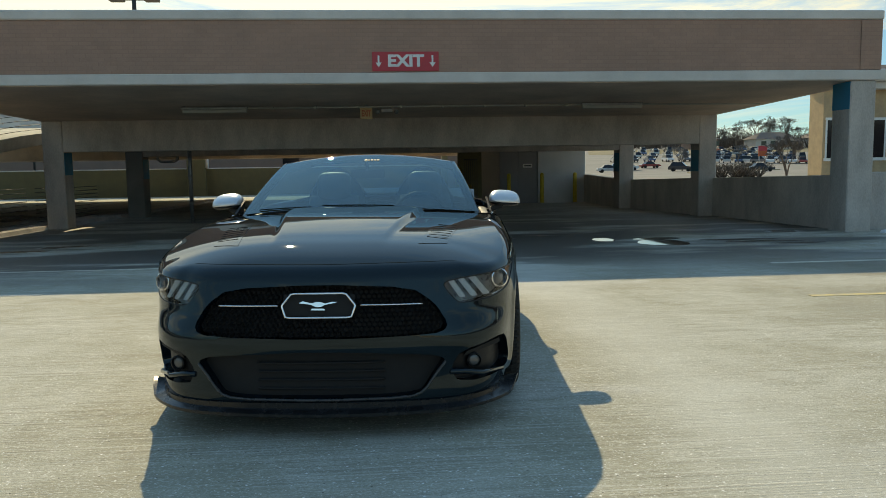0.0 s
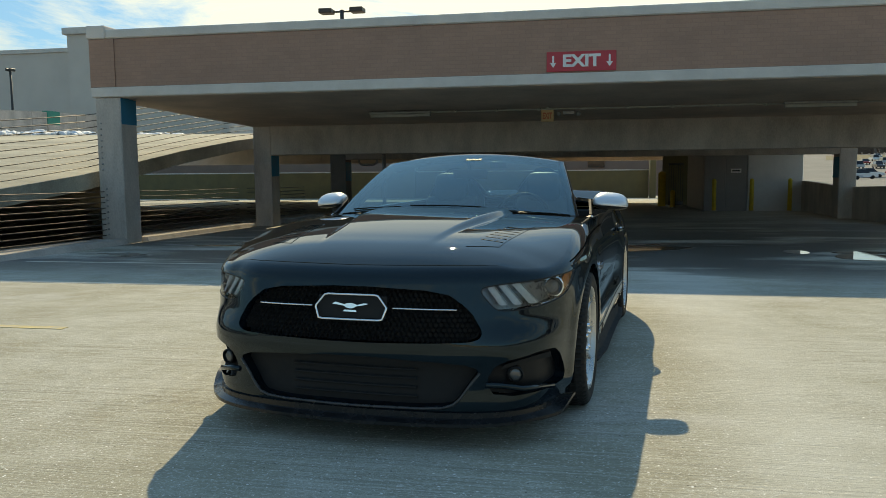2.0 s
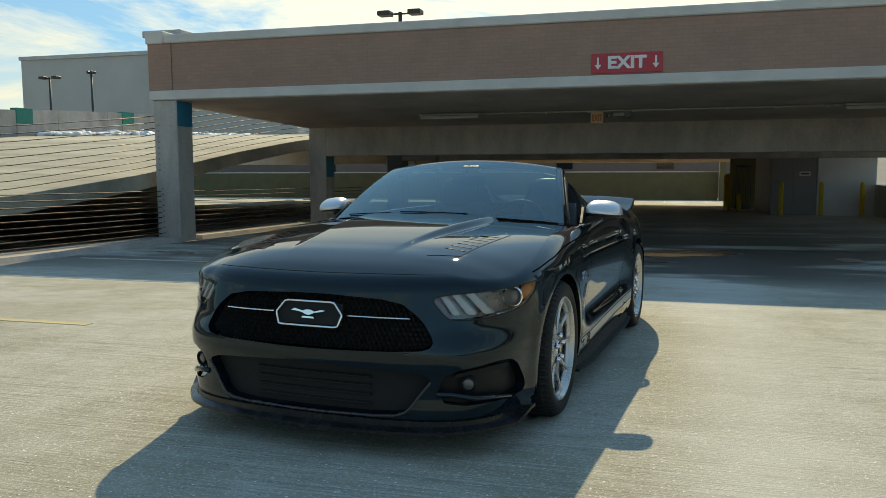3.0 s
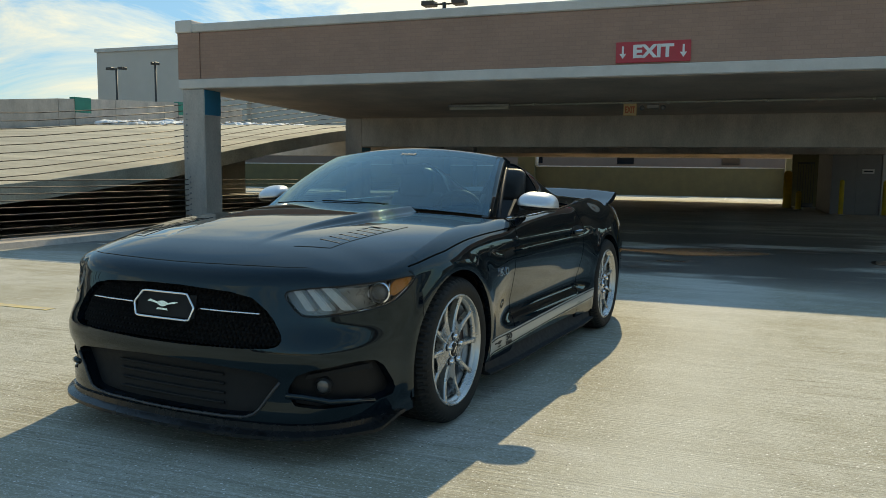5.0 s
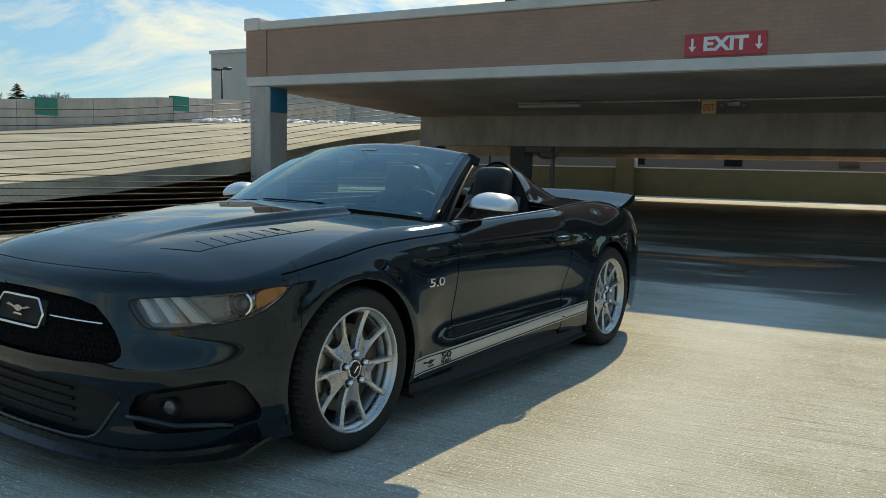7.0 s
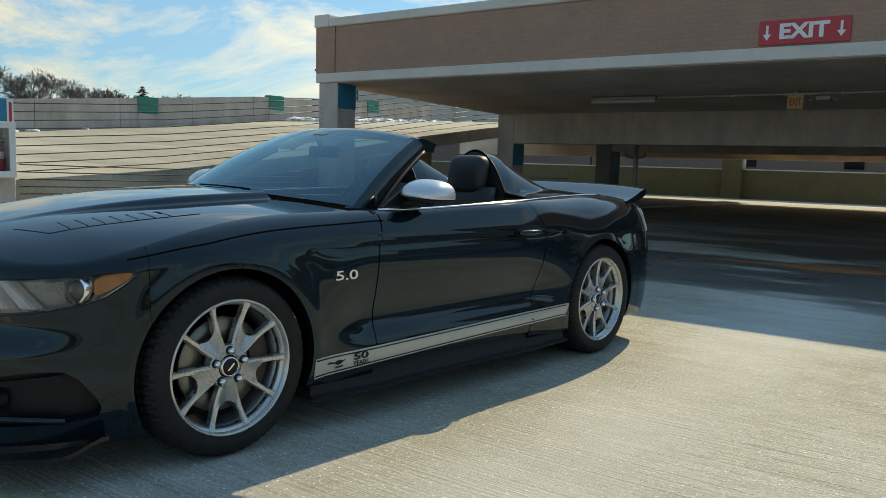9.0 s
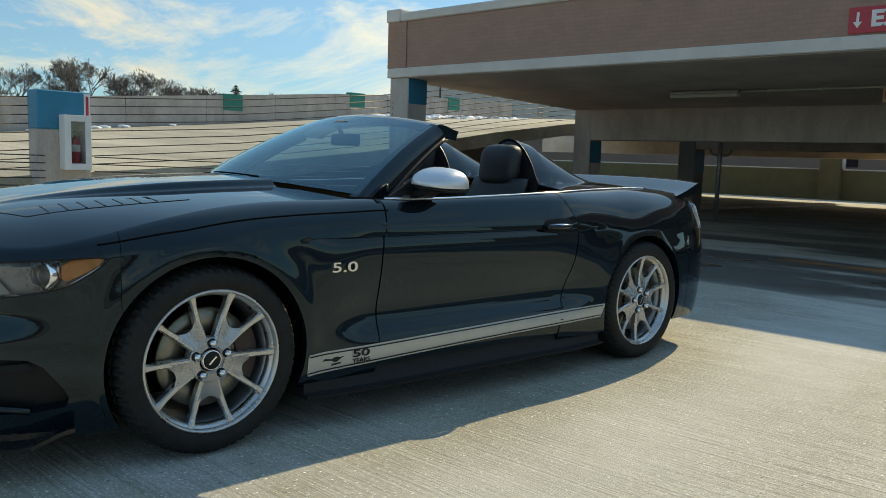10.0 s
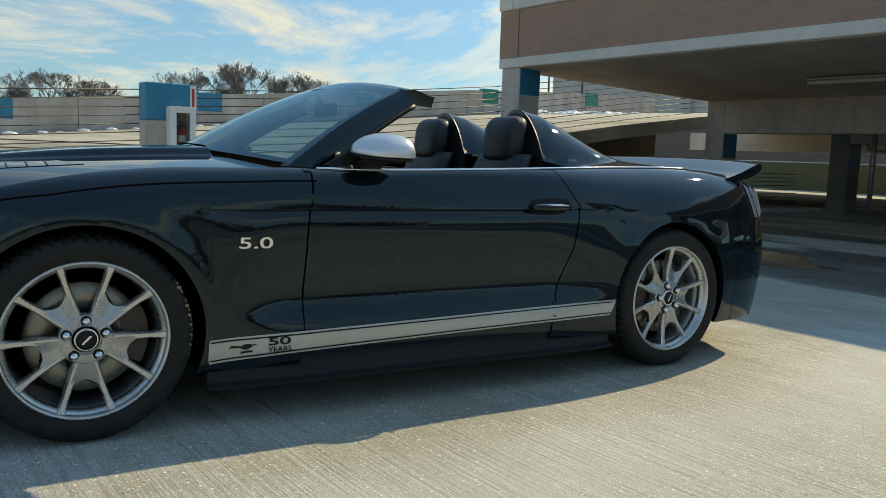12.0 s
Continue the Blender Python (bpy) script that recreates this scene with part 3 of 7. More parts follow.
solid("wall_recess", OLIVE, (3.9, 8.1, 38.6, 38.9, -0.5, 2.3), label="olive yellow painted wall at the back of the recess")
solid("wall_recess", OLIVE, (4.25, 4.6, 52.2, 53.3, -0.9, 2.6), label="olive yellow painted pier")
gate = thing("gate", "dark steel bar gate in the recess", "gate")
bm = bmesh.new()
box(bm, 4.05, 4.7, 37.5, 37.55, 1.35, 1.42)
part("top_rail", bm, DARKPOLE, gate)
bm = bmesh.new()
box(bm, 4.05, 4.7, 37.5, 37.55, -0.47, -0.28)
part("bottom_rail", bm, DARKPOLE, gate)
for k in range(7):
    bm = bmesh.new()
    rod(bm, (4.08 + k * 0.1, 37.52, -0.3), (4.08 + k * 0.1, 37.52, 1.36), 0.014, n=6)
    part("bar", bm, DARKPOLE, gate)

solid("wall_far", OLIVE, (-46, 4.2, 53.0, 53.25, -0.9, 1.06), label="long olive concrete barrier wall at the far edge")
solid("wall_far_cap", PALE, (-46, 4.2, 52.98, 53.27, 1.062, 1.13), label="pale capping of the far barrier wall", bevel=0.0)
for x in (-12.1,):
    solid("far_pier", OLIVE, (x, x + 1.15, 52.5, 52.97, -0.9, 2.0), label="olive concrete pier of the far wall")
    # pale colour paints in the sunlight on the pier's edge
    solid("far_pier_sunlit_edge", PALE, (x + 1.153, x + 1.30, 52.6, 52.97, 1.14, 2.0), label="pale strip standing for the sunlit edge of the far pier", bevel=0.0)
solid("backdrop_wall", BROWNWALL, (-46, 14, 66.2, 66.7, -1.2, 4.2), label="long brown wall of a building behind the garage")
solid("far_roof", SOFFIT, (-14.5, 9.0, 44.2, 44.6, 1.62, 3.75), (-26, -14.51, 44.2, 44.6, 1.62, 2.6), label="edge of the upper level over the far aisle")
bm = bmesh.new()
for x in (-15.0, -7.6, 0.3):
    box(bm, x, x + 1.3, 66.1, 66.198, 1.3, 2.3)
tagged(part("window_far", bm, PANE, soft=False), "row of small dark windows in the brown wall", "window", kind="structure")
for k in range(7):
    line_on_deck(-10.5 + 2.3 * k, -10.42 + 2.3 * k, 46.2, 52.3, WLINE, "pale parking bay line in the far sunlit aisle")

def puddle(x, y, a, b, seed):
    """A film of water lying in a dip of the deck."""
    rg_ = random.Random(seed)
    n = 28
    wob = [rg_.uniform(0.75, 1.2) for _ in range(7)]
    bm = bmesh.new()
    up, dn = [], []
    for k in range(n):
        t = k / n * 7
        i, f = int(t) % 7, t - int(t)
        r = wob[i] * (1 - f) + wob[(i + 1) % 7] * f
        px, py = x + a * r * math.cos(math.tau * k / n), y + b * r * math.sin(math.tau * k / n)
        up.append(bm.verts.new((px, py, deck_z(py) + 0.004)))
        dn.append(bm.verts.new((px * 1.002 - x * 0.002, py, deck_z(py) - 0.01)))
    bm.faces.new(up)
    for k in range(n):
        bm.faces.new((up[k], dn[k], dn[(k + 1) % n], up[(k + 1) % n]))
    bmesh.ops.recalc_face_normals(bm, faces=bm.faces)
    tagged(part("puddle", bm, WATER, soft=False), "shallow puddle of meltwater on the concrete", "puddle", "puddles", "structure")


puddle(4.72, 12.95, 0.46, 0.50, 1)
puddle(4.85, 13.75, 0.40, 0.22, 2)
puddle(3.95, 13.7, 0.20, 0.40, 3)
puddle(6.4, 12.85, 0.80, 0.10, 4)
puddle(6.2, 13.25, 0.65, 0.09, 5)
puddle(6.7, 12.4, 0.5, 0.07, 6)

pipe = thing("drain_pipe", "slim grey rainwater pipe standing beside the column", "pipe")
bm = bmesh.new()
rod(bm, (-4.98, 22.0, deck_z(22) - 0.01), (-4.98, 22.0, 2.32), 0.055, n=12)
part("pipe", bm, STEEL, pipe)
for z in (0.25, 1.0, 1.7):
    bm = bmesh.new()
    rod(bm, (-4.98, 22.0, z), (-4.98, 22.0, z + 0.06), 0.068, n=12)
    part("collar", bm, STEEL, pipe)
bm = bmesh.new()
sweep(bm, [(-6.7, 25.35, 1.70), (-6.7, 25.35, 1.5), (-6.6, 25.35, 1.42), (-6.2, 25.35, 1.42), (-6.1, 25.35, 1.5), (-6.1, 25.35, 1.7)], 0.04)
tagged(part("pipe_elbow", bm, STEEL), "short bent pipe below the beam", "pipe")

# ---- exit signs, lamps, conduit ----
sign = thing("exit_sign", "red exit sign with white letters and two down arrows", "sign")
bm = bmesh.new()
box(bm, -0.04, 1.12, FY - 0.03, FY - 0.002, 2.88, 3.21, 0.004)
part("panel", bm, RED, sign)
text_mesh("lettering", "EXIT", 0.275, 0.003, WHITE, sign, pose(0.54, FY - 0.034, 3.045, 90) @ Matrix.Diagonal((1.12, 1, 1, 1)), "white letters", 0.011)
for x in (0.07, 1.01):
    bm = bmesh.new()
    pts = [(-0.016, 0.10), (-0.016, -0.02), (-0.055, -0.02), (0, -0.10), (0.055, -0.02), (0.016, -0.02), (0.016, 0.10)]
    f0 = [bm.verts.new((x + a, FY - 0.036, 3.045 + b)) for a, b in pts]
    f1 = [bm.verts.new((x + a, FY - 0.031, 3.045 + b)) for a, b in pts]
    bm.faces.new(f0)
    for i in range(7):
        bm.faces.new((f0[i], f1[i], f1[(i + 1) % 7], f0[(i + 1) % 7]))
    part("arrow", bm, WHITE, sign, "white down arrow", soft=False)

lit = thing("exit_lamp", "small cream exit lamp box with orange letters", "sign")
bm = bmesh.new()
box(bm, -0.33, -0.07, 17.33, 17.39, 2.22, 2.46, 0.008)
part("case", bm, CREAM, lit)
text_mesh("lettering", "EXIT", 0.13, 0.002, ORANGE, lit, pose(-0.2, 17.326, 2.335, 90) @ Matrix.Diagonal((0.74, 1.35, 1, 1)), "orange letters", 0.004)
bm = bmesh.new()
box(bm, -0.23, -0.17, 17.345, 17.375, 2.46, 2.56)
part("bracket", bm, STEEL, lit)
emer = thing("emergency_light", "grey twin-head emergency light on the conduit", "lamp")
bm = bmesh.new()
box(bm, 0.12, 0.36, 17.33, 17.41, 2.36, 2.44, 0.01)
part("case", bm, STEEL, emer)
for x in (0.04, 0.44):
    bm = bmesh.new()
    rod(bm, (x, 17.30, 2.37), (x, 17.38, 2.39), 0.05, 0.03, n=12)
    part("head", bm, STEEL, emer)


def tube_lamp(x0, x1, z):
    t = thing("ceiling_light", "long dusty fluorescent fitting, unlit, under the slab", "lamp", group="ceiling lights")
    bm = bmesh.new()
    box(bm, x0, x1, 17.28, 17.42, z + 0.03, z + 0.08, 0.008)
    part("housing", bm, STEEL, t)
    bm = bmesh.new()
    box(bm, x0 + 0.02, x1 - 0.02, 17.29, 17.41, z - 0.04, z + 0.029, 0.02, 2)
    part("diffuser", bm, LAMPTUBE, t, "dusty plastic diffuser")
    bm = bmesh.new()
    rod(bm, (x0 + 0.05, 17.35, z + 0.08), (x0 + 0.05, 17.35, z + 0.2), 0.012, n=6)
    part("hanger", bm, STEEL, t)


tube_lamp(-4.04, -2.68, 2.42)
tube_lamp(4.46, 5.82, 2.44)
bm = bmesh.new()
rod(bm, (-2.7, 17.35, 2.475), (4.5, 17.35, 2.485), 0.019, n=8)
rod(bm, (5.8, 17.35, 2.485), (8.5, 17.35, 2.47), 0.019, n=8)
for k in range(8):
    rod(bm, (-2.2 + 0.9 * k, 17.35, 2.475), (-2.14 + 0.9 * k, 17.35, 2.475), 0.030, n=8)
tagged(part("conduit", bm, LAMPTUBE), "thin steel conduit under the slab", "conduit", kind="structure")

# ---- lamp post on the roof ----
def lamp_post(x, y, z0, z1, w, label):
    p = thing("street_lamp", label, "lamp post")
    bm = bmesh.new()
    rod(bm, (x, y, z0), (x, y, z1), 0.075, 0.06, n=10)
    part("pole", bm, DARKPOLE, p)
    bm = bmesh.new()
    rod(bm, (x - w * 0.2, y, z1 - 0.05), (x + w * 0.2, y, z1 - 0.05), 0.03, n=8)
    part("arm", bm, DARKPOLE, p)
    for s in (-1, 1):
        bm = bmesh.new()
        box(bm, x + s * w * 0.36 - w * 0.15, x + s * w * 0.36 + w * 0.15, y - 0.2, y + 0.2, z1 - 0.1, z1 + 0.05, 0.02)
        part("head", bm, DARKPOLE, p)


lamp_post(-7.05, 25.0, 2.85, 6.25, 1.4, "dark twin-headed lamp post on the roof deck")

# ---- ramp on the west side ----
ZR = ((-14, -0.45), (3, 0.4), (8.6, 0.75), (11, 0.9), (14.3, 1.22), (18, 1.74), (21.3, 2.12), (26, 2.5), (49, 3.15))
ZL = ((-14, -0.7), (7, 1.05), (13, 1.57), (19, 2.05), (25, 2.58), (31, 2.84), (49, 3.15))


def ramp_z(x, y):
    r = np.interp(y, *zip(*ZR))
    l_ = np.interp(y, *zip(*ZL))
    return float(r + (l_ - r) * min(1, max(0, (-8.85 - x) / 13.1)))


bm = bmesh.new()
ny, nx = 63, 10
top = [[bm.verts.new((-8.85 - 13.1 * i / nx, -14 + 63 * j / ny, ramp_z(-8.85 - 13.1 * i / nx, -14 + 63 * j / ny))) for j in range(ny + 1)] for i in range(nx + 1)]
bot = [[bm.verts.new((v.co.x, v.co.y, v.co.z - 0.30)) for v in row] for row in top]
for i in range(nx):
    for j in range(ny):
        bm.faces.new((top[i][j], top[i][j + 1], top[i + 1][j + 1], top[i + 1][j]))
        bm.faces.new((bot[i][j], bot[i + 1][j], bot[i + 1][j + 1], bot[i][j + 1]))
for j in range(ny):
    bm.faces.new((top[0][j], bot[0][j], bot[0][j + 1], top[0][j + 1]))
    bm.faces.new((top[nx][j], top[nx][j + 1], bot[nx][j + 1], bot[nx][j]))
tagged(part("ramp", bm, RAMP, soft=False), "sunlit pale concrete ramp rising beside the garage", "ramp", kind="structure")

# far parapet of the ramp with painted panels
par = thing("ramp_parapet", "pale concrete panel parapet along the far side of the ramp", "parapet", kind="structure")
ys = [-8.0 + 2.92 * k for k in range(16)]
for a, b in zip(ys, ys[1:]):
    bm = bmesh.new()
    za, zb = ramp_z(-22, a), ramp_z(-22, b)
    hexa(bm, [(-22.25, a + 0.01, za - 0.2), (-22.02, a + 0.01, za - 0.2), (-22.02, b - 0.01, zb - 0.2), (-22.25, b - 0.01, zb - 0.2)],
         [(-22.25, a + 0.01, za + 1.0), (-22.02, a + 0.01, za + 1.0), (-22.02, b - 0.01, zb + 1.0), (-22.25, b - 0.01, zb + 1.0)])
    part("panel", bm, CONC, par, soft=False)
for y, m_ in ((7.0, TEAL), (13.1, TEAL), (18.95, GREEN), (24.9, GREEN), (30.9, GREEN)):
    bm = bmesh.new()
    z = ramp_z(-22, y + 0.4)
    box(bm, -22.26, -21.99, y, y + 0.8, z + 0.45, z + 1.03)
    part("paint_band", bm, m_, par, "painted teal and green block", soft=False)
    bm = bmesh.new()
    box(bm, -22.26, -21.985, y, y + 0.8, z - 0.1, z + 0.448)
    part("pier", bm, CONC, par, soft=False)

# wall added below the ramp's far side to keep sky light out
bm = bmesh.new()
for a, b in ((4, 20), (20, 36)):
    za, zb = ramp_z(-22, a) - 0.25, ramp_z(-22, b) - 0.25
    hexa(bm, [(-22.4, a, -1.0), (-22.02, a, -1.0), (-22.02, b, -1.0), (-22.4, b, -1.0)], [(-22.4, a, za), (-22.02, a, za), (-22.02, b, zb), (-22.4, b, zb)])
tagged(part("added_wall_under_ramp", bm, RAMPWALL, soft=False), "dark concrete wall added to keep the space below the ramp dark", "wall", kind="structure")

# wall closing the ramp's upper end, and snow heaped along it
solid("wall_ramp_end", PALE, (-22, -9, 48.2, 48.5, 2.9, 4.2), label="pale concrete parapet at the top of the ramp")
bm = bmesh.new()
rng = random.Random(4)
for k in range(420):
    y = rng.uniform(25.5, 36)
    x = -21.2 + rng.uniform(-0.5, 0.7) + max(0, y - 31) * 0.5
    r = rng.uniform(0.05, 0.17)
    bmesh.ops.create_icosphere(bm, subdivisions=2, radius=r, matrix=Matrix.Translation((x, y, ramp_z(x, y) + r * 0.25)) @ Matrix.Diagonal((1.3, 1.5, 0.8, 1)))
for v in bm.verts:
    v.co += Vector((noise.noise(v.co * 3), noise.noise(v.co * 3 + Vector((7, 0, 0))), noise.noise(v.co * 4))) * 0.13
tagged(part("snow_heap", bm, SNOW, angle=60), "lumpy ploughed snow along the ramp parapet", "snow", kind="stuff")
bm = bmesh.new()
for k in range(26):
    y = rng.uniform(3, 17)
    r = rng.uniform(0.04, 0.12)
    bmesh.ops.create_icosphere(bm, subdivisions=1, radius=r, matrix=Matrix.Translation((-21.75 + rng.uniform(-0.1, 0.2), y, ramp_z(-21.7, y) + r * 0.2)) @ Matrix.Diagonal((1.3, 2.2, 0.7, 1)))
tagged(part("snow_bits", bm, SNOW, angle=60), "small leftover lumps of snow by the parapet", "snow", kind="stuff")
bm = bmesh.new()
for k in range(30):
    r = rng.uniform(0.06, 0.16)
    x = rng.uniform(9.4, 11.5)
    bmesh.ops.create_icosphere(bm, subdivisions=2, radius=r, matrix=Matrix.Translation((x, 14.0 + rng.uniform(-0.2, 0.15), -0.12 + r * 0.1)) @ Matrix.Diagonal((2.2, 1.2, 0.5, 1)))
tagged(part("snow_patch", bm, SNOW, angle=60), "thin melting snow patch against the wall", "snow", kind="stuff")

# ---- strand barriers along the deck's west edge ----
def strands(name, x, spans, z_of, levels, label):
    b = thing(name, label, "cable barrier")
    for h in levels:
        bm = bmesh.new()
        for a, c in spans:
            n = 6
            pts = [(x, a + (c - a) * k / n, z_of(a + (c - a) * k / n) + h - 0.012 * math.sin(math.pi * k / n)) for k in range(n + 1)]
            sweep(bm, pts, 0.0085, 5)
        part("strand", bm, STRAND, b)
    return b


SPANS = ((-9, 7.5), (8.2, 14.28), (14.8, 20.22), (20.74, 25.2))
strands("strand_barrier", -8.5, SPANS, lambda y: deck_z(y) + 0.1, [0.06 + 0.105 * k for k in range(9)], "taut horizontal steel strands closing the deck edge")
strands("ramp_strand_barrier", -8.92, ((-9, 7.5), (7.5, 14.4), (14.4, 20.3), (20.3, 25.2), (25.2, 34)), lambda y: ramp_z(-8.9, y), [0.12 + 0.125 * k for k in range(9)], "taut steel strands along the ramp edge")

# post with a fire extinguisher
post = thing("post", "square concrete post with a teal painted top", "post", kind="structure")
PX = -8.6
bm = bmesh.new()
box(bm, PX - 0.35, PX, 7.45, 8.2, -0.1, 1.35, 0.015)
part("shaft", bm, CONC, post)
bm = bmesh.new()
box(bm, PX - 0.352, PX + 0.002, 7.448, 8.202, 1.352, 1.9, 0.015)
part("paint_band", bm, TEAL, post, "teal painted top")
bm = bmesh.new()
box(bm, PX + 0.003, PX + 0.012, 8.1, 8.19, 1.45, 1.88)
part("red_label", bm, WHITE, post, "white label strip", soft=False)
bm = bmesh.new()
box(bm, PX + 0.0125, PX + 0.014, 8.125, 8.165, 1.5, 1.84)
part("lettering", bm, RED, post, "red bar of lettering", soft=False)
cab = thing("extinguisher_cabinet", "white fire extinguisher cabinet with a glazed front", "cabinet")
CX0, CX1 = PX + 0.003, PX + 0.2
bm = bmesh.new()
for b in ((CX0, CX1, 7.74, 7.83, 0.78, 1.56), (CX0, CX1, 8.03, 8.12, 0.78, 1.56), (CX0, CX1, 7.83, 8.03, 1.47, 1.56), (CX0, CX1, 7.83, 8.03, 0.78, 0.87)):
    box(bm, *b, bevel=0.004)
part("body", bm, WHITE, cab)
bm = bmesh.new()
box(bm, CX0, CX0 + 0.01, 7.83, 8.03, 0.87, 1.47)
part("backing", bm, GREYDOOR, cab, "grey cabinet backing", soft=False)
bm = bmesh.new()
box(bm, CX1 - 0.008, CX1 - 0.004, 7.83, 8.03, 0.87, 1.47)
pane = part("pane", bm, glass("cabinet_glass", (0.9, 0.92, 0.92)), cab, "clear glass pane", soft=False)
pane.visible_shadow = False
ext = thing("fire_extinguisher", "red fire extinguisher with a pale label and black hose", "extinguisher")
ex, ey = PX + 0.1, 7.93
bm = bmesh.new()
rod(bm, (ex, ey, 0.875), (ex, ey, 1.17), 0.062, n=20)
lathe(bm, [(0.062, 1.17), (0.05, 1.21), (0.02, 1.23), (0.02, 1.26)], 20, "z")
bmesh.ops.translate(bm, verts=[v for v in bm.verts if abs(v.co.x) < 0.08 and abs(v.co.y) < 0.08], vec=(ex, ey, 0))
part("cylinder", bm, RED, ext)
bm = bmesh.new()
rod(bm, (ex, ey, 1.04), (ex, ey, 1.14), 0.0635, n=20)
part("label_band", bm, WHITE, ext, "pale label")
bm = bmesh.new()
box(bm, ex - 0.02, ex + 0.02, ey - 0.03, ey + 0.07, 1.26, 1.30, 0.006)
box(bm, ex - 0.012, ex + 0.012, ey - 0.02, ey + 0.09, 1.32, 1.335, 0.004)
part("valve", bm, DARKPOLE, ext, "black valve and lever")
bm = bmesh.new()
sweep(bm, [(ex, ey - 0.03, 1.28), (ex + 0.02, ey - 0.075, 1.24), (ex + 0.03, ey - 0.08, 1.1), (ex + 0.03, ey - 0.075, 0.98)], 0.011)
part("hose", bm, DARKPOLE, ext, "black rubber hose")

# ---- the car ----
PAINT = mat("black_car_paint", (0.003, 0.0072, 0.0115), 0.012, vary=0.0, bump=0.0, coat=0.05)
PAINT.node_tree.nodes["Principled BSDF"].inputs["Specular Tint"].default_value = (0.74, 0.95, 1.0, 1)
TRIM = mat("satin_black_trim", (0.010, 0.010, 0.011), 0.5, vary=0.15, scale=20, bump=0.03, spec=0.3)
COWL = mat("matt_cowl_plastic", (0.005, 0.005, 0.0053), 0.95, vary=0.1, scale=30, bump=0.0, spec=0.0)
MESHBLACK = mat("black_grille_plastic", (0.016, 0.016, 0.0165), 0.7, vary=0.1, scale=30, bump=0.0, spec=0.3)
VOID = mat("dark_underbody", (0.006, 0.006, 0.006), 0.95, vary=0.1, scale=8, bump=0.0, spec=0.0)
CHROME = mat("bright_chrome", (0.85, 0.85, 0.86), 0.10, metal=1.0, vary=0.0, bump=0.0)
SATIN = mat("satin_silver_cap", (0.68, 0.69, 0.71), 0.30, metal=0.6, vary=0.0, bump=0.0)
RIM = mat("machined_silver_alloy", (0.56, 0.555, 0.54), 0.30, metal=0.85, vary=0.10, scale=14, grain=120, bump=0.02)
POCKET = mat("painted_grey_alloy", (0.42, 0.43, 0.44), 0.30, metal=0.8, vary=0.10, scale=14, bump=0.02)
RUBBER = mat("dusty_tyre_rubber", (0.020, 0.0195, 0.0185), 0.66, vary=0.4, scale=11, grain=70, bump=0.12, spec=0.22)
DISC = mat("brake_disc_steel", (0.27, 0.25, 0.20), 0.36, metal=0.9, vary=0.2, scale=10, bump=0.04)
CALIPER = mat("dark_caliper", (0.03, 0.015, 0.015), 0.4, vary=0.1, scale=20, bump=0.0)
STRIPE = mat("silver_side_stripe", (0.50, 0.49, 0.45), 0.38, metal=0.35, vary=0.06, scale=14, bump=0.0)
LEATHER = mat("black_leather", (0.016, 0.016, 0.017), 0.48, vary=0.25, scale=9, grain=150, bump=0.15)
AMBER = mat("amber_marker", (0.65, 0.22, 0.03), 0.3, vary=0.1, scale=30, bump=0.0, coat=0.5)
LAMPWHITE = mat("frosted_lamp_bar", (0.72, 0.72, 0.70), 0.3, vary=0.05, scale=30, bump=0.0)
BOWL = mat("smoked_lamp_bowl", (0.24, 0.24, 0.24), 0.3, metal=0.5, vary=0.1, scale=20, bump=0.0)
REDLAMP = mat("dark_red_lamp", (0.03, 0.004, 0.005), 0.12, vary=0.0, bump=0.0, coat=1.0)
# blue sheen and slight veil imitate sky reflection and glare on the glass
WINDSCREEN = glass("green_tinted_glass", (0.20, 0.34, 0.34), ior=2.15, veil_share=0.006, sheen=(0.66, 0.92, 1.0))
DECAL = mat("faded_decal_film", (0.20, 0.22, 0.23), 0.6, vary=0.1, scale=30, bump=0.0)
LENS = glass("clear_lamp_lens", (0.86, 0.87, 0.87))

CAR_POSE = pose(-0.193, 4.538, deck_z(4.54), -0.83, 0, -5.75)
R_HUB, REAR = 0.352, 2.72


def spline(ctrl, n=900):
    """A smooth curve through control points, even in length."""
    p = np.array(ctrl, float)
    d = np.r_[0, np.cumsum(np.linalg.norm(np.diff(p, axis=0), axis=1) ** 0.5)]
    m = np.gradient(p, d, axis=0)
    t = np.linspace(0, d[-1], n)
    i = np.clip(np.searchsorted(d, t, "right") - 1, 0, len(p) - 2)
    h = (d[i + 1] - d[i])[:, None]
    s = ((t - d[i]) / h[:, 0])[:, None]
    q = (2 * s**3 - 3 * s**2 + 1) * p[i] + (s**3 - 2 * s**2 + s) * h * m[i] + (-2 * s**3 + 3 * s**2) * p[i + 1] + (s**3 - s**2) * h * m[i + 1]
    ln = np.r_[0, np.cumsum(np.linalg.norm(np.diff(q, axis=0), axis=1))]
    u = np.linspace(0, ln[-1], n)
    return u, np.stack([np.interp(u, ln, q[:, k]) for k in range(q.shape[1])], 1)


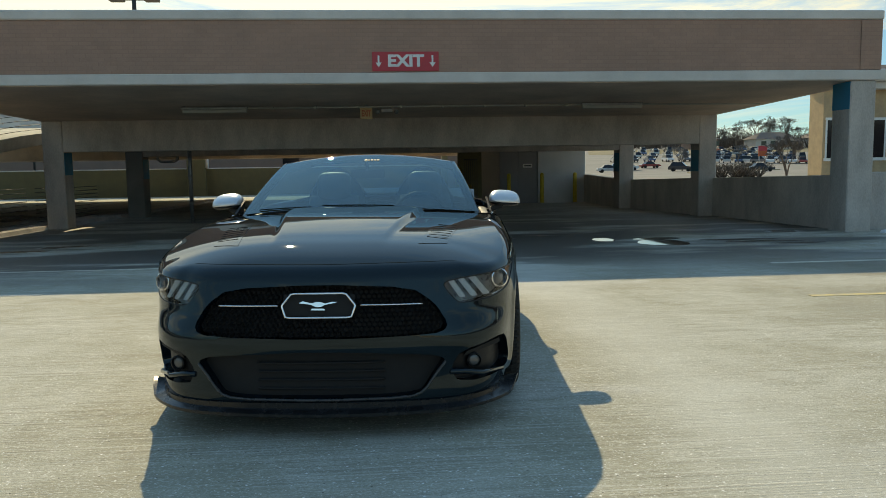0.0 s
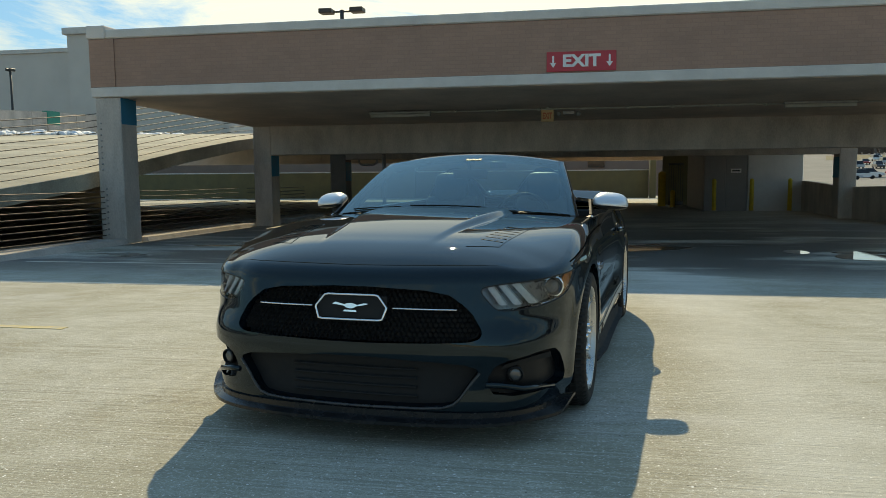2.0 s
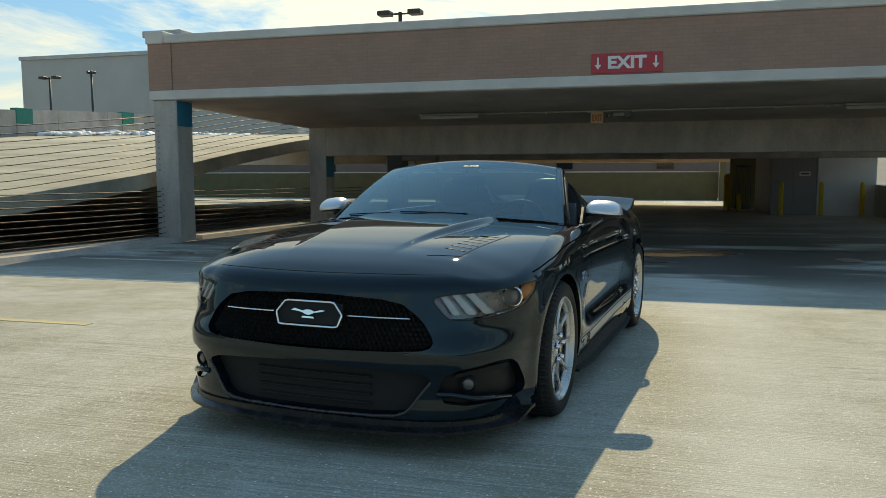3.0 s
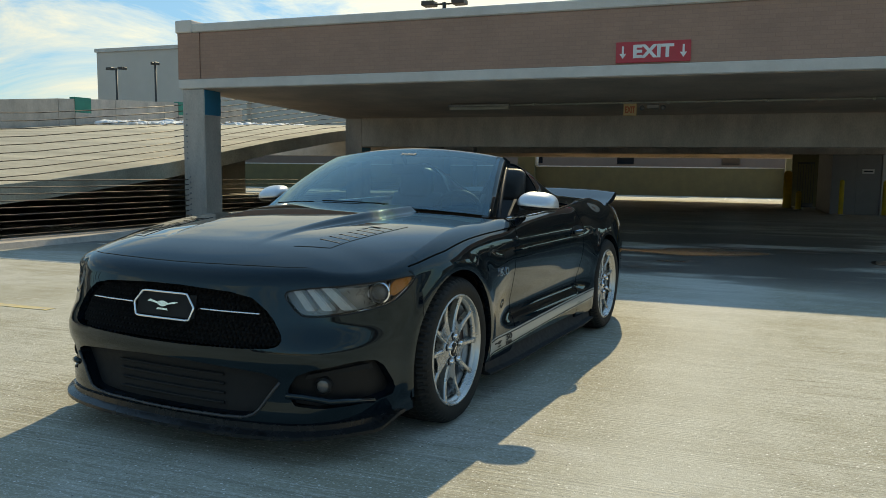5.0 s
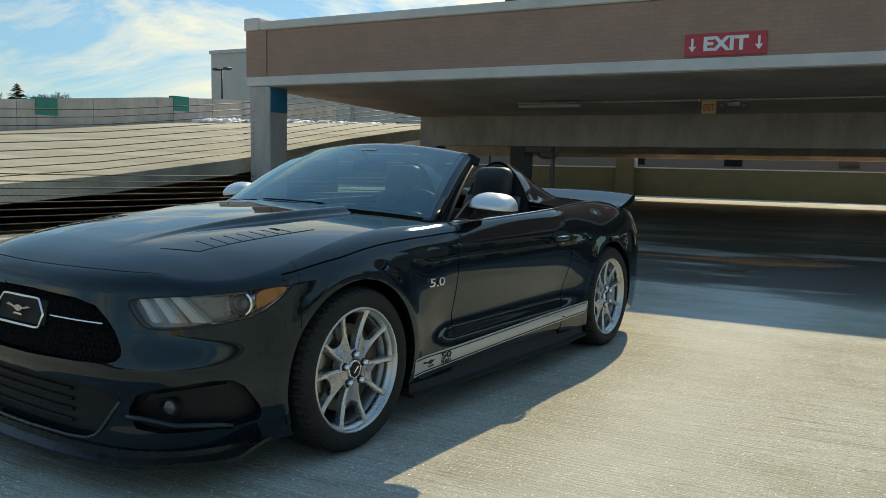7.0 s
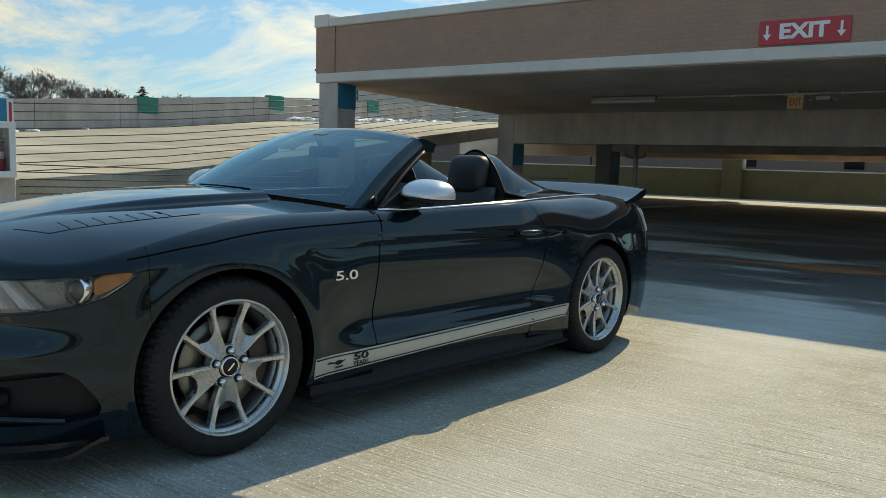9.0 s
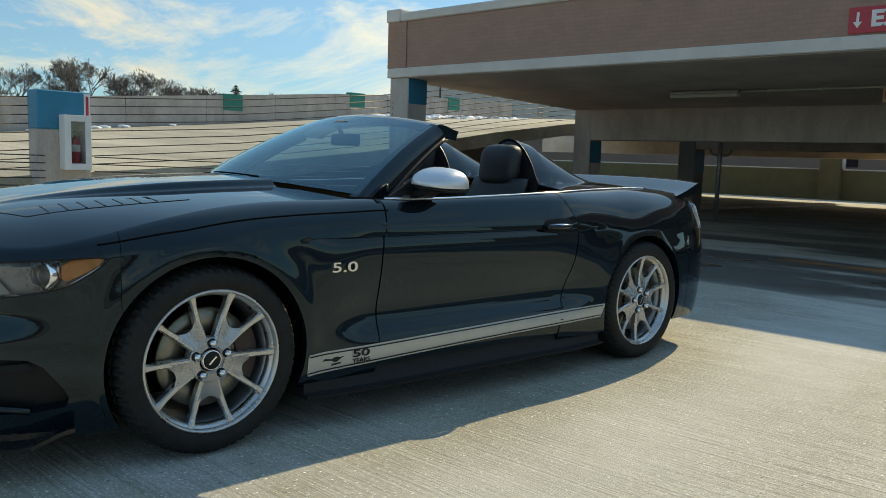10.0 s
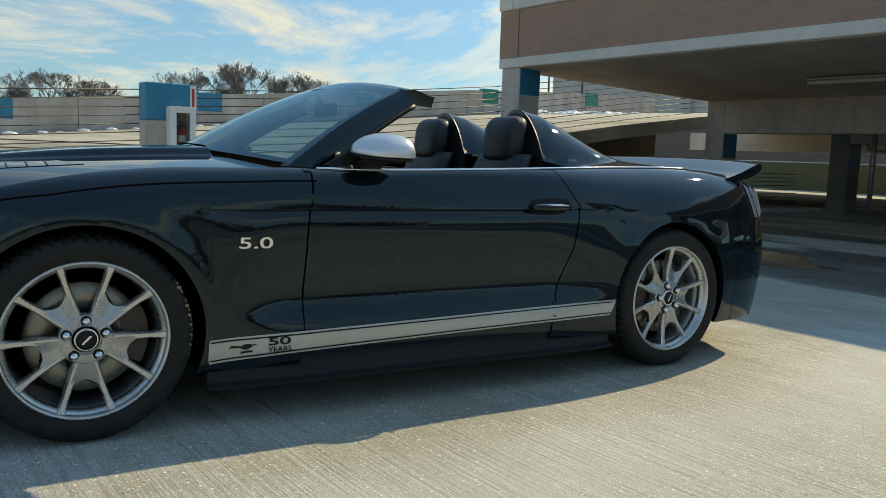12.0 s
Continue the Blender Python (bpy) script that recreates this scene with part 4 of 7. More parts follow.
def curve1(knots):
    """A smooth function through (t, value) knots."""
    p = np.array(knots, float)
    m = np.gradient(p[:, 1], p[:, 0])

    def fn(t):
        t = np.clip(np.asarray(t, float), p[0, 0], p[-1, 0])
        i = np.clip(np.searchsorted(p[:, 0], t, "right") - 1, 0, len(p) - 2)
        h = p[i + 1, 0] - p[i, 0]
        s = (t - p[i, 0]) / h
        return ((2 * s**3 - 3 * s**2 + 1) * p[i, 1] + (s**3 - 2 * s**2 + s) * h * m[i]
                + (-2 * s**3 + 3 * s**2) * p[i + 1, 1] + (s**3 - s**2) * h * m[i + 1])
    return fn


def sstep(a, b, t):
    s = np.clip((np.asarray(t, float) - a) / (b - a), 0, 1)
    return s * s * (3 - 2 * s)


# plan of the body, from the nose round the side to the tail
UA, PLAN = spline([(0, -0.95), (0.2, -0.945), (0.4, -0.925), (0.57, -0.88), (0.70, -0.80), (0.80, -0.685), (0.87, -0.545), (0.915, -0.39), (0.94, -0.2),
                   (0.952, 0), (0.955, 0.3), (0.950, 0.8), (0.946, 1.3), (0.948, 1.8), (0.957, 2.2), (0.965, 2.6), (0.963, 2.9), (0.938, 3.2),
                   (0.88, 3.44), (0.79, 3.60), (0.6, 3.72), (0.3, 3.79), (0, 3.81)])
TANG = np.gradient(PLAN, UA, axis=0)
TANG /= np.linalg.norm(TANG, axis=1)[:, None]
NORM = np.stack([TANG[:, 1], -TANG[:, 0]], 1)
NORM[0], NORM[-1] = (0, -1), (0, 1)
ALEN = UA[-1]


def a_of_y(y):
    return float(np.interp(y, PLAN[:, 1], UA))


def a_of_x(x):
    return float(np.sign(x) * np.interp(abs(x), PLAN[:300, 0], UA[:300]))


rear_edge = curve1([(-0.95, 0.90), (0.3, 0.93), (0.65, 0.941), (1.0, 0.942), (1.5, 0.958), (2.0, 0.978), (2.5, 0.995), (2.9, 1.003), (3.3, 0.99), (3.6, 0.96), (3.81, 0.93)])
hood_mid = curve1([(-0.96, 0.735), (-0.90, 0.765), (-0.86, 0.783), (-0.78, 0.824), (-0.65, 0.868), (-0.5, 0.896), (-0.25, 0.926), (0, 0.948), (0.25, 0.966), (0.5, 0.980), (0.8, 0.992)])
hood_drop = curve1([(-0.96, 0.10), (-0.8, 0.115), (-0.6, 0.102), (-0.4, 0.076), (-0.1, 0.048), (0.2, 0.036), (0.5, 0.040), (0.8, 0.050)])


def hood_field(x, y):
    """Height of the hood and the strip ahead of it, out to the fender tops."""
    return hood_mid(y) - hood_drop(y) * np.clip(np.abs(x) / 0.80, 0, 1.15) ** (3.4 - 1.1 * sstep(-0.45, 0.1, y))


edge_r = curve1([(-0.95, 0.075), (-0.7, 0.062), (-0.5, 0.065), (-0.2, 0.09), (0.5, 0.09), (0.9, 0.045), (1.9, 0.045), (2.4, 0.09), (3.0, 0.12), (3.5, 0.09), (3.81, 0.06)])
nose_in = curve1([(0.10, 0.045), (0.19, 0.02), (0.27, 0.022), (0.36, 0.014), (0.42, 0.0), (0.46, 0.0), (0.50, 0.006), (0.56, 0.017), (0.62, 0.029), (0.70, 0.046), (0.78, 0.064), (0.86, 0.092)])
tail_in = curve1([(0.15, 0.10), (0.3, 0.05), (0.45, 0.0), (0.62, 0.0), (0.75, 0.03), (0.9, 0.05), (1.0, 0.06)])
side_in = curve1([(0.12, 0.06), (0.20, 0.022), (0.26, 0.004), (0.335, 0.0), (0.36, 0.006), (0.43, 0.034), (0.46, 0.038), (0.56, 0.024), (0.66, 0.008), (0.74, 0.001), (0.79, 0.0),
                  (0.835, 0.004), (0.87, 0.016), (0.95, 0.045), (1.02, 0.072)])


def skin(u, z, depth=0.0):
    """The body's upright skin: u along the plan from the nose's middle (negative on the car's right), z the height."""
    u, z = np.broadcast_arrays(np.asarray(u, float), np.asarray(z, float))
    a, sg = np.abs(u), np.where(u < 0, -1.0, 1.0)
    x, y = np.interp(a, UA, PLAN[:, 0]), np.interp(a, UA, PLAN[:, 1])
    nx, ny = np.interp(a, UA, NORM[:, 0]), np.interp(a, UA, NORM[:, 1])
    ws = sstep(0.55, 0.97, nx)
    wf, wt = (1 - ws) * (y < 1), (1 - ws) * (y > 1)
    zt, r = np.interp(a, UA, TOPZ), edge_r(y)
    # scallop fades out towards both wheels
    door = sstep(0.42, 0.75, y) * (1 - sstep(1.90, 2.50, y))
    plain = curve_plain(z)
    off = ws * (side_in(z) * door + plain * (1 - door)) + wf * nose_in(z) + wt * tail_in(z)
    # sharp crease along the doors
    cr = sstep(0.33, 0.60, y) * (1 - sstep(1.95, 2.36, y)) * ws
    zc = 0.787 + 0.006 * y
    off = off + cr * 0.017 * np.where(z < zc - 0.001, np.exp(-np.maximum(zc - 0.004 - z, 0) / 0.05), 0)
    # flared arches
    for yc, flare in ((0.0, 0.012), (REAR, 0.003)):
        d = np.hypot(y - yc, z - R_HUB)
        off = off - flare * ws * np.exp(-((d - 0.40) / 0.055) ** 2) * (z > 0.2)
    # squarer bumper corners below the headlights
    off = off - 0.022 * np.exp(-((a - CORNER) / 0.24) ** 2) * (1 - sstep(0.46, 0.58, z)) * (y < 0)
    # shoulders over the rear wheels lean inwards
    off = off + 0.20 * ws * sstep(1.85, 2.60, y) * np.sqrt(np.maximum(z - 0.60, 0) ** 2 + 0.0016) - 0.008 * ws * sstep(1.85, 2.60, y)
    hips = 0.015 * ws * np.exp(-(((y - 2.72) / 0.5) ** 2) - ((z - 0.86) / 0.12) ** 2)
    off = off - hips
    k = np.clip((z - (zt - r)) / r, 0, 1)
    # the edge rolls over until it meets the slope of the lid above it
    k = k * (1 - 0.10 * np.maximum(wf, 1 - sstep(-0.35, 0.15, y)) - 0.012 * ws)
    off = off + r - r * np.sqrt(np.maximum(1 - k * k, 0)) + depth
    return np.stack([(x - nx * off) * sg, y - ny * off, z], -1)


curve_plain = curve1([(0.12, 0.05), (0.22, 0.02), (0.35, 0.004), (0.5, 0.0), (0.7, 0.0), (0.785, 0.004), (0.86, 0.018), (0.95, 0.042), (1.02, 0.07)])

CORNER = a_of_x(0.76)

# height of the upper edge all round, settled so that skin and hood meet
TOPZ = np.array(rear_edge(PLAN[:, 1]))
for _ in range(6):
    e = skin(UA, TOPZ)
    front = 1 - sstep(0.45, 0.75, e[:, 1])
    TOPZ = front * hood_field(e[:, 0], e[:, 1]) + (1 - front) * rear_edge(PLAN[:, 1])


def inside(pts, poly):
    x, y = pts[:, 0], pts[:, 1]
    res = np.zeros(len(pts), bool)
    for (x0, y0), (x1, y1) in zip(poly, np.roll(poly, -1, 0)):
        c = (y0 > y) != (y1 > y)
        res ^= c & (x < (x1 - x0) * (y - y0) / (y1 - y0 + 1e-12) + x0)
    return res


def nearest(pts, poly):
    best, where = np.full(len(pts), 1e9), np.zeros_like(pts)
    for a, b in zip(poly, np.roll(poly, -1, 0)):
        d = b - a
        s = np.clip(((pts - a) @ d) / max(d @ d, 1e-12), 0, 1)
        q = a + s[:, None] * d
        e = np.linalg.norm(pts - q, axis=1)
        m = e < best
        best[m], where[m] = e[m], q[m]
    return best, where


def rounded(poly, times=2):
    p = np.array(poly, float)
    for _ in range(times):
        q = np.roll(p, -1, 0)
        p = np.stack([0.8 * p + 0.2 * q, 0.2 * p + 0.8 * q], 1).reshape(-1, 2)
    return p


def circle(yc, r, n=72):
    return np.array([(yc + r * math.cos(k * math.tau / n), R_HUB + r * math.sin(k * math.tau / n)) for k in range(n)])


def patch(us, zs, keep=(), holes=(), depth=0.0, flange=0.014, surf=None, cell=None):
    """A piece of skin on the grid us x zs (zs may vary by column), trimmed cleanly to outlines in (u, z)."""
    surf = surf or skin
    us = np.asarray(us, float)
    Z = np.asarray(zs, float)
    if Z.ndim == 1:
        Z = np.repeat(Z[None], len(us), 0)
    U = np.repeat(us[:, None], Z.shape[1], 1)
    P = np.stack([U.ravel(), Z.ravel()], 1)
    nu, nv = U.shape
    cell = cell or max(np.abs(np.diff(us)).max(), np.abs(np.diff(Z, axis=1)).max())
    idx = np.arange(nu * nv).reshape(nu, nv)
    faces = [tuple(q) for q in np.stack([idx[:-1, :-1], idx[1:, :-1], idx[1:, 1:], idx[:-1, 1:]], -1).reshape(-1, 4)]
    for poly, want in [(p, True) for p in keep] + [(p, False) for p in holes]:
        poly = np.asarray(poly, float)
        d, q = nearest(P, poly)
        near = d < cell * 0.56
        ins = inside(P, poly)
        P[near] = q[near]
        state = np.where(near, 0, np.where(ins == want, 1, -1))
        out_ = []
        for f_ in faces:
            s = [state[i] for i in f_]
            if max(s) > 0 and min(s) < 0:
                if len(f_) == 4:
                    tris = [(f_[0], f_[1], f_[2]), (f_[0], f_[2], f_[3])] if s[0] == 0 and s[2] == 0 else [(f_[1], f_[2], f_[3]), (f_[1], f_[3], f_[0])]
                else:
                    tris = [f_]
                out_ += [t for t in tris if sum(state[i] for i in t) > 0]
            elif max(s) > 0:
                out_.append(f_)
            elif min(s) == 0 and max(s) == 0:
                c = P[list(f_)].mean(0)[None]
                if inside(c, poly)[0] == want:
                    out_.append(f_)
        faces = out_
    XYZ = surf(P[:, 0], P[:, 1], depth)
    bm = bmesh.new()
    made = {}
    for f_ in faces:
        vs = []
        for i in f_:
            if i not in made:
                made[i] = bm.verts.new(XYZ[i])
            vs.append(made[i])
        try:
            bm.faces.new(vs)
        except ValueError:
            pass
    bmesh.ops.remove_doubles(bm, verts=bm.verts, dist=2e-4)
    bmesh.ops.dissolve_degenerate(bm, edges=bm.edges, dist=1e-4)
    bm.normal_update()
    if flange:
        rim = [e for e in bm.edges if e.is_boundary]
        nrm = {v: v.normal.copy() for e in rim for v in e.verts}
        ex_ = bmesh.ops.extrude_edge_only(bm, edges=rim)["geom"]
        nv_ = [g for g in ex_ if isinstance(g, bmesh.types.BMVert)]
        src = {(round(v.co.x, 5), round(v.co.y, 5), round(v.co.z, 5)): n for v, n in nrm.items()}
        for v in nv_:
            n = src.get((round(v.co.x, 5), round(v.co.y, 5), round(v.co.z, 5)))
            if n:
                v.co -= n * flange
    return bm


def crease_z(y):
    return 0.787 + 0.006 * y


def rows_z(us, z0, cell=0.016, arc=7):
    """Heights for each column of a panel, from z0 past the crease to the rounded top edge."""
    y = np.interp(np.abs(us), UA, PLAN[:, 1])
    zt, r = np.interp(np.abs(us), UA, TOPZ), edge_r(y)
    zb = np.minimum(crease_z(y), zt - r - 0.02)
    n = int(max(4, round(0.55 / cell)))
    low = z0 + (zb - 0.004 - z0)[:, None] * np.linspace(0, 1, n)[None]
    mid = zb[:, None] + (zt - r - zb)[:, None] * np.linspace(0, 1, 6)[None]
    up = (zt - r)[:, None] + r[:, None] * np.sin(np.linspace(0, math.pi / 2, arc + 1)[1:])[None]
    return np.concatenate([low, mid, up], 1)


def ypoly(pts):
    """An outline given by (y, z) on the side, as (u, z)."""
    return np.array([(a_of_y(y), z) for y, z in pts])


def dense(pts, step=0.02):
    out_ = []
    p = np.array(pts, float)
    for a, b in zip(p, np.roll(p, -1, 0)):
        n = max(1, int(np.linalg.norm(b - a) / step))
        out_ += [a + (b - a) * k / n for k in range(n)]
    return np.array(out_)


def mirror_u(poly):
    return np.array([(-u, z) for u, z in poly])[::-1]


car = thing("car", "black open-top sports convertible with silver wheels and side stripe", "car", CAR_POSE)

# outlines
AF = a_of_y(-0.33)
GRILLE = rounded([(a_of_x(x), z) for x, z in ((-0.43, 0.692), (0, 0.711), (0.43, 0.692), (0.54, 0.614), (0.590, 0.524), (0.575, 0.492), (0.52, 0.477), (0, 0.464), (-0.52, 0.477), (-0.575, 0.492), (-0.590, 0.524), (-0.54, 0.614))], 1)
INTAKE = rounded([(a_of_x(x), z) for x, z in ((-0.5, 0.385), (0, 0.410), (0.5, 0.385), (0.585, 0.355), (0.545, 0.30), (0.478, 0.208), (0.41, 0.184), (0, 0.178), (-0.41, 0.184), (-0.478, 0.208), (-0.545, 0.30), (-0.585, 0.355))], 1)
FOG = rounded([(a_of_x(0.60), 0.305), (a_of_x(0.645), 0.388), (a_of_x(0.80), 0.424), (a_of_x(0.858), 0.415), (a_of_y(-0.48), 0.285), (a_of_y(-0.5), 0.240), (a_of_x(0.64), 0.232)], 1)
LIGHT = rounded([(a_of_x(0.572), 0.706), (a_of_x(0.70), 0.722), (a_of_y(-0.6), 0.736), (a_of_y(-0.345), 0.753), (a_of_y(-0.40), 0.704), (a_of_y(-0.50), 0.642), (a_of_x(0.80), 0.612), (a_of_x(0.695), 0.602), (a_of_x(0.645), 0.610)])
ARCH_F = np.array([(a_of_y(y), z) for y, z in circle(0, 0.385)])
ARCH_R = np.array([(a_of_y(y), z) for y, z in circle(REAR, 0.385)])
DOOR = dense(ypoly([(0.755, 0.235), (0.765, 0.45), (0.768, 0.70), (0.785, 0.86), (0.81, 1.1), (1.962, 1.1), (1.965, 0.975), (2.03, 0.88), (2.085, 0.80), (2.06, 0.62), (1.985, 0.42), (1.955, 0.30), (1.95, 0.235)]))
DOOR_GROWN = dense(ypoly([(0.748, 0.10), (0.758, 0.45), (0.761, 0.70), (0.778, 0.86), (0.803, 1.15), (1.969, 1.15), (1.972, 0.975), (2.037, 0.88), (2.093, 0.80), (2.067, 0.62), (1.992, 0.42), (1.962, 0.30), (1.957, 0.10)]))

# front bumper cover
us = np.linspace(-AF, AF, 190)
bm = patch(us, rows_z(us, 0.14, 0.015), holes=[GRILLE, INTAKE, FOG, mirror_u(FOG), LIGHT, mirror_u(LIGHT), ARCH_F, mirror_u(ARCH_F)], flange=0.056)
bumper = part("front_bumper", bm, PAINT, car, "gloss black front bumper")


def wing(sg):
    u0, u1 = AF + 0.002, a_of_y(0.82)
    us_ = np.linspace(u0, u1, 84) * sg
    us_ = np.sort(us_)
    fl = (lambda p: p) if sg > 0 else mirror_u
    bm_ = patch(us_, rows_z(us_, 0.2, 0.015), keep=[], holes=[fl(ARCH_F), fl(DOOR_GROWN)], flange=0.03)
    part("fender", bm_, PAINT, car, "gloss black front fender")
    us_ = np.sort(np.linspace(a_of_y(0.74), a_of_y(2.10), 92) * sg)
    bm_ = patch(us_, rows_z(us_, 0.22, 0.011), keep=[fl(DOOR)], flange=0.03)
    d = part("door", bm_, PAINT, car, "gloss black door with a sharp crease")
    us_ = np.sort(np.linspace(a_of_y(1.94), a_of_y(3.22), 90) * sg)
    bm_ = patch(us_, rows_z(us_, 0.2, 0.015), holes=[fl(ARCH_R), fl(DOOR_GROWN)], flange=0.03)
    part("rear_quarter", bm_, PAINT, car, "gloss black rear quarter panel")
    return d


DOORS = {sg: wing(sg) for sg in (1, -1)}
us = np.linspace(a_of_y(3.224), 2 * ALEN - a_of_y(3.224), 150)


def tail_skin(u, z, depth=0.0):
    u = np.asarray(u, float)
    return skin(np.where(u > ALEN, -(2 * ALEN - u), u), z, depth)


zz = rows_z(np.where(us > ALEN, 2 * ALEN - us, us), 0.2, 0.02)
bm = patch(us, zz, holes=[ARCH_R, np.array([(2 * ALEN - u, z) for u, z in ARCH_R])[::-1]], surf=tail_skin, flange=0.02)
part("rear_bumper", bm, PAINT, car, "gloss black rear bumper")

# ---- upper skin: hood, cowl, tonneau, deck ----
ea = np.linspace(0, ALEN, 1400)
EDGE = skin(ea, np.interp(ea, UA, TOPZ))
NOSE = EDGE.copy()
EDGE = EDGE[np.argsort(EDGE[:, 1], kind="stable")]


def edge_x(y):
    return np.interp(y, EDGE[:, 1], EDGE[:, 0])


def edge_z(y):
    return np.interp(y, EDGE[:, 1], EDGE[:, 2])


def hood_z(x, y):
    half = 0.26 + 0.14 * sstep(-0.75, 0.55, y)
    front = 1 - sstep(0.45, 0.75, y)
    s = np.clip(np.abs(x) / np.maximum(edge_x(y), 0.05), 0, 1)
    z = front * hood_field(x, y) + (1 - front) * (edge_z(y) + 0.045 * (1 - s**2.3))
    return z + 0.030 * (1 - sstep(half - 0.008, half + 0.034, np.abs(x))) * sstep(-0.72, 0.15, y)


def top_patch(y_front, y_back, zfun, n=64, m=64, margin=0.006, flange=0.012, pinch=1.0):
    """A lid between the two edges, from y_front(s) to y_back(s)."""
    bm_ = bmesh.new()
    S = np.linspace(-1, 1, n + 1)
    grid = []
    for s in S:
        col = []
        for v in np.linspace(0, 1, m + 1):
            y = y_front(s) + (y_back(s) - y_front(s)) * v
            x = s * (edge_x(y) - margin) * pinch
            col.append(bm_.verts.new((x, y, float(zfun(x, y)))))
        grid.append(col)
    for i in range(n):
        for j in range(m):
            bm_.faces.new((grid[i][j], grid[i + 1][j], grid[i + 1][j + 1], grid[i][j + 1]))
    bm_.normal_update()
    if flange:
        rim = [e for e in bm_.edges if e.is_boundary]
        ex_ = bmesh.ops.extrude_edge_only(bm_, edges=rim)["geom"]
        for g in ex_:
            if isinstance(g, bmesh.types.BMVert):
                g.co.z -= flange
    return bm_


cowl = lambda s: 0.50 + 0.16 * s * s
YM = -0.46
A1 = float(np.interp(YM, NOSE[:700, 1], ea[:700]))
bm = bmesh.new()
g = []
for s_ in np.linspace(-1, 1, 161):
    e_ = skin(s_ * A1 * 0.9995, float(np.interp(abs(s_) * A1 * 0.9995, UA, TOPZ)))
    m_ = (s_ * (float(edge_x(YM)) - 0.0006), YM)
    f0 = Vector((e_[0], e_[1] + 0.0005 + 0.005 * (1 - float(sstep(0.56, 0.66, abs(e_[0]))))))
    col = []
    for v in np.linspace(0, 1, 25)[:-1]:
        w_ = v * v * (3 - 2 * v) * 0.25 + v * 0.75
        col.append((f0.x + (m_[0] - f0.x) * v, f0.y + (m_[1] - f0.y) * w_))
    for v in np.linspace(0, 1, 61):
        y = YM + (cowl(s_) - YM) * v
        col.append((s_ * (float(edge_x(y)) - 0.0006), y))
    g.append([bm.verts.new((x, y, float(hood_z(x, y)))) for x, y in col])
for i in range(160):
    for j in range(len(g[0]) - 1):
        bm.faces.new((g[i][j], g[i + 1][j], g[i + 1][j + 1], g[i][j + 1]))
bmesh.ops.remove_doubles(bm, verts=bm.verts, dist=3e-4)
bmesh.ops.dissolve_degenerate(bm, edges=bm.edges, dist=1e-4)
rim = [e for e in bm.edges if e.is_boundary]
for gm in bmesh.ops.extrude_edge_only(bm, edges=rim)["geom"]:
    if isinstance(gm, bmesh.types.BMVert):
        gm.co.z -= 0.015
hood = part("hood", bm, PAINT, car, "gloss black hood with a raised centre")
bm = top_patch(lambda s: cowl(s) + 0.005, lambda s: 0.80 + 0.02 * s * s, lambda x, y: edge_z(y) + 0.045 * (1 - min(1, (abs(x) / 0.86) ** 2.4)) - 0.012 + 0.012 * min(1, abs(x) / 0.86) ** 6, 40, 14)
part("cowl", bm, COWL, car, "matt black cowl panel")


def hump(x, y):
    """Two fairings behind the seats, falling away towards the tail."""
    h = np.interp(y, [2.0, 2.14, 2.24, 2.46, 2.64, 2.78, 3.0], [0.268, 0.266, 0.245, 0.150, 0.066, 0.02, 0.0])
    w = 0.235 - 0.03 * sstep(2.1, 2.8, y)
    t = np.clip(1 - ((np.abs(x) - 0.36) / w) ** 2, 0, 1)
    return h * np.sqrt(t) * (0.35 + 0.65 * t) ** 0.5


def crown(y):
    """Rise of the tonneau and the deck lid over the belt line."""
    return np.interp(y, [2.0, 2.3, 2.6, 3.0, 3.2, 3.4], [0.050, 0.062, 0.054, 0.030, 0.018, 0.012])


def rear_z(x, y):
    w = edge_x(y)
    r = crown(y) * (1 - np.clip(abs(x) / w, 0, 1) ** 3)
    return edge_z(y) - 0.004 + np.maximum(r, 0.4 * r + hump(x, y))


bm = top_patch(lambda s: 2.12, lambda s: 2.86, rear_z, 110, 60)
part("tonneau", bm, PAINT, car, "gloss black tonneau with two headrest fairings")
bm = top_patch(lambda s: 2.866, lambda s: 3.74 - 0.16 * s * s, lambda x, y: edge_z(y) - 0.004 + crown(y) * (1 - np.clip(abs(x) / max(edge_x(y), 0.1), 0, 1) ** 3), 60, 40)
part("deck_lid", bm, PAINT, car, "gloss black rear deck lid")

# fairing faces behind the seats
for sg in (1, -1):
    bm = bmesh.new()
    n = 24
    lo, hi = [], []
    for k in range(n + 1):
        x = sg * 0.36 + 0.24 * (k / n * 2 - 1)
        lo.append(bm.verts.new((x, 2.09, 0.72)))
        hi.append(bm.verts.new((x, 2.122, float(rear_z(x, 2.122)) + 0.004)))
    for k in range(n):
        bm.faces.new((lo[k], lo[k + 1], hi[k + 1], hi[k]))
    g = bmesh.ops.extrude_face_region(bm, geom=list(bm.faces))["geom"]
    bmesh.ops.translate(bm, verts=[v for v in g if isinstance(v, bmesh.types.BMVert)], vec=(0, 0.03, -0.012))
    bmesh.ops.recalc_face_normals(bm, faces=bm.faces)
    part("fairing_face", bm, LEATHER, car, "black padded face of the fairing")

# spoiler
bm = bmesh.new()
prof = [(3.34, -0.012), (3.40, 0.006), (3.48, 0.032), (3.59, 0.078), (3.635, 0.090), (3.66, 0.088), (3.665, 0.052), (3.60, 0.012), (3.52, -0.012), (3.45, -0.024), (3.36, -0.028)]
n = 40
rings = []
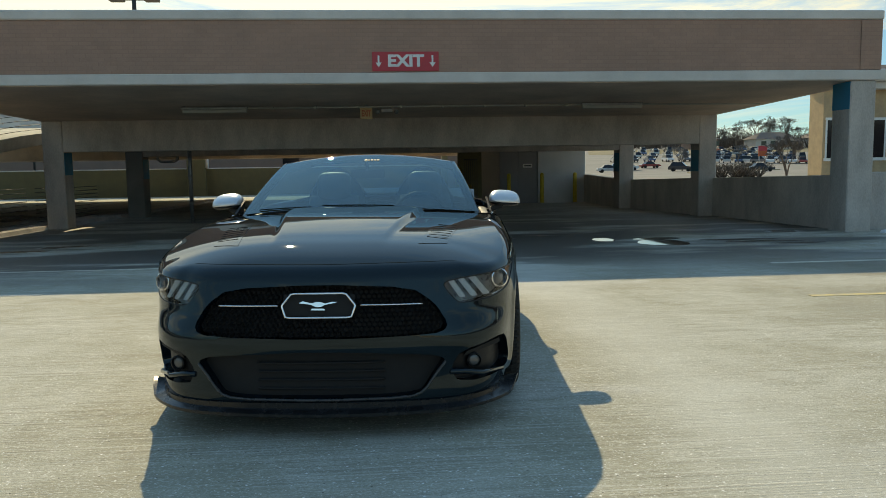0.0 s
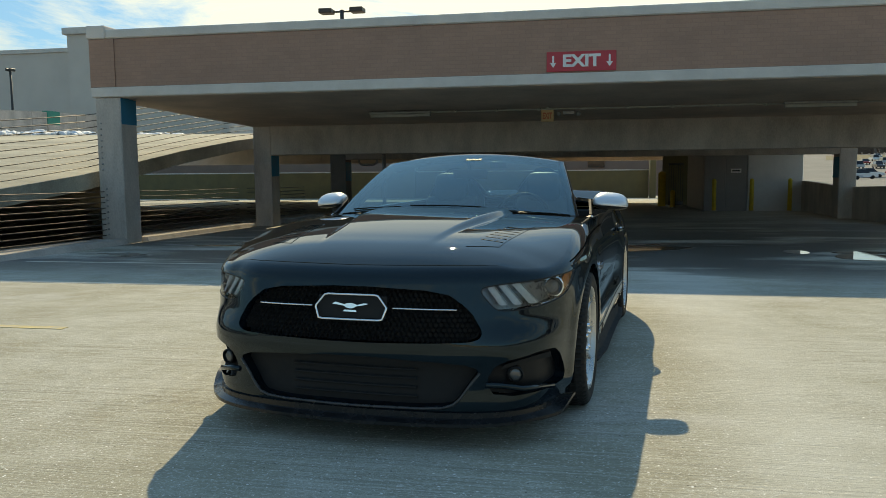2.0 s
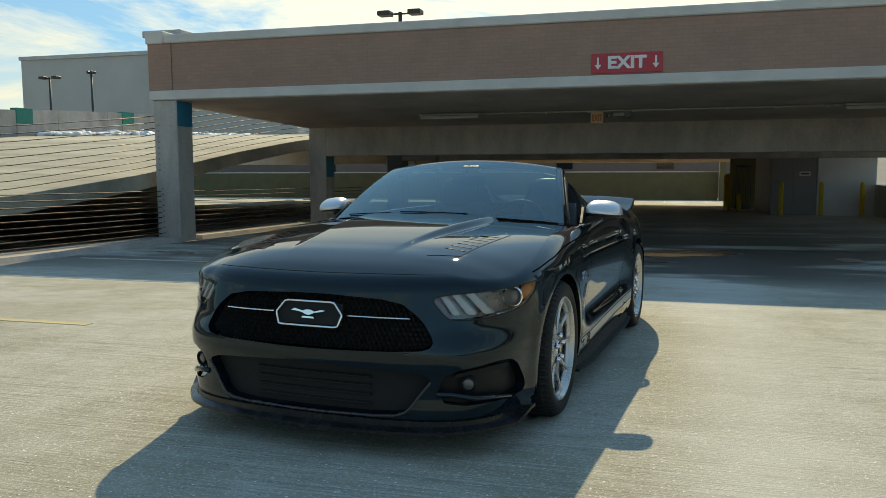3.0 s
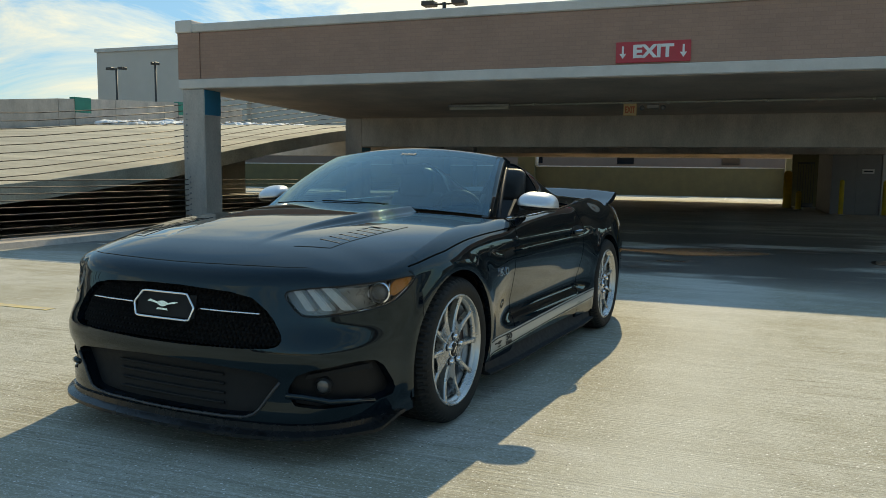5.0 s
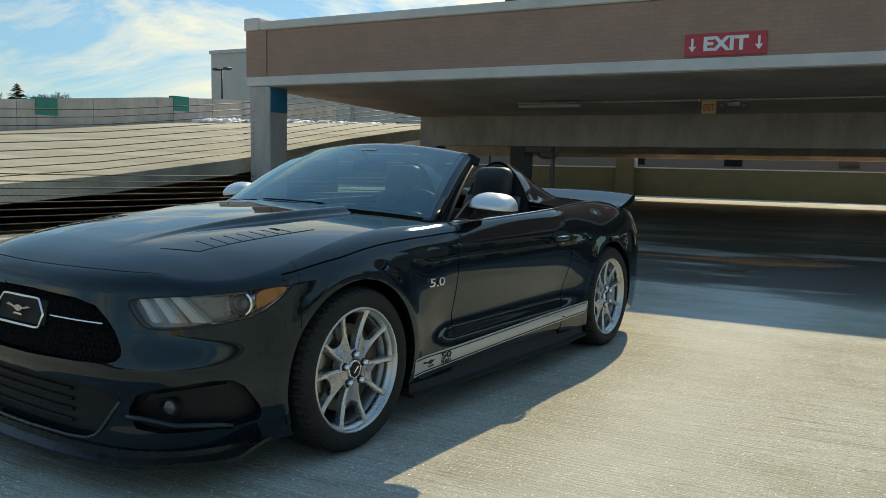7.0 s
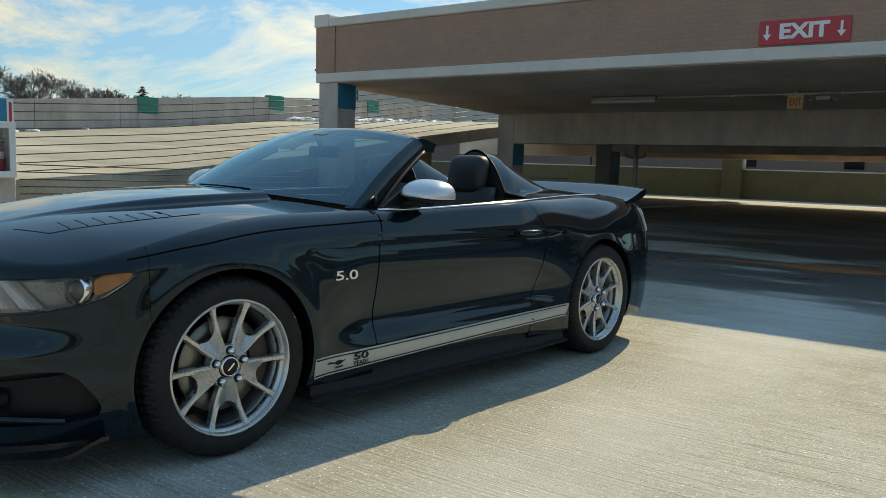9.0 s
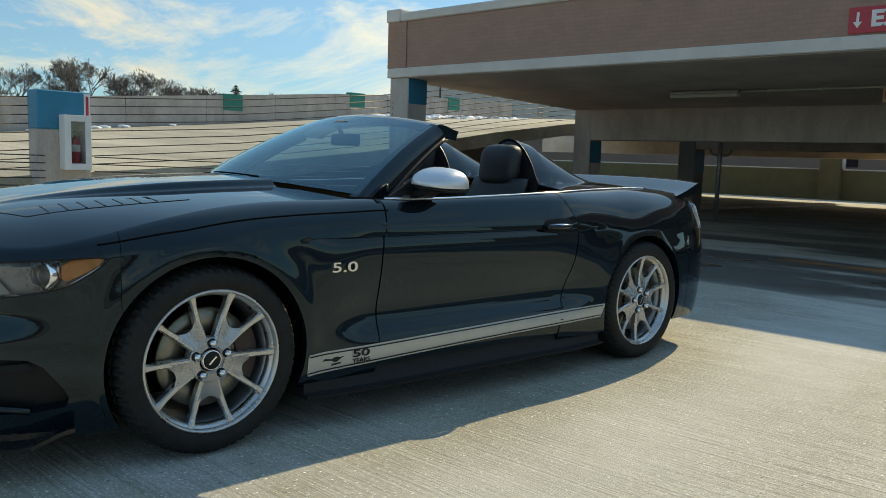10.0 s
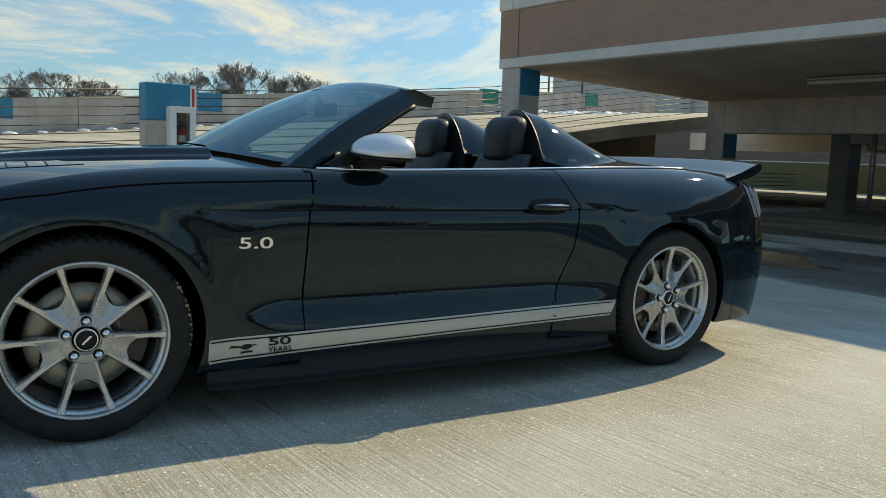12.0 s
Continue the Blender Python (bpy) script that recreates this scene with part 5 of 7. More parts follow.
for k in range(n + 1):
    s = k / n * 2 - 1
    x = s * 0.80
    back = 0.13 * abs(s) ** 3
    rings.append([bm.verts.new((x, y - back * (y - 2.6), 0.974 + 0.014 * (1 - s * s) + h * (1 - 0.15 * abs(s) ** 6))) for y, h in prof])
for k in range(n):
    for i in range(len(prof)):
        j = (i + 1) % len(prof)
        bm.faces.new((rings[k][i], rings[k + 1][i], rings[k + 1][j], rings[k][j]))
bm.faces.new(rings[0])
bm.faces.new(rings[-1][::-1])
bmesh.ops.recalc_face_normals(bm, faces=bm.faces)
part("spoiler", bm, PAINT, car, "gloss black lip spoiler")

# shut line of the hood along the fender
for sg in (1, -1):
    bm = bmesh.new()
    pts = []
    for y in np.linspace(-0.40, 0.80, 60):
        drop = np.interp(y, [-0.40, -0.1, 0.3, 0.80], [0.026, 0.050, 0.052, 0.045])
        pts.append(skin(sg * a_of_y(y), float(np.interp(a_of_y(y), UA, TOPZ)) - drop, 0.0008))
    sweep(bm, pts, 0.0040, 6)
    part("hood_gap", bm, VOID, car, "dark shut line between hood and fender")

# bright strip along the belt
for sg in (1, -1):
    ys_ = np.linspace(0.82, 3.0, 50)
    bm = bmesh.new()
    sweep(bm, [(sg * (float(edge_x(y)) + 0.004), float(y), float(edge_z(y)) + 0.002) for y in ys_], 0.006, 6)
    part("belt_strip", bm, CHROME, car, "bright belt strip")

# ---- dark insides ----
bm = bmesh.new()
box(bm, -0.60, 0.60, -0.72, 3.5, 0.15, 0.60, 0.04)
box(bm, -0.86, 0.86, 0.46, 2.26, 0.17, 0.42, 0.02)
box(bm, -0.62, 0.62, -0.62, 0.44, 0.50, 0.74, 0.05)
box(bm, -0.62, 0.62, 2.3, 3.45, 0.50, 0.90, 0.05)
box(bm, -0.66, 0.66, 3.1, 3.5, 0.2, 0.8, 0.03)
part("underbody", bm, VOID, car, "dark underbody")
for sg in (1, -1):
    for yc, x0 in ((0, 0.57), (REAR, 0.57)):
        bm = bmesh.new()
        n = 28
        ri = []
        for k in range(n + 1):
            a = math.pi * (-0.12 + 1.24 * k / n)
            c, s = math.cos(a), math.sin(a)
            ri.append([bm.verts.new((sg * x, yc + 0.405 * c, R_HUB + 0.405 * s)) for x in (x0, 0.915)] + [bm.verts.new((sg * x0, yc, R_HUB))])
        for k in range(n):
            bm.faces.new((ri[k][0], ri[k][1], ri[k + 1][1], ri[k + 1][0]))
            bm.faces.new((ri[k][0], ri[k + 1][0], ri[k + 1][2], ri[k][2]))
        part("wheel_well", bm, VOID, car, "dark wheel well liner")

# side skirts
for sg in (1, -1):
    bm = bmesh.new()
    n = 40
    rings = []
    for k in range(n + 1):
        y = 0.40 + 1.93 * k / n
        xo = float(np.interp(a_of_y(y), UA, PLAN[:, 0])) + 0.03 * min(1, k / 7, (n - k) / 7)
        rings.append([bm.verts.new((sg * x, y, z)) for x, z in ((0.80, 0.14), (xo, 0.138), (xo + 0.004, 0.15), (xo - 0.03, 0.158), (0.925, 0.19), (0.915, 0.23), (0.80, 0.24))])
    for k in range(n):
        for i in range(7):
            j = (i + 1) % 7
            bm.faces.new((rings[k][i], rings[k][j], rings[k + 1][j], rings[k + 1][i]))
    bm.faces.new(rings[0])
    bm.faces.new(rings[-1])
    bmesh.ops.recalc_face_normals(bm, faces=bm.faces)
    part("side_skirt", bm, MESHBLACK, car, "satin black side skirt blade")

# splitter with upturned ends
bm = bmesh.new()
AS = a_of_y(-0.47)
n = 80
rings = []
for k in range(n + 1):
    u = -AS + 2 * AS * k / n
    t = abs(u) / AS
    up = 0.055 * sstep(0.86, 1.0, t) + 0.012 * t
    out_ = 0.035 + 0.028 * sstep(0.7, 0.95, t)
    p = skin(u, 0.2, -out_)
    q = skin(u, 0.2, 0.10)
    m_ = skin(u, 0.2, -0.004)
    rings.append([bm.verts.new((q[0], q[1], 0.115)), bm.verts.new((p[0], p[1], 0.108 + up)), bm.verts.new((p[0], p[1], 0.123 + up)),
                  bm.verts.new((m_[0], m_[1], 0.142 + 0.5 * up)), bm.verts.new((m_[0], m_[1], 0.168)), bm.verts.new((q[0], q[1], 0.168))])
for k in range(n):
    for i in range(6):
        j = (i + 1) % 6
        bm.faces.new((rings[k][i], rings[k + 1][i], rings[k + 1][j], rings[k][j]))
bm.faces.new(rings[0][::-1])
bm.faces.new(rings[-1])
bmesh.ops.recalc_face_normals(bm, faces=bm.faces)
part("splitter", bm, mat("gloss_black_plastic", (0.01, 0.01, 0.011), 0.25, vary=0.1, scale=20, bump=0.0), car, "black front splitter with winglets")

# ---- grille, intake, emblem ----
us = np.linspace(a_of_x(-0.6), a_of_x(0.6), 80)
bm = patch(us, np.linspace(0.43, 0.74, 22), keep=[rounded(GRILLE, 0)], depth=0.045, flange=0)
grille = part("grille", bm, MESHBLACK, car, "black honeycomb grille")
bm = bmesh.new()
r = 0.014
for row in range(13):
    for col in range(-24, 25):
        u, z = (col + 0.5 * (row % 2)) * r * 1.74, 0.46 + row * r * 1.5
        if not inside(np.array([[u, z]]), GRILLE * np.array([0.985, 1.0]))[0]:
            continue
        ang = [math.radians(60 * k + 30) for k in range(6)]
        vs = [[bm.verts.new(skin(u + rr * math.cos(a), z + rr * math.sin(a), dd)) for a in ang] for rr, dd in ((r * 1.0, 0.036), (r * 0.80, 0.028), (r * 0.72, 0.044))]
        for a_, b_ in zip(vs, vs[1:]):
            for k in range(6):
                bm.faces.new((a_[k], a_[(k + 1) % 6], b_[(k + 1) % 6], b_[k]))
tagged(part("honeycomb", bm, MESHBLACK, grille, "fine black honeycomb", soft=False), kind="stuff")
bm = patch(np.linspace(a_of_x(-0.58), a_of_x(0.58), 76), np.linspace(0.165, 0.42, 19), keep=[INTAKE], depth=0.05, flange=0)
intake = part("lower_intake", bm, MESHBLACK, car, "black lower intake")
for z in (0.225, 0.265, 0.305, 0.345):
    bm = bmesh.new()
    for a_, b_ in ((-0.30, 0.30),):
        pts = [skin(a_of_x(x), z, 0.040) for x in np.linspace(a_, b_, 30)]
        sweep(bm, pts, 0.006, 6)
    part("slat", bm, MESHBLACK, intake)
bm = bmesh.new()
low = sorted((p for p in INTAKE if p[1] < 0.352), key=lambda p: p[0])
sweep(bm, [skin(u, z, -0.002) for u, z in low], 0.0065, 6)
part("lip_moulding", bm, mat("dark_grey_moulding", (0.045, 0.045, 0.047), 0.3, vary=0.1, scale=20, bump=0.0), intake, "thin grey moulding round the lower intake")
HEX = [(-0.17, 0.616), (-0.125, 0.670), (0.125, 0.670), (0.17, 0.616), (0.15, 0.562), (-0.15, 0.562)]
emb = []
for (x0, z0), (x1, z1) in zip(HEX, HEX[1:] + HEX[:1]):
    emb += [skin(a_of_x(x0 + (x1 - x0) * t), z0 + (z1 - z0) * t, 0.004) for t in (0.06, 0.3, 0.5, 0.7, 0.94)]
bm = bmesh.new()
sweep(bm, emb, 0.0058, 8, closed=True)
emblem = part("emblem", bm, CHROME, grille, "chrome six-sided emblem frame")
bm = patch(np.linspace(a_of_x(-0.165), a_of_x(0.165), 12), np.linspace(0.568, 0.664, 6), depth=0.018, flange=0.006)
part("emblem_back", bm, MESHBLACK, grille, "black emblem backing")


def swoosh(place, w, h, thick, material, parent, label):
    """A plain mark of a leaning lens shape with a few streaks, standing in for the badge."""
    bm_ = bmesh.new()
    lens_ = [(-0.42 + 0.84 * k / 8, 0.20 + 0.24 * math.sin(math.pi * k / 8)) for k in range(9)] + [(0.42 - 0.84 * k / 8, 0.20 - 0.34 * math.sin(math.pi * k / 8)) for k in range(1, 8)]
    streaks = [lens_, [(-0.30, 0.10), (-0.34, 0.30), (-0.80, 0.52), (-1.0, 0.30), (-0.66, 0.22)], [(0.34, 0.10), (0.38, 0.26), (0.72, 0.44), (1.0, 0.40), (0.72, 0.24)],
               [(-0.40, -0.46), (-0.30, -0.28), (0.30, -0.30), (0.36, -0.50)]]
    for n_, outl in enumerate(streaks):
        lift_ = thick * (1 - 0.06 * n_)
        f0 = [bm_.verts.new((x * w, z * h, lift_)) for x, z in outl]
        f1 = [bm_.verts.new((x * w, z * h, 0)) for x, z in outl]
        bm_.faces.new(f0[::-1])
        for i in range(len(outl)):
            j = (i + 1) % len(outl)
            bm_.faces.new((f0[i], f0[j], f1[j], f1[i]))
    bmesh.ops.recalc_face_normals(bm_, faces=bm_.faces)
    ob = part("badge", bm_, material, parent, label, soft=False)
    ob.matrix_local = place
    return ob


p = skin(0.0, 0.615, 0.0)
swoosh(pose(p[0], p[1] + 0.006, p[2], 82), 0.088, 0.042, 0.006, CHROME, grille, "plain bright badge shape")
for sg in (1, -1):
    bm = bmesh.new()
    sweep(bm, [skin(a_of_x(sg * x), 0.615 - 0.006 * (x - 0.19), 0.012) for x in np.linspace(0.19, 0.485, 16)], 0.0042, 6)
    part("grille_bar", bm, CHROME, grille, "thin chrome bar")

# ---- headlights and fog lights ----
for sg in (1, -1):
    fl = (lambda p_: p_) if sg > 0 else mirror_u
    poly = fl(LIGHT)
    us = np.sort(np.linspace(LIGHT[:, 0].min() - 0.01, LIGHT[:, 0].max() + 0.01, 50) * sg)
    zs = np.linspace(0.594, 0.768, 17)
    hl = part("headlight", patch(us, zs, keep=[poly], depth=0.055, flange=0, cell=0.016), BOWL, car, "wraparound headlight with three slanted bars and an amber marker")
    lens = part("lens", patch(us, zs, keep=[poly], depth=0.003, flange=0, cell=0.016), LENS, hl, "clear lens")
    lens.visible_shadow = False
    bm = bmesh.new()
    sweep(bm, [skin(u, z, 0.004) for u, z in dense(poly, 0.012)], 0.0045, 6, closed=True)
    part("bezel", bm, TRIM, hl, "black bezel")
    for k in range(3):
        x0 = 0.615 + 0.054 * k
        bm = bmesh.new()
        A = [skin(sg * a_of_x(x0 - 0.012), 0.730, 0.012), skin(sg * a_of_x(x0 + 0.018), 0.730, 0.012), skin(sg * a_of_x(x0 + 0.085), 0.626, 0.016), skin(sg * a_of_x(x0 + 0.055), 0.626, 0.016)]
        B = [np.array(q) + np.array([0, 0.035, 0]) for q in A]
        hexa(bm, A if sg > 0 else A[::-1], B if sg > 0 else B[::-1])
        bmesh.ops.recalc_face_normals(bm, faces=bm.faces)
        bmesh.ops.bevel(bm, geom=list(bm.edges), offset=0.004, segments=2, affect="EDGES")
        part("light_bar", bm, LAMPWHITE, hl, "frosted slanted bar")
    c = Vector(skin(sg * a_of_y(-0.555), 0.688, 0.03))
    M_ = Matrix.Translation(c) @ Vector((sg * 0.55, -1, 0.06)).to_track_quat("Z", "Y").to_matrix().to_4x4()
    bm = bmesh.new()
    lathe(bm, [(0.047, -0.03), (0.050, 0.0), (0.047, 0.014), (0.041, 0.016), (0.036, 0.004), (0.034, -0.02)], 32, "z")
    bmesh.ops.transform(bm, matrix=M_, verts=bm.verts)
    part("projector_ring", bm, CHROME, hl, "chrome projector ring")
    bm = bmesh.new()
    bmesh.ops.create_uvsphere(bm, u_segments=24, v_segments=12, radius=0.034, matrix=M_ @ Matrix.Translation((0, 0, -0.012)) @ Matrix.Diagonal((1, 1, 0.7, 1)))
    part("projector", bm, mat("projector_glass", (0.10, 0.11, 0.12), 0.04, vary=0.0, bump=0.0, coat=1.0), hl, "dark projector lens")
    mk = rounded([(a_of_y(-0.505), 0.735), (a_of_y(-0.365), 0.747), (a_of_y(-0.42), 0.702), (a_of_y(-0.505), 0.662)], 1)
    um = np.sort(np.linspace(mk[:, 0].min() - 0.005, mk[:, 0].max() + 0.005, 16) * sg)
    part("marker", patch(um, np.linspace(0.650, 0.755, 12), keep=[fl(mk)], depth=0.012, flange=0.004), AMBER, hl, "amber side marker")
    bm = bmesh.new()
    sweep(bm, [skin(sg * a_of_y(y), z, 0.014) for y, z in ((-0.66, 0.622), (-0.58, 0.626), (-0.50, 0.645), (-0.42, 0.695), (-0.36, 0.742))], 0.006, 6)
    sweep(bm, [skin(sg * a_of_y(y), z, 0.014) for y, z in ((-0.522, 0.655), (-0.515, 0.70), (-0.515, 0.738))], 0.007, 6)
    part("chrome_trim", bm, CHROME, hl, "chrome strip")

    poly = fl(FOG)
    us = np.sort(np.linspace(FOG[:, 0].min() - 0.01, FOG[:, 0].max() + 0.01, 40) * sg)
    pocket = part("fog_pocket", patch(us, np.linspace(0.222, 0.432, 15), keep=[poly], depth=0.05, flange=0, cell=0.016), TRIM, car, "black fog light pocket")
    c = Vector(skin(sg * a_of_x(0.725), 0.322, 0.03))
    M_ = Matrix.Translation(c) @ Vector((sg * 0.3, -1, 0)).to_track_quat("Z", "Y").to_matrix().to_4x4()
    bm = bmesh.new()
    lathe(bm, [(0.036, -0.02), (0.037, 0.01), (0.031, 0.014), (0.028, 0.004)], 24, "z")
    bmesh.ops.transform(bm, matrix=M_, verts=bm.verts)
    part("fog_ring", bm, TRIM, pocket)
    bm = bmesh.new()
    bmesh.ops.create_uvsphere(bm, u_segments=20, v_segments=10, radius=0.029, matrix=M_ @ Matrix.Diagonal((1, 1, 0.3, 1)))
    part("fog_light", bm, mat("fog_lamp_glass", (0.07, 0.07, 0.07), 0.06, vary=0.0, bump=0.0, coat=1.0), pocket, "round fog light")
    bm = bmesh.new()
    A = [skin(sg * a_of_x(0.675), 0.374, 0.014), skin(sg * a_of_x(0.835), 0.402, 0.014), skin(sg * a_of_x(0.84), 0.378, 0.014), skin(sg * a_of_x(0.665), 0.354, 0.014)]
    B = [np.array(q) + np.array([0, 0.03, 0]) for q in A]
    hexa(bm, A, B)
    bmesh.ops.recalc_face_normals(bm, faces=bm.faces)
    part("turn_lamp", bm, MESHBLACK, pocket, "smoked turn lamp strip", soft=False)
    bm = bmesh.new()
    sweep(bm, [skin(sg * a_of_x(x), z, 0.0) for x, z in ((0.60, 0.290), (0.66, 0.285), (0.74, 0.262), (0.85, 0.243))], 0.014, 8)
    part("blade", bm, PAINT, pocket)
    # tail lamps
    for k in range(3):
        u0 = a_of_y(3.40) + 0.075 * k
        q = rounded([(u0, 0.93 - 0.01 * k), (u0 + 0.035, 0.93 - 0.01 * k), (u0 + 0.05, 0.76), (u0 + 0.015, 0.76)])
        lamp = part("tail_lamp", patch(np.sort(np.linspace(u0 - 0.01, u0 + 0.06, 8) * sg), np.linspace(0.74, 0.95, 14), keep=[fl(q)], depth=-0.006, flange=0.01, cell=0.012), REDLAMP, car, "dark red tail lamp bar")
        # chrome outline added to imitate sun glints inside the lamp bar
        bm = bmesh.new()
        sweep(bm, [skin(sg * u, z, -0.009) for u, z in q], 0.0018, 6, closed=True)
        part("bezel", bm, CHROME, lamp, "thin bright outline added for the sun glints in the lamp")

# ---- hood vents ----
for sg in (1, -1):
    bm = bmesh.new()
    x0, x1, y0, y1 = 0.445, 0.585, -0.60, -0.04
    n = 8
    g = [[bm.verts.new((sg * (x0 + (x1 - x0) * i / n + 0.075 * (j / n)), y0 + (y1 - y0) * j / n + 0.07 * (i / n), 0)) for j in range(n + 1)] for i in range(n + 1)]
    for row in g:
        for v in row:
            v.co.z = float(hood_z(v.co.x, v.co.y)) + 0.0022
    for i in range(n):
        for j in range(n):
            bm.faces.new((g[i][j], g[i + 1][j], g[i + 1][j + 1], g[i][j + 1]))
    bmesh.ops.recalc_face_normals(bm, faces=bm.faces)
    for f_ in bm.faces:
        if f_.normal.z < 0:
            f_.normal_flip()
    rim = [e for e in bm.edges if e.is_boundary]
    for gm in bmesh.ops.extrude_edge_only(bm, edges=rim)["geom"]:
        if isinstance(gm, bmesh.types.BMVert):
            gm.co.z -= 0.008
    vent = part("hood_vent", bm, PAINT, car, "black louvred hood vent")
    for k in range(7):
        bm = bmesh.new()
        y = y0 + 0.10 + 0.062 * k
        m_ = 10
        rg = []
        for i in range(m_ + 1):
            x = sg * (x0 + 0.014 + (x1 - x0 - 0.028) * i / m_ + 0.075 * ((y - y0) / (y1 - y0)))
            z = float(hood_z(x, y))
            rg.append([bm.verts.new((x, y, z + 0.0022)), bm.verts.new((x, y + 0.040, z + 0.0060)), bm.verts.new((x, y + 0.043, z + 0.0050)), bm.verts.new((x, y + 0.036, z + 0.0022))])
        for i in range(m_):
            for a_ in range(4):
                b_ = (a_ + 1) % 4
                bm.faces.new((rg[i][a_], rg[i + 1][a_], rg[i + 1][b_], rg[i][b_]))
        bm.faces.new(rg[0])
        bm.faces.new(rg[-1])
        bmesh.ops.recalc_face_normals(bm, faces=bm.faces)
        part("louvre", bm, PAINT, vent)
        bm = bmesh.new()
        rg = []
        for i in (0, m_):
            x = sg * (x0 + 0.018 + (x1 - x0 - 0.036) * i / m_ + 0.075 * ((y + 0.04 - y0) / (y1 - y0)))
            z = float(hood_z(x, y + 0.045))
            rg.append([(x, y + 0.040, z), (x, y + 0.046, z), (x, y + 0.046, z + 0.0032), (x, y + 0.040, z + 0.0034)])
        hexa(bm, [rg[0][0], rg[1][0], rg[1][1], rg[0][1]], [rg[0][3], rg[1][3], rg[1][2], rg[0][2]])
        bmesh.ops.recalc_face_normals(bm, faces=bm.faces)
        part("slot", bm, TRIM, vent, "dark slot", soft=False)

# ---- windscreen, pillars, header ----
def screen(s, v, lift=0.0):
    x = s * (0.775 + (0.615 - 0.775) * v)
    yb, zb = 0.53 + 0.22 * s * s, 1.0 - 0.045 * s * s
    yt, zt_ = 1.235 + 0.07 * s * s, 1.338 - 0.050 * s * s
    bow = 4 * v * (1 - v)
    return Vector((x, yb + (yt - yb) * v, zb + (zt_ - zb) * v + 0.022 * bow + lift))


bm = bmesh.new()
n, m_ = 40, 24
g = [[bm.verts.new(screen(-1 + 2 * i / n, j / m_)) for j in range(m_ + 1)] for i in range(n + 1)]
for i in range(n):
    for j in range(m_):
        bm.faces.new((g[i][j], g[i + 1][j], g[i + 1][j + 1], g[i][j + 1]))
ws = part("windscreen", bm, WINDSCREEN, car, "green tinted windscreen")
ws.visible_shadow = False
bm = bmesh.new()
for i in range(n):
    for v0, v1 in ((0.0, 0.045), (0.955, 1.0)):
        q = [screen(-1 + 2 * a_ / n, v, -0.004) for a_, v in ((i, v0), (i + 1, v0), (i + 1, v1), (i, v1))]
        bm.faces.new([bm.verts.new(p_) for p_ in q])
for sg in (-1, 1):
    for j in range(m_):
        q = [screen(sg * s_, v, -0.004) for s_, v in ((0.955, j / m_), (1, j / m_), (1, (j + 1) / m_), (0.955, (j + 1) / m_))]
        bm.faces.new([bm.verts.new(p_) for p_ in (q if sg > 0 else q[::-1])])
part("frit", bm, COWL, ws, "black border of the glass")
bm = bmesh.new()
for i in range(5):
    q = [screen(a_, v, 0.003) for a_, v in ((-0.02 + 0.034 * i, 0.865), (0.008 + 0.034 * i, 0.865), (0.008 + 0.034 * i, 0.905 - 0.012 * (i % 2)), (-0.02 + 0.034 * i, 0.905 - 0.012 * (i % 2)))]
    bm.faces.new([bm.verts.new(p_) for p_ in q])
part("lettering", bm, DECAL, ws, "pale bars of a windscreen decal", soft=False)
# header rail
bm = bmesh.new()
rings = []
for i in range(n + 1):
    s = -1 + 2 * i / n
    f0 = screen(s, 1.0)
    wid = 0.17 + 0.005 * abs(s) ** 3
    ring = []
    for k in range(9):
        a = k / 8
        ring.append(bm.verts.new((f0.x, f0.y + wid * a, f0.z + 0.014 * math.sin(math.pi * min(1, a * 1.2)) - 0.016 * a * abs(s) ** 2)))
    for k in (8, 4, 0):
        a = k / 8
        ring.append(bm.verts.new((f0.x * 0.985, f0.y + 0.01 + (wid - 0.02) * a, f0.z - 0.030 - 0.012 * a - 0.022 * abs(s) ** 6)))
    rings.append(ring)
for i in range(n):
    for k in range(12):
        j = (k + 1) % 12
        bm.faces.new((rings[i][k], rings[i + 1][k], rings[i + 1][j], rings[i][j]))
bm.faces.new(rings[0])
bm.faces.new(rings[-1])
bmesh.ops.recalc_face_normals(bm, faces=bm.faces)
part("header_rail", bm, PAINT, car, "gloss black windscreen header")
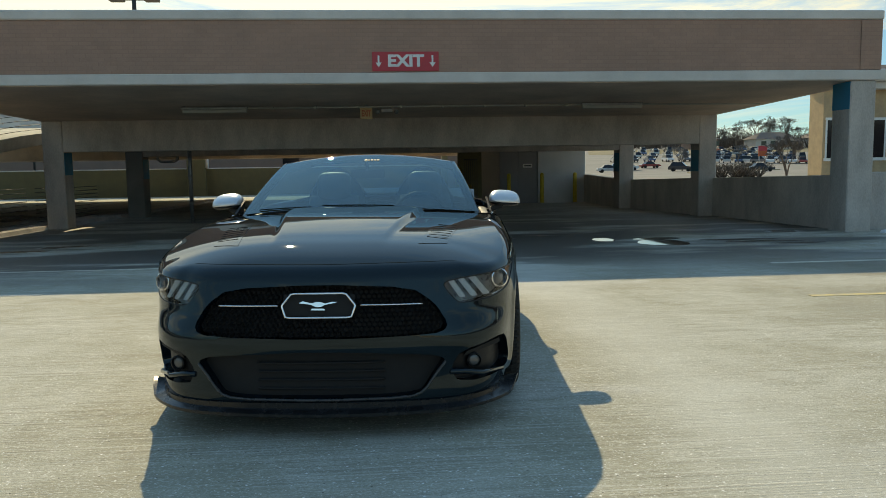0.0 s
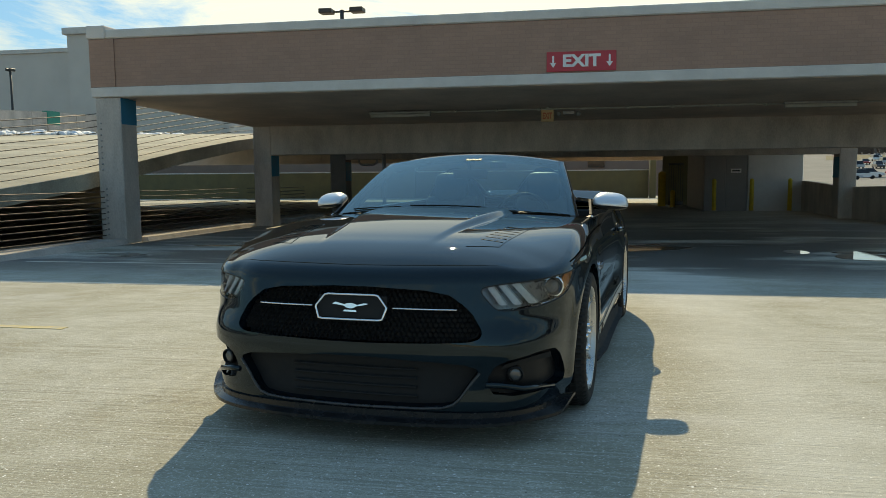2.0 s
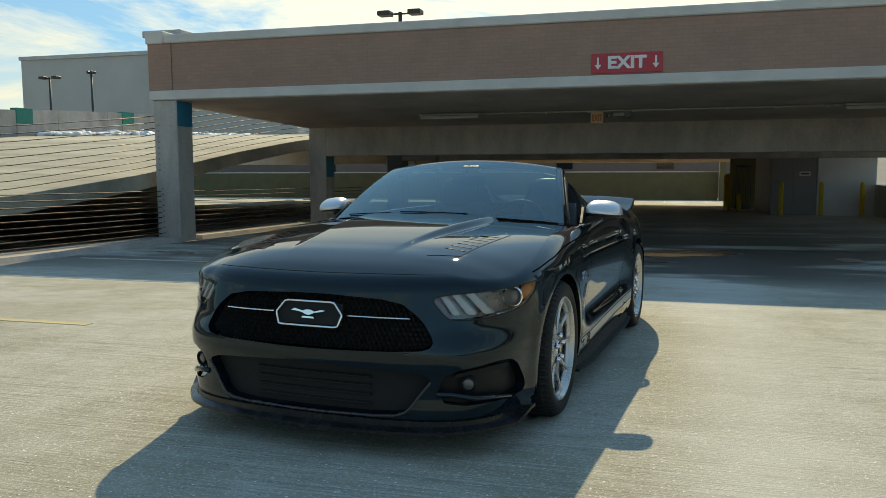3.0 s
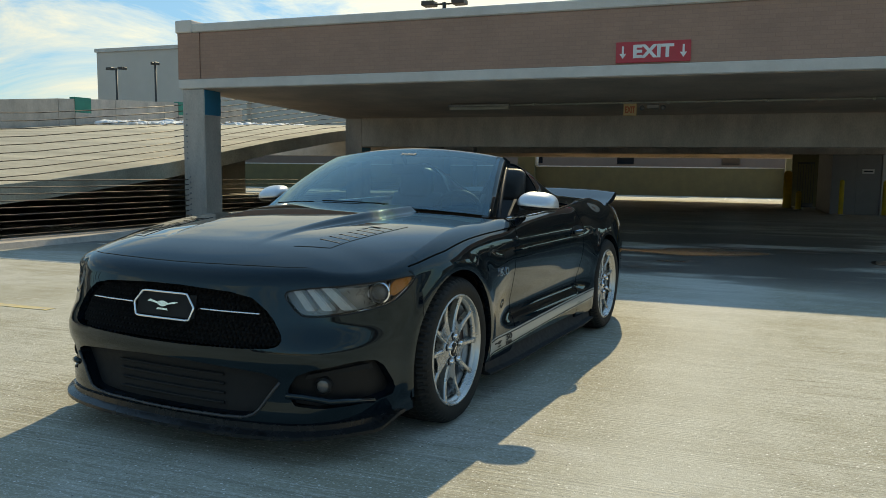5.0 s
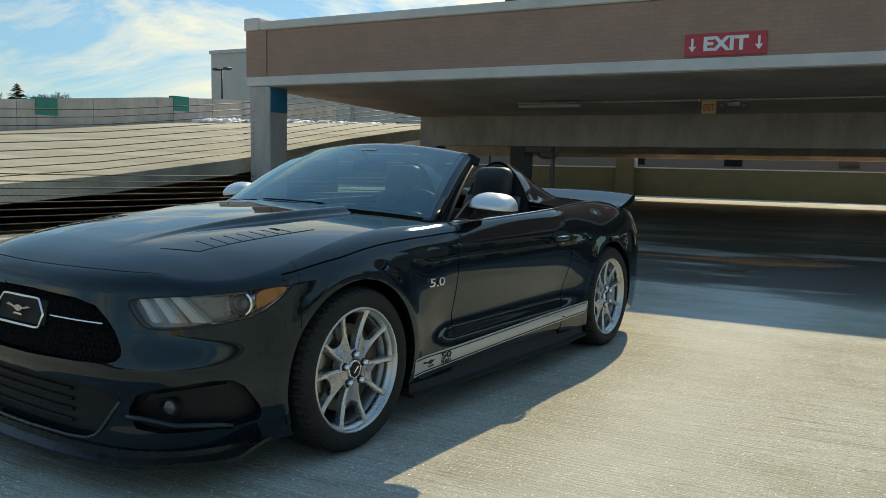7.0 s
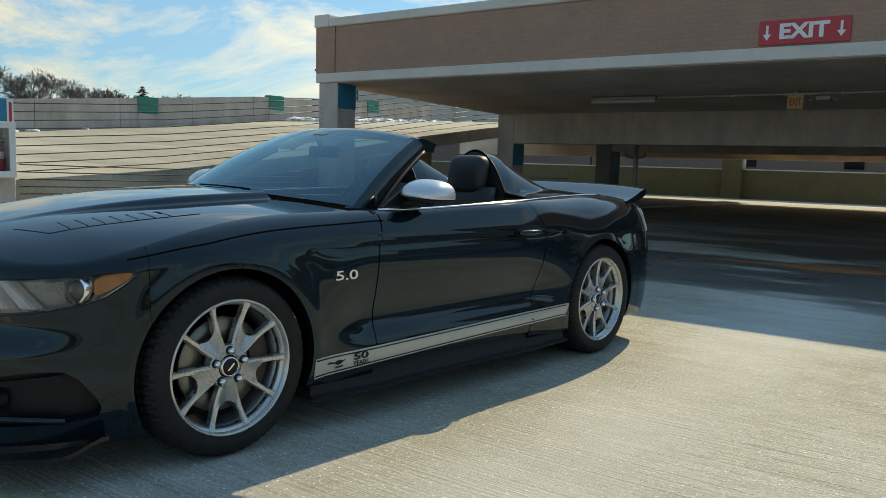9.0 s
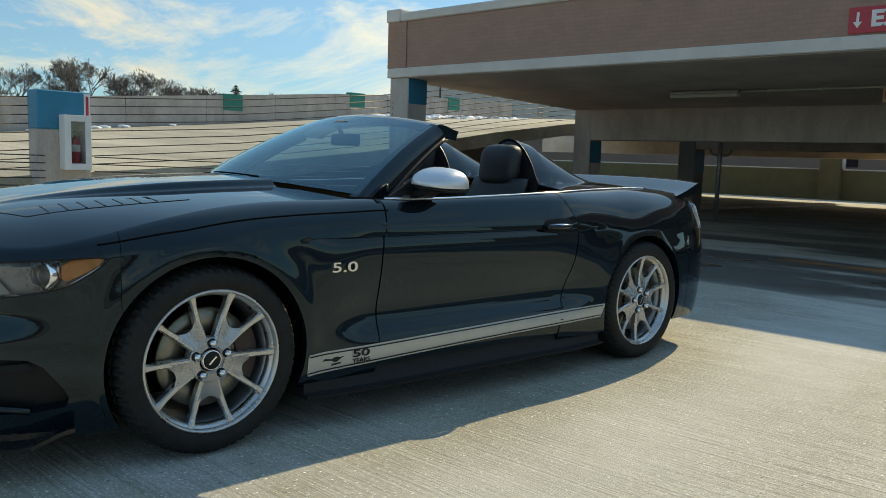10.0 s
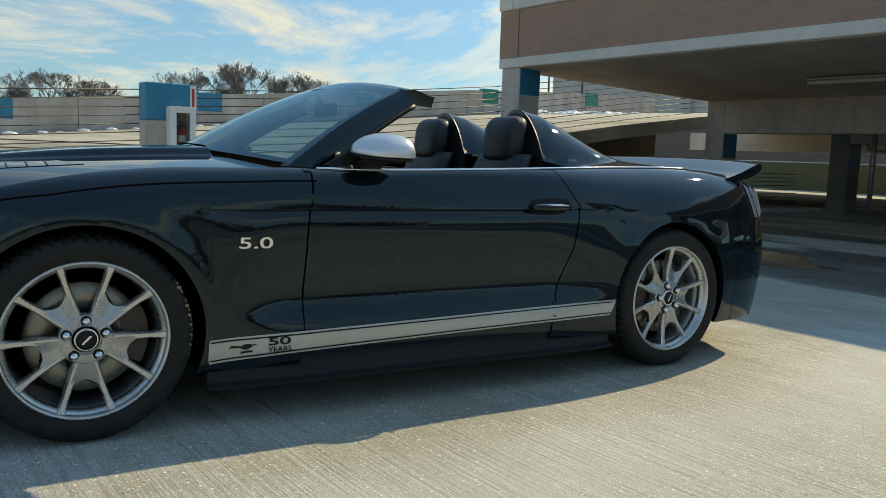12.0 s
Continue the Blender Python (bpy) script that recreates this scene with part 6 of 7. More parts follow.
for sg in (1, -1):
    bm = bmesh.new()
    rings = []
    for k in range(25):
        v = -0.04 + 1.06 * k / 24
        a_, b_ = screen(sg * 0.985, max(0, min(1, v)), 0.004), screen(sg * 1.0, max(0, min(1, v)))
        p0 = a_ + Vector((0, (v - max(0, min(1, v))) * 0.6, (v - max(0, min(1, v))) * 0.3))
        wd = 0.115 - 0.03 * v
        d = Vector((0, 0.30, -0.32)).normalized()
        o = Vector((sg, 0, 0))
        rings.append([bm.verts.new(q) for q in (p0 - o * 0.015, p0 + o * 0.016 + d * 0.01, p0 + o * 0.03 + d * wd * 0.45, p0 + o * 0.028 + d * wd, p0 + o * 0.0 + d * wd, p0 - o * 0.03 + d * wd * 0.5)])
    for k in range(24):
        for i in range(6):
            j = (i + 1) % 6
            bm.faces.new((rings[k][i], rings[k][j], rings[k + 1][j], rings[k + 1][i]))
    bm.faces.new(rings[0])
    bm.faces.new(rings[-1])
    bmesh.ops.recalc_face_normals(bm, faces=bm.faces)
    part("pillar", bm, PAINT, car, "gloss black windscreen pillar", angle=50)
    bm = bmesh.new()
    pts = []
    for k in range(20):
        v = k / 19
        p0 = screen(sg * 1.0, v)
        pts.append(p0 + Vector((sg * 0.028, 0.30, -0.32)).normalized() * (0.118 - 0.03 * v) + Vector((sg * 0.012, 0, 0)))
    sweep(bm, pts, 0.012, 6)
    part("door_seal", bm, TRIM, car, "black rubber seal")
    # quarter window sail
    bm = bmesh.new()
    tri = [(0.855, 0.955), (1.03, 0.962), (1.02, 1.045)]
    A = [(sg * (0.865 - 0.25 * (z - 0.955)), y, z) for y, z in tri]
    B = [(x - sg * 0.015, y, z) for x, y, z in A]
    va, vb = [bm.verts.new(q) for q in A], [bm.verts.new(q) for q in B]
    bm.faces.new(va)
    bm.faces.new(vb[::-1])
    for i in range(3):
        bm.faces.new((va[i], vb[i], vb[(i + 1) % 3], va[(i + 1) % 3]))
    bmesh.ops.recalc_face_normals(bm, faces=bm.faces)
    part("sail_panel", bm, TRIM, car, "black sail panel ahead of the mirror", soft=False)

# wipers
for x0, x1 in ((0.22, -0.22), (-0.30, -0.66)):
    bm = bmesh.new()
    pts = []
    for k in range(12):
        x = x0 + (x1 - x0) * k / 11
        s = x / 0.775
        q = screen(s, 0.014 + 0.012 * k / 11, 0.008)
        pts.append(q)
    sweep(bm, pts, 0.004, 6)
    wi = part("wiper", bm, COWL, car, "black wiper arm")
    bm = bmesh.new()
    sweep(bm, [q + Vector((0, 0.012, -0.006)) for q in pts[3:]], 0.004, 5)
    part("blade", bm, RUBBER, wi)
    bm = bmesh.new()
    box(bm, x0 - 0.014, x0 + 0.014, pts[0].y - 0.03, pts[0].y + 0.012, pts[0].z - 0.02, pts[0].z + 0.003, 0.005)
    part("pivot", bm, COWL, wi)

# ---- mirrors ----
for sg in (1, -1):
    bm = bmesh.new()
    bmesh.ops.create_uvsphere(bm, u_segments=40, v_segments=24, radius=1.0)
    for v in bm.verts:
        c = v.co
        x, y, z = c.x, c.y, c.z
        f = lambda t, e: math.copysign(abs(t) ** e, t)
        X, Y, Zz = f(x, 0.7), f(y, 0.62), f(z, 0.72)
        v.co = (sg * (0.962 + 0.108 * X), 1.065 + 0.112 * Y * (1 if Y < 0 else 0.8) + 0.02 * X, 1.008 + (0.080 * (1 - 0.45 * max(0, -Y) ** 1.5) if Zz > 0 else 0.008) * Zz - 0.008 * X)
    cap = part("mirror", bm, SATIN, car, "satin silver door mirror")
    cap.data.flip_normals() if sg < 0 else None
    bm = bmesh.new()
    bmesh.ops.create_uvsphere(bm, u_segments=32, v_segments=10, radius=1.0)
    for v in bm.verts:
        x, y, z = v.co
        v.co = (sg * (0.962 + 0.102 * math.copysign(abs(x) ** 0.75, x)), 1.068 + 0.108 * math.copysign(abs(y) ** 0.75, y) * (1 if y < 0 else 0.8) + 0.02 * x, 0.996 + 0.016 * z - 0.008 * x)
    part("mirror_base", bm, TRIM, cap, "black lower shell")
    bm = bmesh.new()
    hexa(bm, [(sg * 0.84, 0.98, 0.935), (sg * 0.95, 1.0, 0.97), (sg * 0.95, 1.08, 0.97), (sg * 0.84, 1.10, 0.935)],
         [(sg * 0.84, 0.98, 0.970), (sg * 0.95, 1.0, 1.0), (sg * 0.95, 1.08, 1.0), (sg * 0.84, 1.10, 0.970)])
    bmesh.ops.recalc_face_normals(bm, faces=bm.faces)
    bmesh.ops.bevel(bm, geom=list(bm.edges), offset=0.008, segments=2, affect="EDGES")
    part("mirror_arm", bm, TRIM, cap, "black mirror arm")

# ---- side details: handle, badge, stripe ----
SIDE = {1: Matrix(((0, 0, 1, 0), (1, 0, 0, 0), (0, 1, 0, 0), (0, 0, 0, 1))), -1: Matrix(((0, 0, -1, 0), (-1, 0, 0, 0), (0, 1, 0, 0), (0, 0, 0, 1)))}
STR = dense(ypoly([(0.396, 0.234), (0.75, 0.250), (1.4, 0.270), (2.30, 0.296), (2.335, 0.369), (1.4, 0.345), (0.75, 0.331), (0.396, 0.324)]), 0.03)
for sg in (1, -1):
    fl = (lambda p_: p_) if sg > 0 else mirror_u
    us = np.sort(np.linspace(a_of_y(0.388), a_of_y(2.34), 150) * sg)
    st = part("side_stripe", patch(us, np.linspace(0.225, 0.38, 13), keep=[fl(STR)], depth=-0.0025, flange=0.002, cell=0.014), STRIPE, car, "silver side stripe")
    for lift in (0.011, None):
        bm = bmesh.new()
        pts = []
        for y in np.linspace(0.402, 2.31, 80):
            b_ = np.interp(y, [0.418, 0.75, 1.4, 2.3], [0.236, 0.250, 0.270, 0.296])
            t_ = np.interp(y, [0.418, 0.75, 1.4, 2.3], [0.325, 0.331, 0.345, 0.369])
            pts.append(skin(sg * a_of_y(y), b_ + 0.010 if lift else t_ - 0.010, -0.0045))
        sweep(bm, pts, 0.0026, 6)
        part("pinline", bm, TRIM, st, "thin black pinline")
    q = skin(sg * a_of_y(0.658), 0.300, -0.006)
    text_mesh("lettering", "50", 0.052, 0.001, TRIM, st, Matrix.Translation(q) @ SIDE[sg] @ Matrix.Diagonal((1.75, 0.80, 1, 1)), "dark lettering", 0.0008)
    q = skin(sg * a_of_y(0.662), 0.268, -0.006)
    text_mesh("lettering", "YEARS", 0.031, 0.001, TRIM, st, Matrix.Translation(q) @ SIDE[sg] @ Matrix.Diagonal((1.05, 1, 1, 1)), "dark lettering")
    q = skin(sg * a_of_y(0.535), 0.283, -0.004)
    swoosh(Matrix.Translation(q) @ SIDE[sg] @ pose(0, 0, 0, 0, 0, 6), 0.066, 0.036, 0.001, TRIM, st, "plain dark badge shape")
    q = skin(sg * a_of_y(0.56), 0.668, -0.007)
    text_mesh("badge", "5.0", 0.058, 0.005, CHROME, car, Matrix.Translation(q) @ SIDE[sg] @ Matrix.Diagonal((1.85, 0.98, 1, 1)), "chrome figures on the fender", 0.0006)
    # handle with recess
    d = DOORS[sg]
    cup = rounded([(a_of_y(1.785), 0.806), (a_of_y(1.805), 0.840), (a_of_y(1.90), 0.852), (a_of_y(2.01), 0.842), (a_of_y(2.035), 0.806), (a_of_y(1.99), 0.776), (a_of_y(1.82), 0.772)], 2)
    part("handle_cup", patch(np.sort(np.linspace(cup[:, 0].min() - 0.005, cup[:, 0].max() + 0.005, 26) * sg), np.linspace(0.762, 0.862, 11), keep=[fl(cup)], depth=-0.002, flange=0.004, cell=0.011), TRIM, d, "dark handle recess")
    bm = bmesh.new()
    pts = [skin(sg * a_of_y(1.80 + 0.215 * k / 12), 0.806 + 0.004 * math.sin(math.pi * k / 12), -0.012 - 0.018 * math.sin(math.pi * k / 12)) for k in range(13)]
    sweep(bm, pts, 0.013, 10, radii=[0.009 + 0.009 * math.sin(math.pi * min(1, (k + 1.5) / 13)) for k in range(13)])
    hd = part("handle", bm, PAINT, d, "gloss black door handle")
    bm = bmesh.new()
    sweep(bm, [skin(sg * a_of_y(1.815 + 0.185 * k / 12), 0.8155 + 0.004 * math.sin(math.pi * k / 12), -0.022 - 0.021 * math.sin(math.pi * k / 12)) for k in range(13)], 0.0042, 6)
    part("handle_strip", bm, CHROME, hd, "chrome strip along the handle")

# ---- interior ----
bm = bmesh.new()
prof = [(0.80, 0.90), (0.88, 0.965), (1.0, 0.955), (1.10, 0.90), (1.12, 0.70), (1.0, 0.55), (0.6, 0.55)]
a_ = [bm.verts.new((-0.72, y, z)) for y, z in prof]
b_ = [bm.verts.new((0.72, y, z)) for y, z in prof]
for i in range(len(prof)):
    j = (i + 1) % len(prof)
    bm.faces.new((a_[i], b_[i], b_[j], a_[j]))
bm.faces.new(a_[::-1])
bm.faces.new(b_)
bmesh.ops.recalc_face_normals(bm, faces=bm.faces)
bmesh.ops.bevel(bm, geom=list(bm.edges), offset=0.03, segments=3, affect="EDGES")
part("dashboard", bm, LEATHER, car, "black dashboard")
for sg in (1, -1):
    bm = bmesh.new()
    box(bm, min(sg * 0.80, sg * 0.875), max(sg * 0.80, sg * 0.875), 0.85, 2.09, 0.40, 0.935, 0.02, 2)
    part("door_card", bm, LEATHER, car, "black door lining")
    # seat: cushion, back, headrest
    seat = part("seat", box(bmesh.new(), sg * 0.37 - 0.25, sg * 0.37 + 0.25, 1.30, 1.85, 0.42, 0.58, 0.05, 3), LEATHER, car, "black leather front seat")
    bm = bmesh.new()
    ring = []
    for k in range(11):
        t = k / 10
        y, z = 1.84 + 0.22 * t, 0.52 + 0.52 * t
        w_ = 0.25 - 0.05 * t**2
        th = 0.075 - 0.02 * t
        ring.append([bm.verts.new((sg * 0.37 + w_ * math.copysign(abs(math.cos(a)) ** 0.6, math.cos(a)), y + th * math.copysign(abs(math.sin(a)) ** 0.7, math.sin(a)), z)) for a in [math.tau * i / 24 for i in range(24)]])
    for k in range(10):
        for i in range(24):
            j = (i + 1) % 24
            bm.faces.new((ring[k][i], ring[k][j], ring[k + 1][j], ring[k + 1][i]))
    bm.faces.new(ring[0][::-1])
    bm.faces.new(ring[-1])
    part("backrest", bm, LEATHER, seat, angle=70)
    bm = bmesh.new()
    bmesh.ops.create_uvsphere(bm, u_segments=28, v_segments=16, radius=1.0)
    for v in bm.verts:
        x, y, z = v.co
        f = lambda t, e: math.copysign(abs(t) ** e, t)
        v.co = (sg * 0.37 + 0.138 * f(x, 0.5), 2.045 + 0.058 * f(y, 0.65) + 0.025 * z, 1.116 + 0.115 * f(z, 0.5))
    part("headrest", bm, LEATHER, seat, "black leather headrest", angle=80)
    for dx in (-0.05, 0.05):
        bm = bmesh.new()
        rod(bm, (sg * 0.37 + dx, 2.045, 0.98), (sg * 0.37 + dx, 2.05, 1.06), 0.008, n=8)
        part("headrest_post", bm, CHROME, seat, "chrome headrest post")
bm = bmesh.new()
M_ = Matrix.Translation((0.37, 1.16, 0.90)) @ pose(0, 0, 0, 68)
sweep(bm, [M_ @ Vector((0.185 * math.cos(k * math.tau / 36), 0.185 * math.sin(k * math.tau / 36), 0)) for k in range(36)], 0.015, 8, closed=True)
wheel_ = part("steering_wheel", bm, LEATHER, car, "black steering wheel")
bm = bmesh.new()
bmesh.ops.create_uvsphere(bm, u_segments=20, v_segments=10, radius=0.07, matrix=M_ @ Matrix.Diagonal((1, 0.9, 0.45, 1)))
part("hub", bm, LEATHER, wheel_)
for a in (0.1, math.pi - 0.1, -math.pi / 2):
    bm = bmesh.new()
    rod(bm, M_ @ Vector((0.05 * math.cos(a), 0.05 * math.sin(a), 0)), M_ @ Vector((0.18 * math.cos(a), 0.18 * math.sin(a), 0)), 0.014, n=8)
    part("spoke", bm, SATIN, wheel_, "silver spoke")
bm = bmesh.new()
box(bm, -0.12, 0.12, 1.20, 1.23, 1.18, 1.245, 0.012, 2)
mir = part("rear_view_mirror", bm, TRIM, car, "black rear-view mirror")
bm = bmesh.new()
rod(bm, (0, 1.19, 1.24), (0, 1.16, 1.30), 0.012, n=8)
part("stem", bm, TRIM, mir)
bm = bmesh.new()
box(bm, -0.86, 0.86, 2.10, 2.13, 0.40, 0.94, 0.01)
part("rear_bulkhead", bm, LEATHER, car, "black rear bulkhead")
bm = bmesh.new()
box(bm, -0.12, 0.12, 1.1, 1.98, 0.45, 0.68, 0.04, 2)
part("centre_console", bm, LEATHER, car, "black centre console")

# ---- wheels ----
def build_wheel():
    bm_ = bmesh.new()
    # barrel and rim lip
    lathe(bm_, [(0.262, 0.012), (0.268, 0.006), (0.268, -0.006), (0.256, -0.012), (0.243, -0.022), (0.238, -0.042), (0.250, -0.045), (0.252, -0.03), (0.257, 0.010)], 90, "x", closed=True)
    w = part("wheel", bm_, RIM, None)
    bm_ = bmesh.new()
    lathe(bm_, [(0.2435, -0.046), (0.240, -0.10), (0.236, -0.22), (0.262, -0.235), (0.266, -0.22), (0.25, -0.20), (0.2515, -0.046)], 72, "x", closed=True)
    part("barrel", bm_, mat("grey_alloy_barrel", (0.34, 0.35, 0.36), 0.4, metal=0.7, vary=0.15, scale=12, bump=0.0), w, "grey inner barrel of the rim")
    for k in range(10):
        pair, s = k // 2, 1 if k % 2 else -1
        phi = math.radians(-90 + 72 * pair)
        a0, a1 = phi + s * math.radians(17), phi + s * math.radians(18)
        bm_ = bmesh.new()
        rg = []
        for i in range(9):
            t = i / 8
            rr = 0.055 + (0.258 - 0.055) * t
            a = a0 + (a1 - a0) * t
            wd = 0.0150 - 0.0050 * min(1, t * 1.3) + (0.007 * max(0, t - 0.82) / 0.18)
            xf = -0.018 - 0.016 * math.sin(math.pi * min(1, t * 0.9)) + 0.014 * t
            c = Vector((xf, rr * math.cos(a), rr * math.sin(a)))
            d = Vector((0, -math.sin(a), math.cos(a)))
            rg.append([bm_.verts.new(q) for q in (c - d * wd * 1.05 + Vector((-0.007, 0, 0)), c - d * wd * 0.62, c + d * wd * 0.62, c + d * wd * 1.05 + Vector((-0.007, 0, 0)), c + d * wd * 1.1 + Vector((-0.034, 0, 0)), c - d * wd * 1.1 + Vector((-0.034, 0, 0)))])
        for i in range(8):
            for q in range(6):
                j = (q + 1) % 6
                bm_.faces.new((rg[i][q], rg[i][j], rg[i + 1][j], rg[i + 1][q]))
        bm_.faces.new(rg[0])
        bm_.faces.new(rg[-1])
        bmesh.ops.recalc_face_normals(bm_, faces=bm_.faces)
        part("spoke", bm_, RIM, w, angle=25)
    for pair in range(5):
        # web that joins the two spokes of a pair, dished and notched at its outer end
        phi = math.radians(-90 + 72 * pair)
        bm_ = bmesh.new()
        rg = []
        for i in range(8):
            t = i / 7
            half = math.radians(17.5)
            row = []
            for e in (-1, -0.72, -0.35, 0, 0.35, 0.72, 1):
                rr = 0.05 + (0.128 - 0.040 * (1 - abs(e) ** 2.2)) * t
                xf = -0.015 - 0.014 * t - 0.004 * (1 - abs(e) ** 1.5) * t
                row.append(bm_.verts.new((xf, rr * math.cos(phi + e * half), rr * math.sin(phi + e * half))))
            for e in (1, -1):
                rr = 0.05 + 0.080 * t
                row.append(bm_.verts.new((-0.062, rr * math.cos(phi + e * half), rr * math.sin(phi + e * half))))
            rg.append(row)
        for i in range(7):
            for q in range(9):
                j = (q + 1) % 9
                bm_.faces.new((rg[i][q], rg[i][j], rg[i + 1][j], rg[i + 1][q]))
        bm_.faces.new(rg[0])
        bm_.faces.new(rg[-1])
        bmesh.ops.recalc_face_normals(bm_, faces=bm_.faces)
        part("web", bm_, POCKET, w, "grey painted web between spokes")
        bm_ = bmesh.new()
        c = Vector((-0.026, -0.064 * math.cos(phi), -0.064 * math.sin(phi)))
        rod(bm_, c, c + Vector((0.008, 0, 0)), 0.0175, 0.0175, n=16)
        part("lug_seat", bm_, TRIM, w, "dark lug seat")
        bm_ = bmesh.new()
        c = Vector((-0.026, -0.064 * math.cos(phi), -0.064 * math.sin(phi)))
        rod(bm_, c, c + Vector((0.030, 0, 0)), 0.0145, 0.0125, n=6)
        part("lug_nut", bm_, CHROME, w, "chrome lug nut")
    bm_ = bmesh.new()
    lathe(bm_, [(0.084, -0.07), (0.086, -0.026), (0.080, -0.018), (0.072, -0.020), (0.045, -0.022), (0.042, -0.05)], 48, "x")
    part("hub", bm_, POCKET, w, "grey hub face")
    bm_ = bmesh.new()
    lathe(bm_, [(0.0005, -0.008), (0.020, -0.009), (0.034, -0.013), (0.0355, -0.02), (0.0355, -0.04)], 40, "x")
    part("centre_cap", bm_, TRIM, w, "black centre cap")
    bm_ = bmesh.new()
    lathe(bm_, [(0.033, -0.013), (0.037, -0.012), (0.038, -0.03)], 40, "x")
    part("cap_ring", bm_, CHROME, w, "chrome ring")
    bm_ = bmesh.new()
    hexa(bm_, [(-0.0085, -0.016, -0.012), (-0.0085, -0.010, -0.014), (-0.0085, 0.017, 0.012), (-0.0085, 0.010, 0.015)], [(-0.0068, -0.016, -0.012), (-0.0068, -0.010, -0.014), (-0.0068, 0.017, 0.012), (-0.0068, 0.010, 0.015)])
    bmesh.ops.recalc_face_normals(bm_, faces=bm_.faces)
    part("badge", bm_, CHROME, w, "plain bright streak", soft=False)
    # tyre
    bm_ = bmesh.new()
    T = R_HUB
    prof_ = [(0.250, -0.022), (0.262, -0.004), (0.268, 0.009), (0.285, 0.017), (0.308, 0.019), (0.328, 0.012), (0.341, -0.002)]
    face = [(0.3475, -0.016), (0.3505, -0.03), (0.3515, -0.060), (0.345, -0.063), (0.345, -0.072), (0.352, -0.075), (0.352, -0.112), (0.345, -0.115), (0.345, -0.125), (0.352, -0.128),
            (0.3515, -0.170), (0.345, -0.173), (0.345, -0.182), (0.3505, -0.185), (0.3475, -0.222)]
    back = [(0.341, -0.236), (0.325, -0.252), (0.30, -0.257), (0.27, -0.248), (0.250, -0.22)]
    allp = prof_ + face + back
    lathe(bm_, allp, 240, "x")
    # tread blocks: pull in every third ring across the tread
    npf = len(allp)
    bm_.verts.ensure_lookup_table()
    for k in range(240):
        for i in range(npf):
            v = bm_.verts[k * npf + i]
            r_, h_ = allp[i]
            if 0.338 < r_ and (k + int(abs(h_ + 0.12) * 28)) % 4 == 0 and r_ > 0.3465 or (r_ > 0.34 and i in (6, 7, len(prof_) + len(face)) and k % 4 == 0):
                f_ = (r_ - 0.008) / r_
                v.co.y *= f_
                v.co.z *= f_
    bmesh.ops.recalc_face_normals(bm_, faces=bm_.faces)
    part("tyre", bm_, RUBBER, w, "dusty black low-profile tyre", angle=28)
    bm_ = bmesh.new()
    lathe(bm_, [(0.085, -0.075), (0.185, -0.075), (0.187, -0.080), (0.187, -0.100), (0.085, -0.100)], 60, "x", closed=True)
    part("brake_disc", bm_, DISC, w, "steel brake disc")
    return w


w0 = build_wheel()
w0.parent = car
w0.matrix_local = pose(0.945, 0, R_HUB)
for sx, yc in ((1, REAR), (-1, 0), (-1, REAR)):
    made = copy_thing(w0, pose(0, 0, 0))
    made.parent = car
    made.matrix_local = pose(sx * 0.945, yc, R_HUB, 16 if yc else 0, 0, 0 if sx > 0 else 180)
for sx, yc, side in ((1, 0, 1), (1, REAR, 1), (-1, 0, 1), (-1, REAR, 1)):
    bm = bmesh.new()
    rg = []
    for k in range(13):
        a = math.radians(-30 + 5 * k) if yc == 0 else math.radians(150 + 5 * k)
        rg.append([bm.verts.new((sx * x, yc + r_ * math.cos(a), R_HUB + r_ * math.sin(a))) for x, r_ in ((0.885, 0.12), (0.893, 0.15), (0.885, 0.205), (0.83, 0.205), (0.83, 0.12))])
    for k in range(12):
        for i in range(5):
            j = (i + 1) % 5
            bm.faces.new((rg[k][i], rg[k][j], rg[k + 1][j], rg[k + 1][i]))
    bm.faces.new(rg[0])
    bm.faces.new(rg[-1])
    bmesh.ops.recalc_face_normals(bm, faces=bm.faces)
    part("brake_caliper", bm, CALIPER, car, "dark brake caliper")

# ---- beyond the garage ----
bb = thing("warehouse_building", "large plain beige windowless building behind the ramp", "building")
bm = bmesh.new()
box(bm, -61, -46, 67, 95, -1.2, 12.2)
part("wall", bm, BEIGE, bb, soft=False)
bm = bmesh.new()
box(bm, -45.99, -42.5, 66.4, 95, -1.2, 13.6)
part("wall", bm, BEIGE, bb, soft=False)
bm = bmesh.new()
box(bm, -42.49, -4, 67, 95, -1.2, 12.2)
part("wall", bm, BEIGE, bb, soft=False)
bm = bmesh.new()
box(bm, -61.15, -46.01, 66.85, 95, 12.2, 12.55)
part("coping", bm, PALE, bb, "pale metal coping", soft=False)
bm = bmesh.new()
box(bm, -46.3, -42.2, 66.1, 95, 13.6, 14.2, 0.05)
part("cornice", bm, PALE, bb, "pale cornice")
lamp_post(-33.8, 40, 1.5, 6.75, 1.25, "dark twin-headed lamp post behind the ramp")
lamp_post(-30.9, 40, 1.5, 6.95, 0.35, "slim dark lamp post behind the ramp")
lamp_post(-24.5, 60, 0, 8.3, 0.35, "slim dark lamp post behind the ramp")


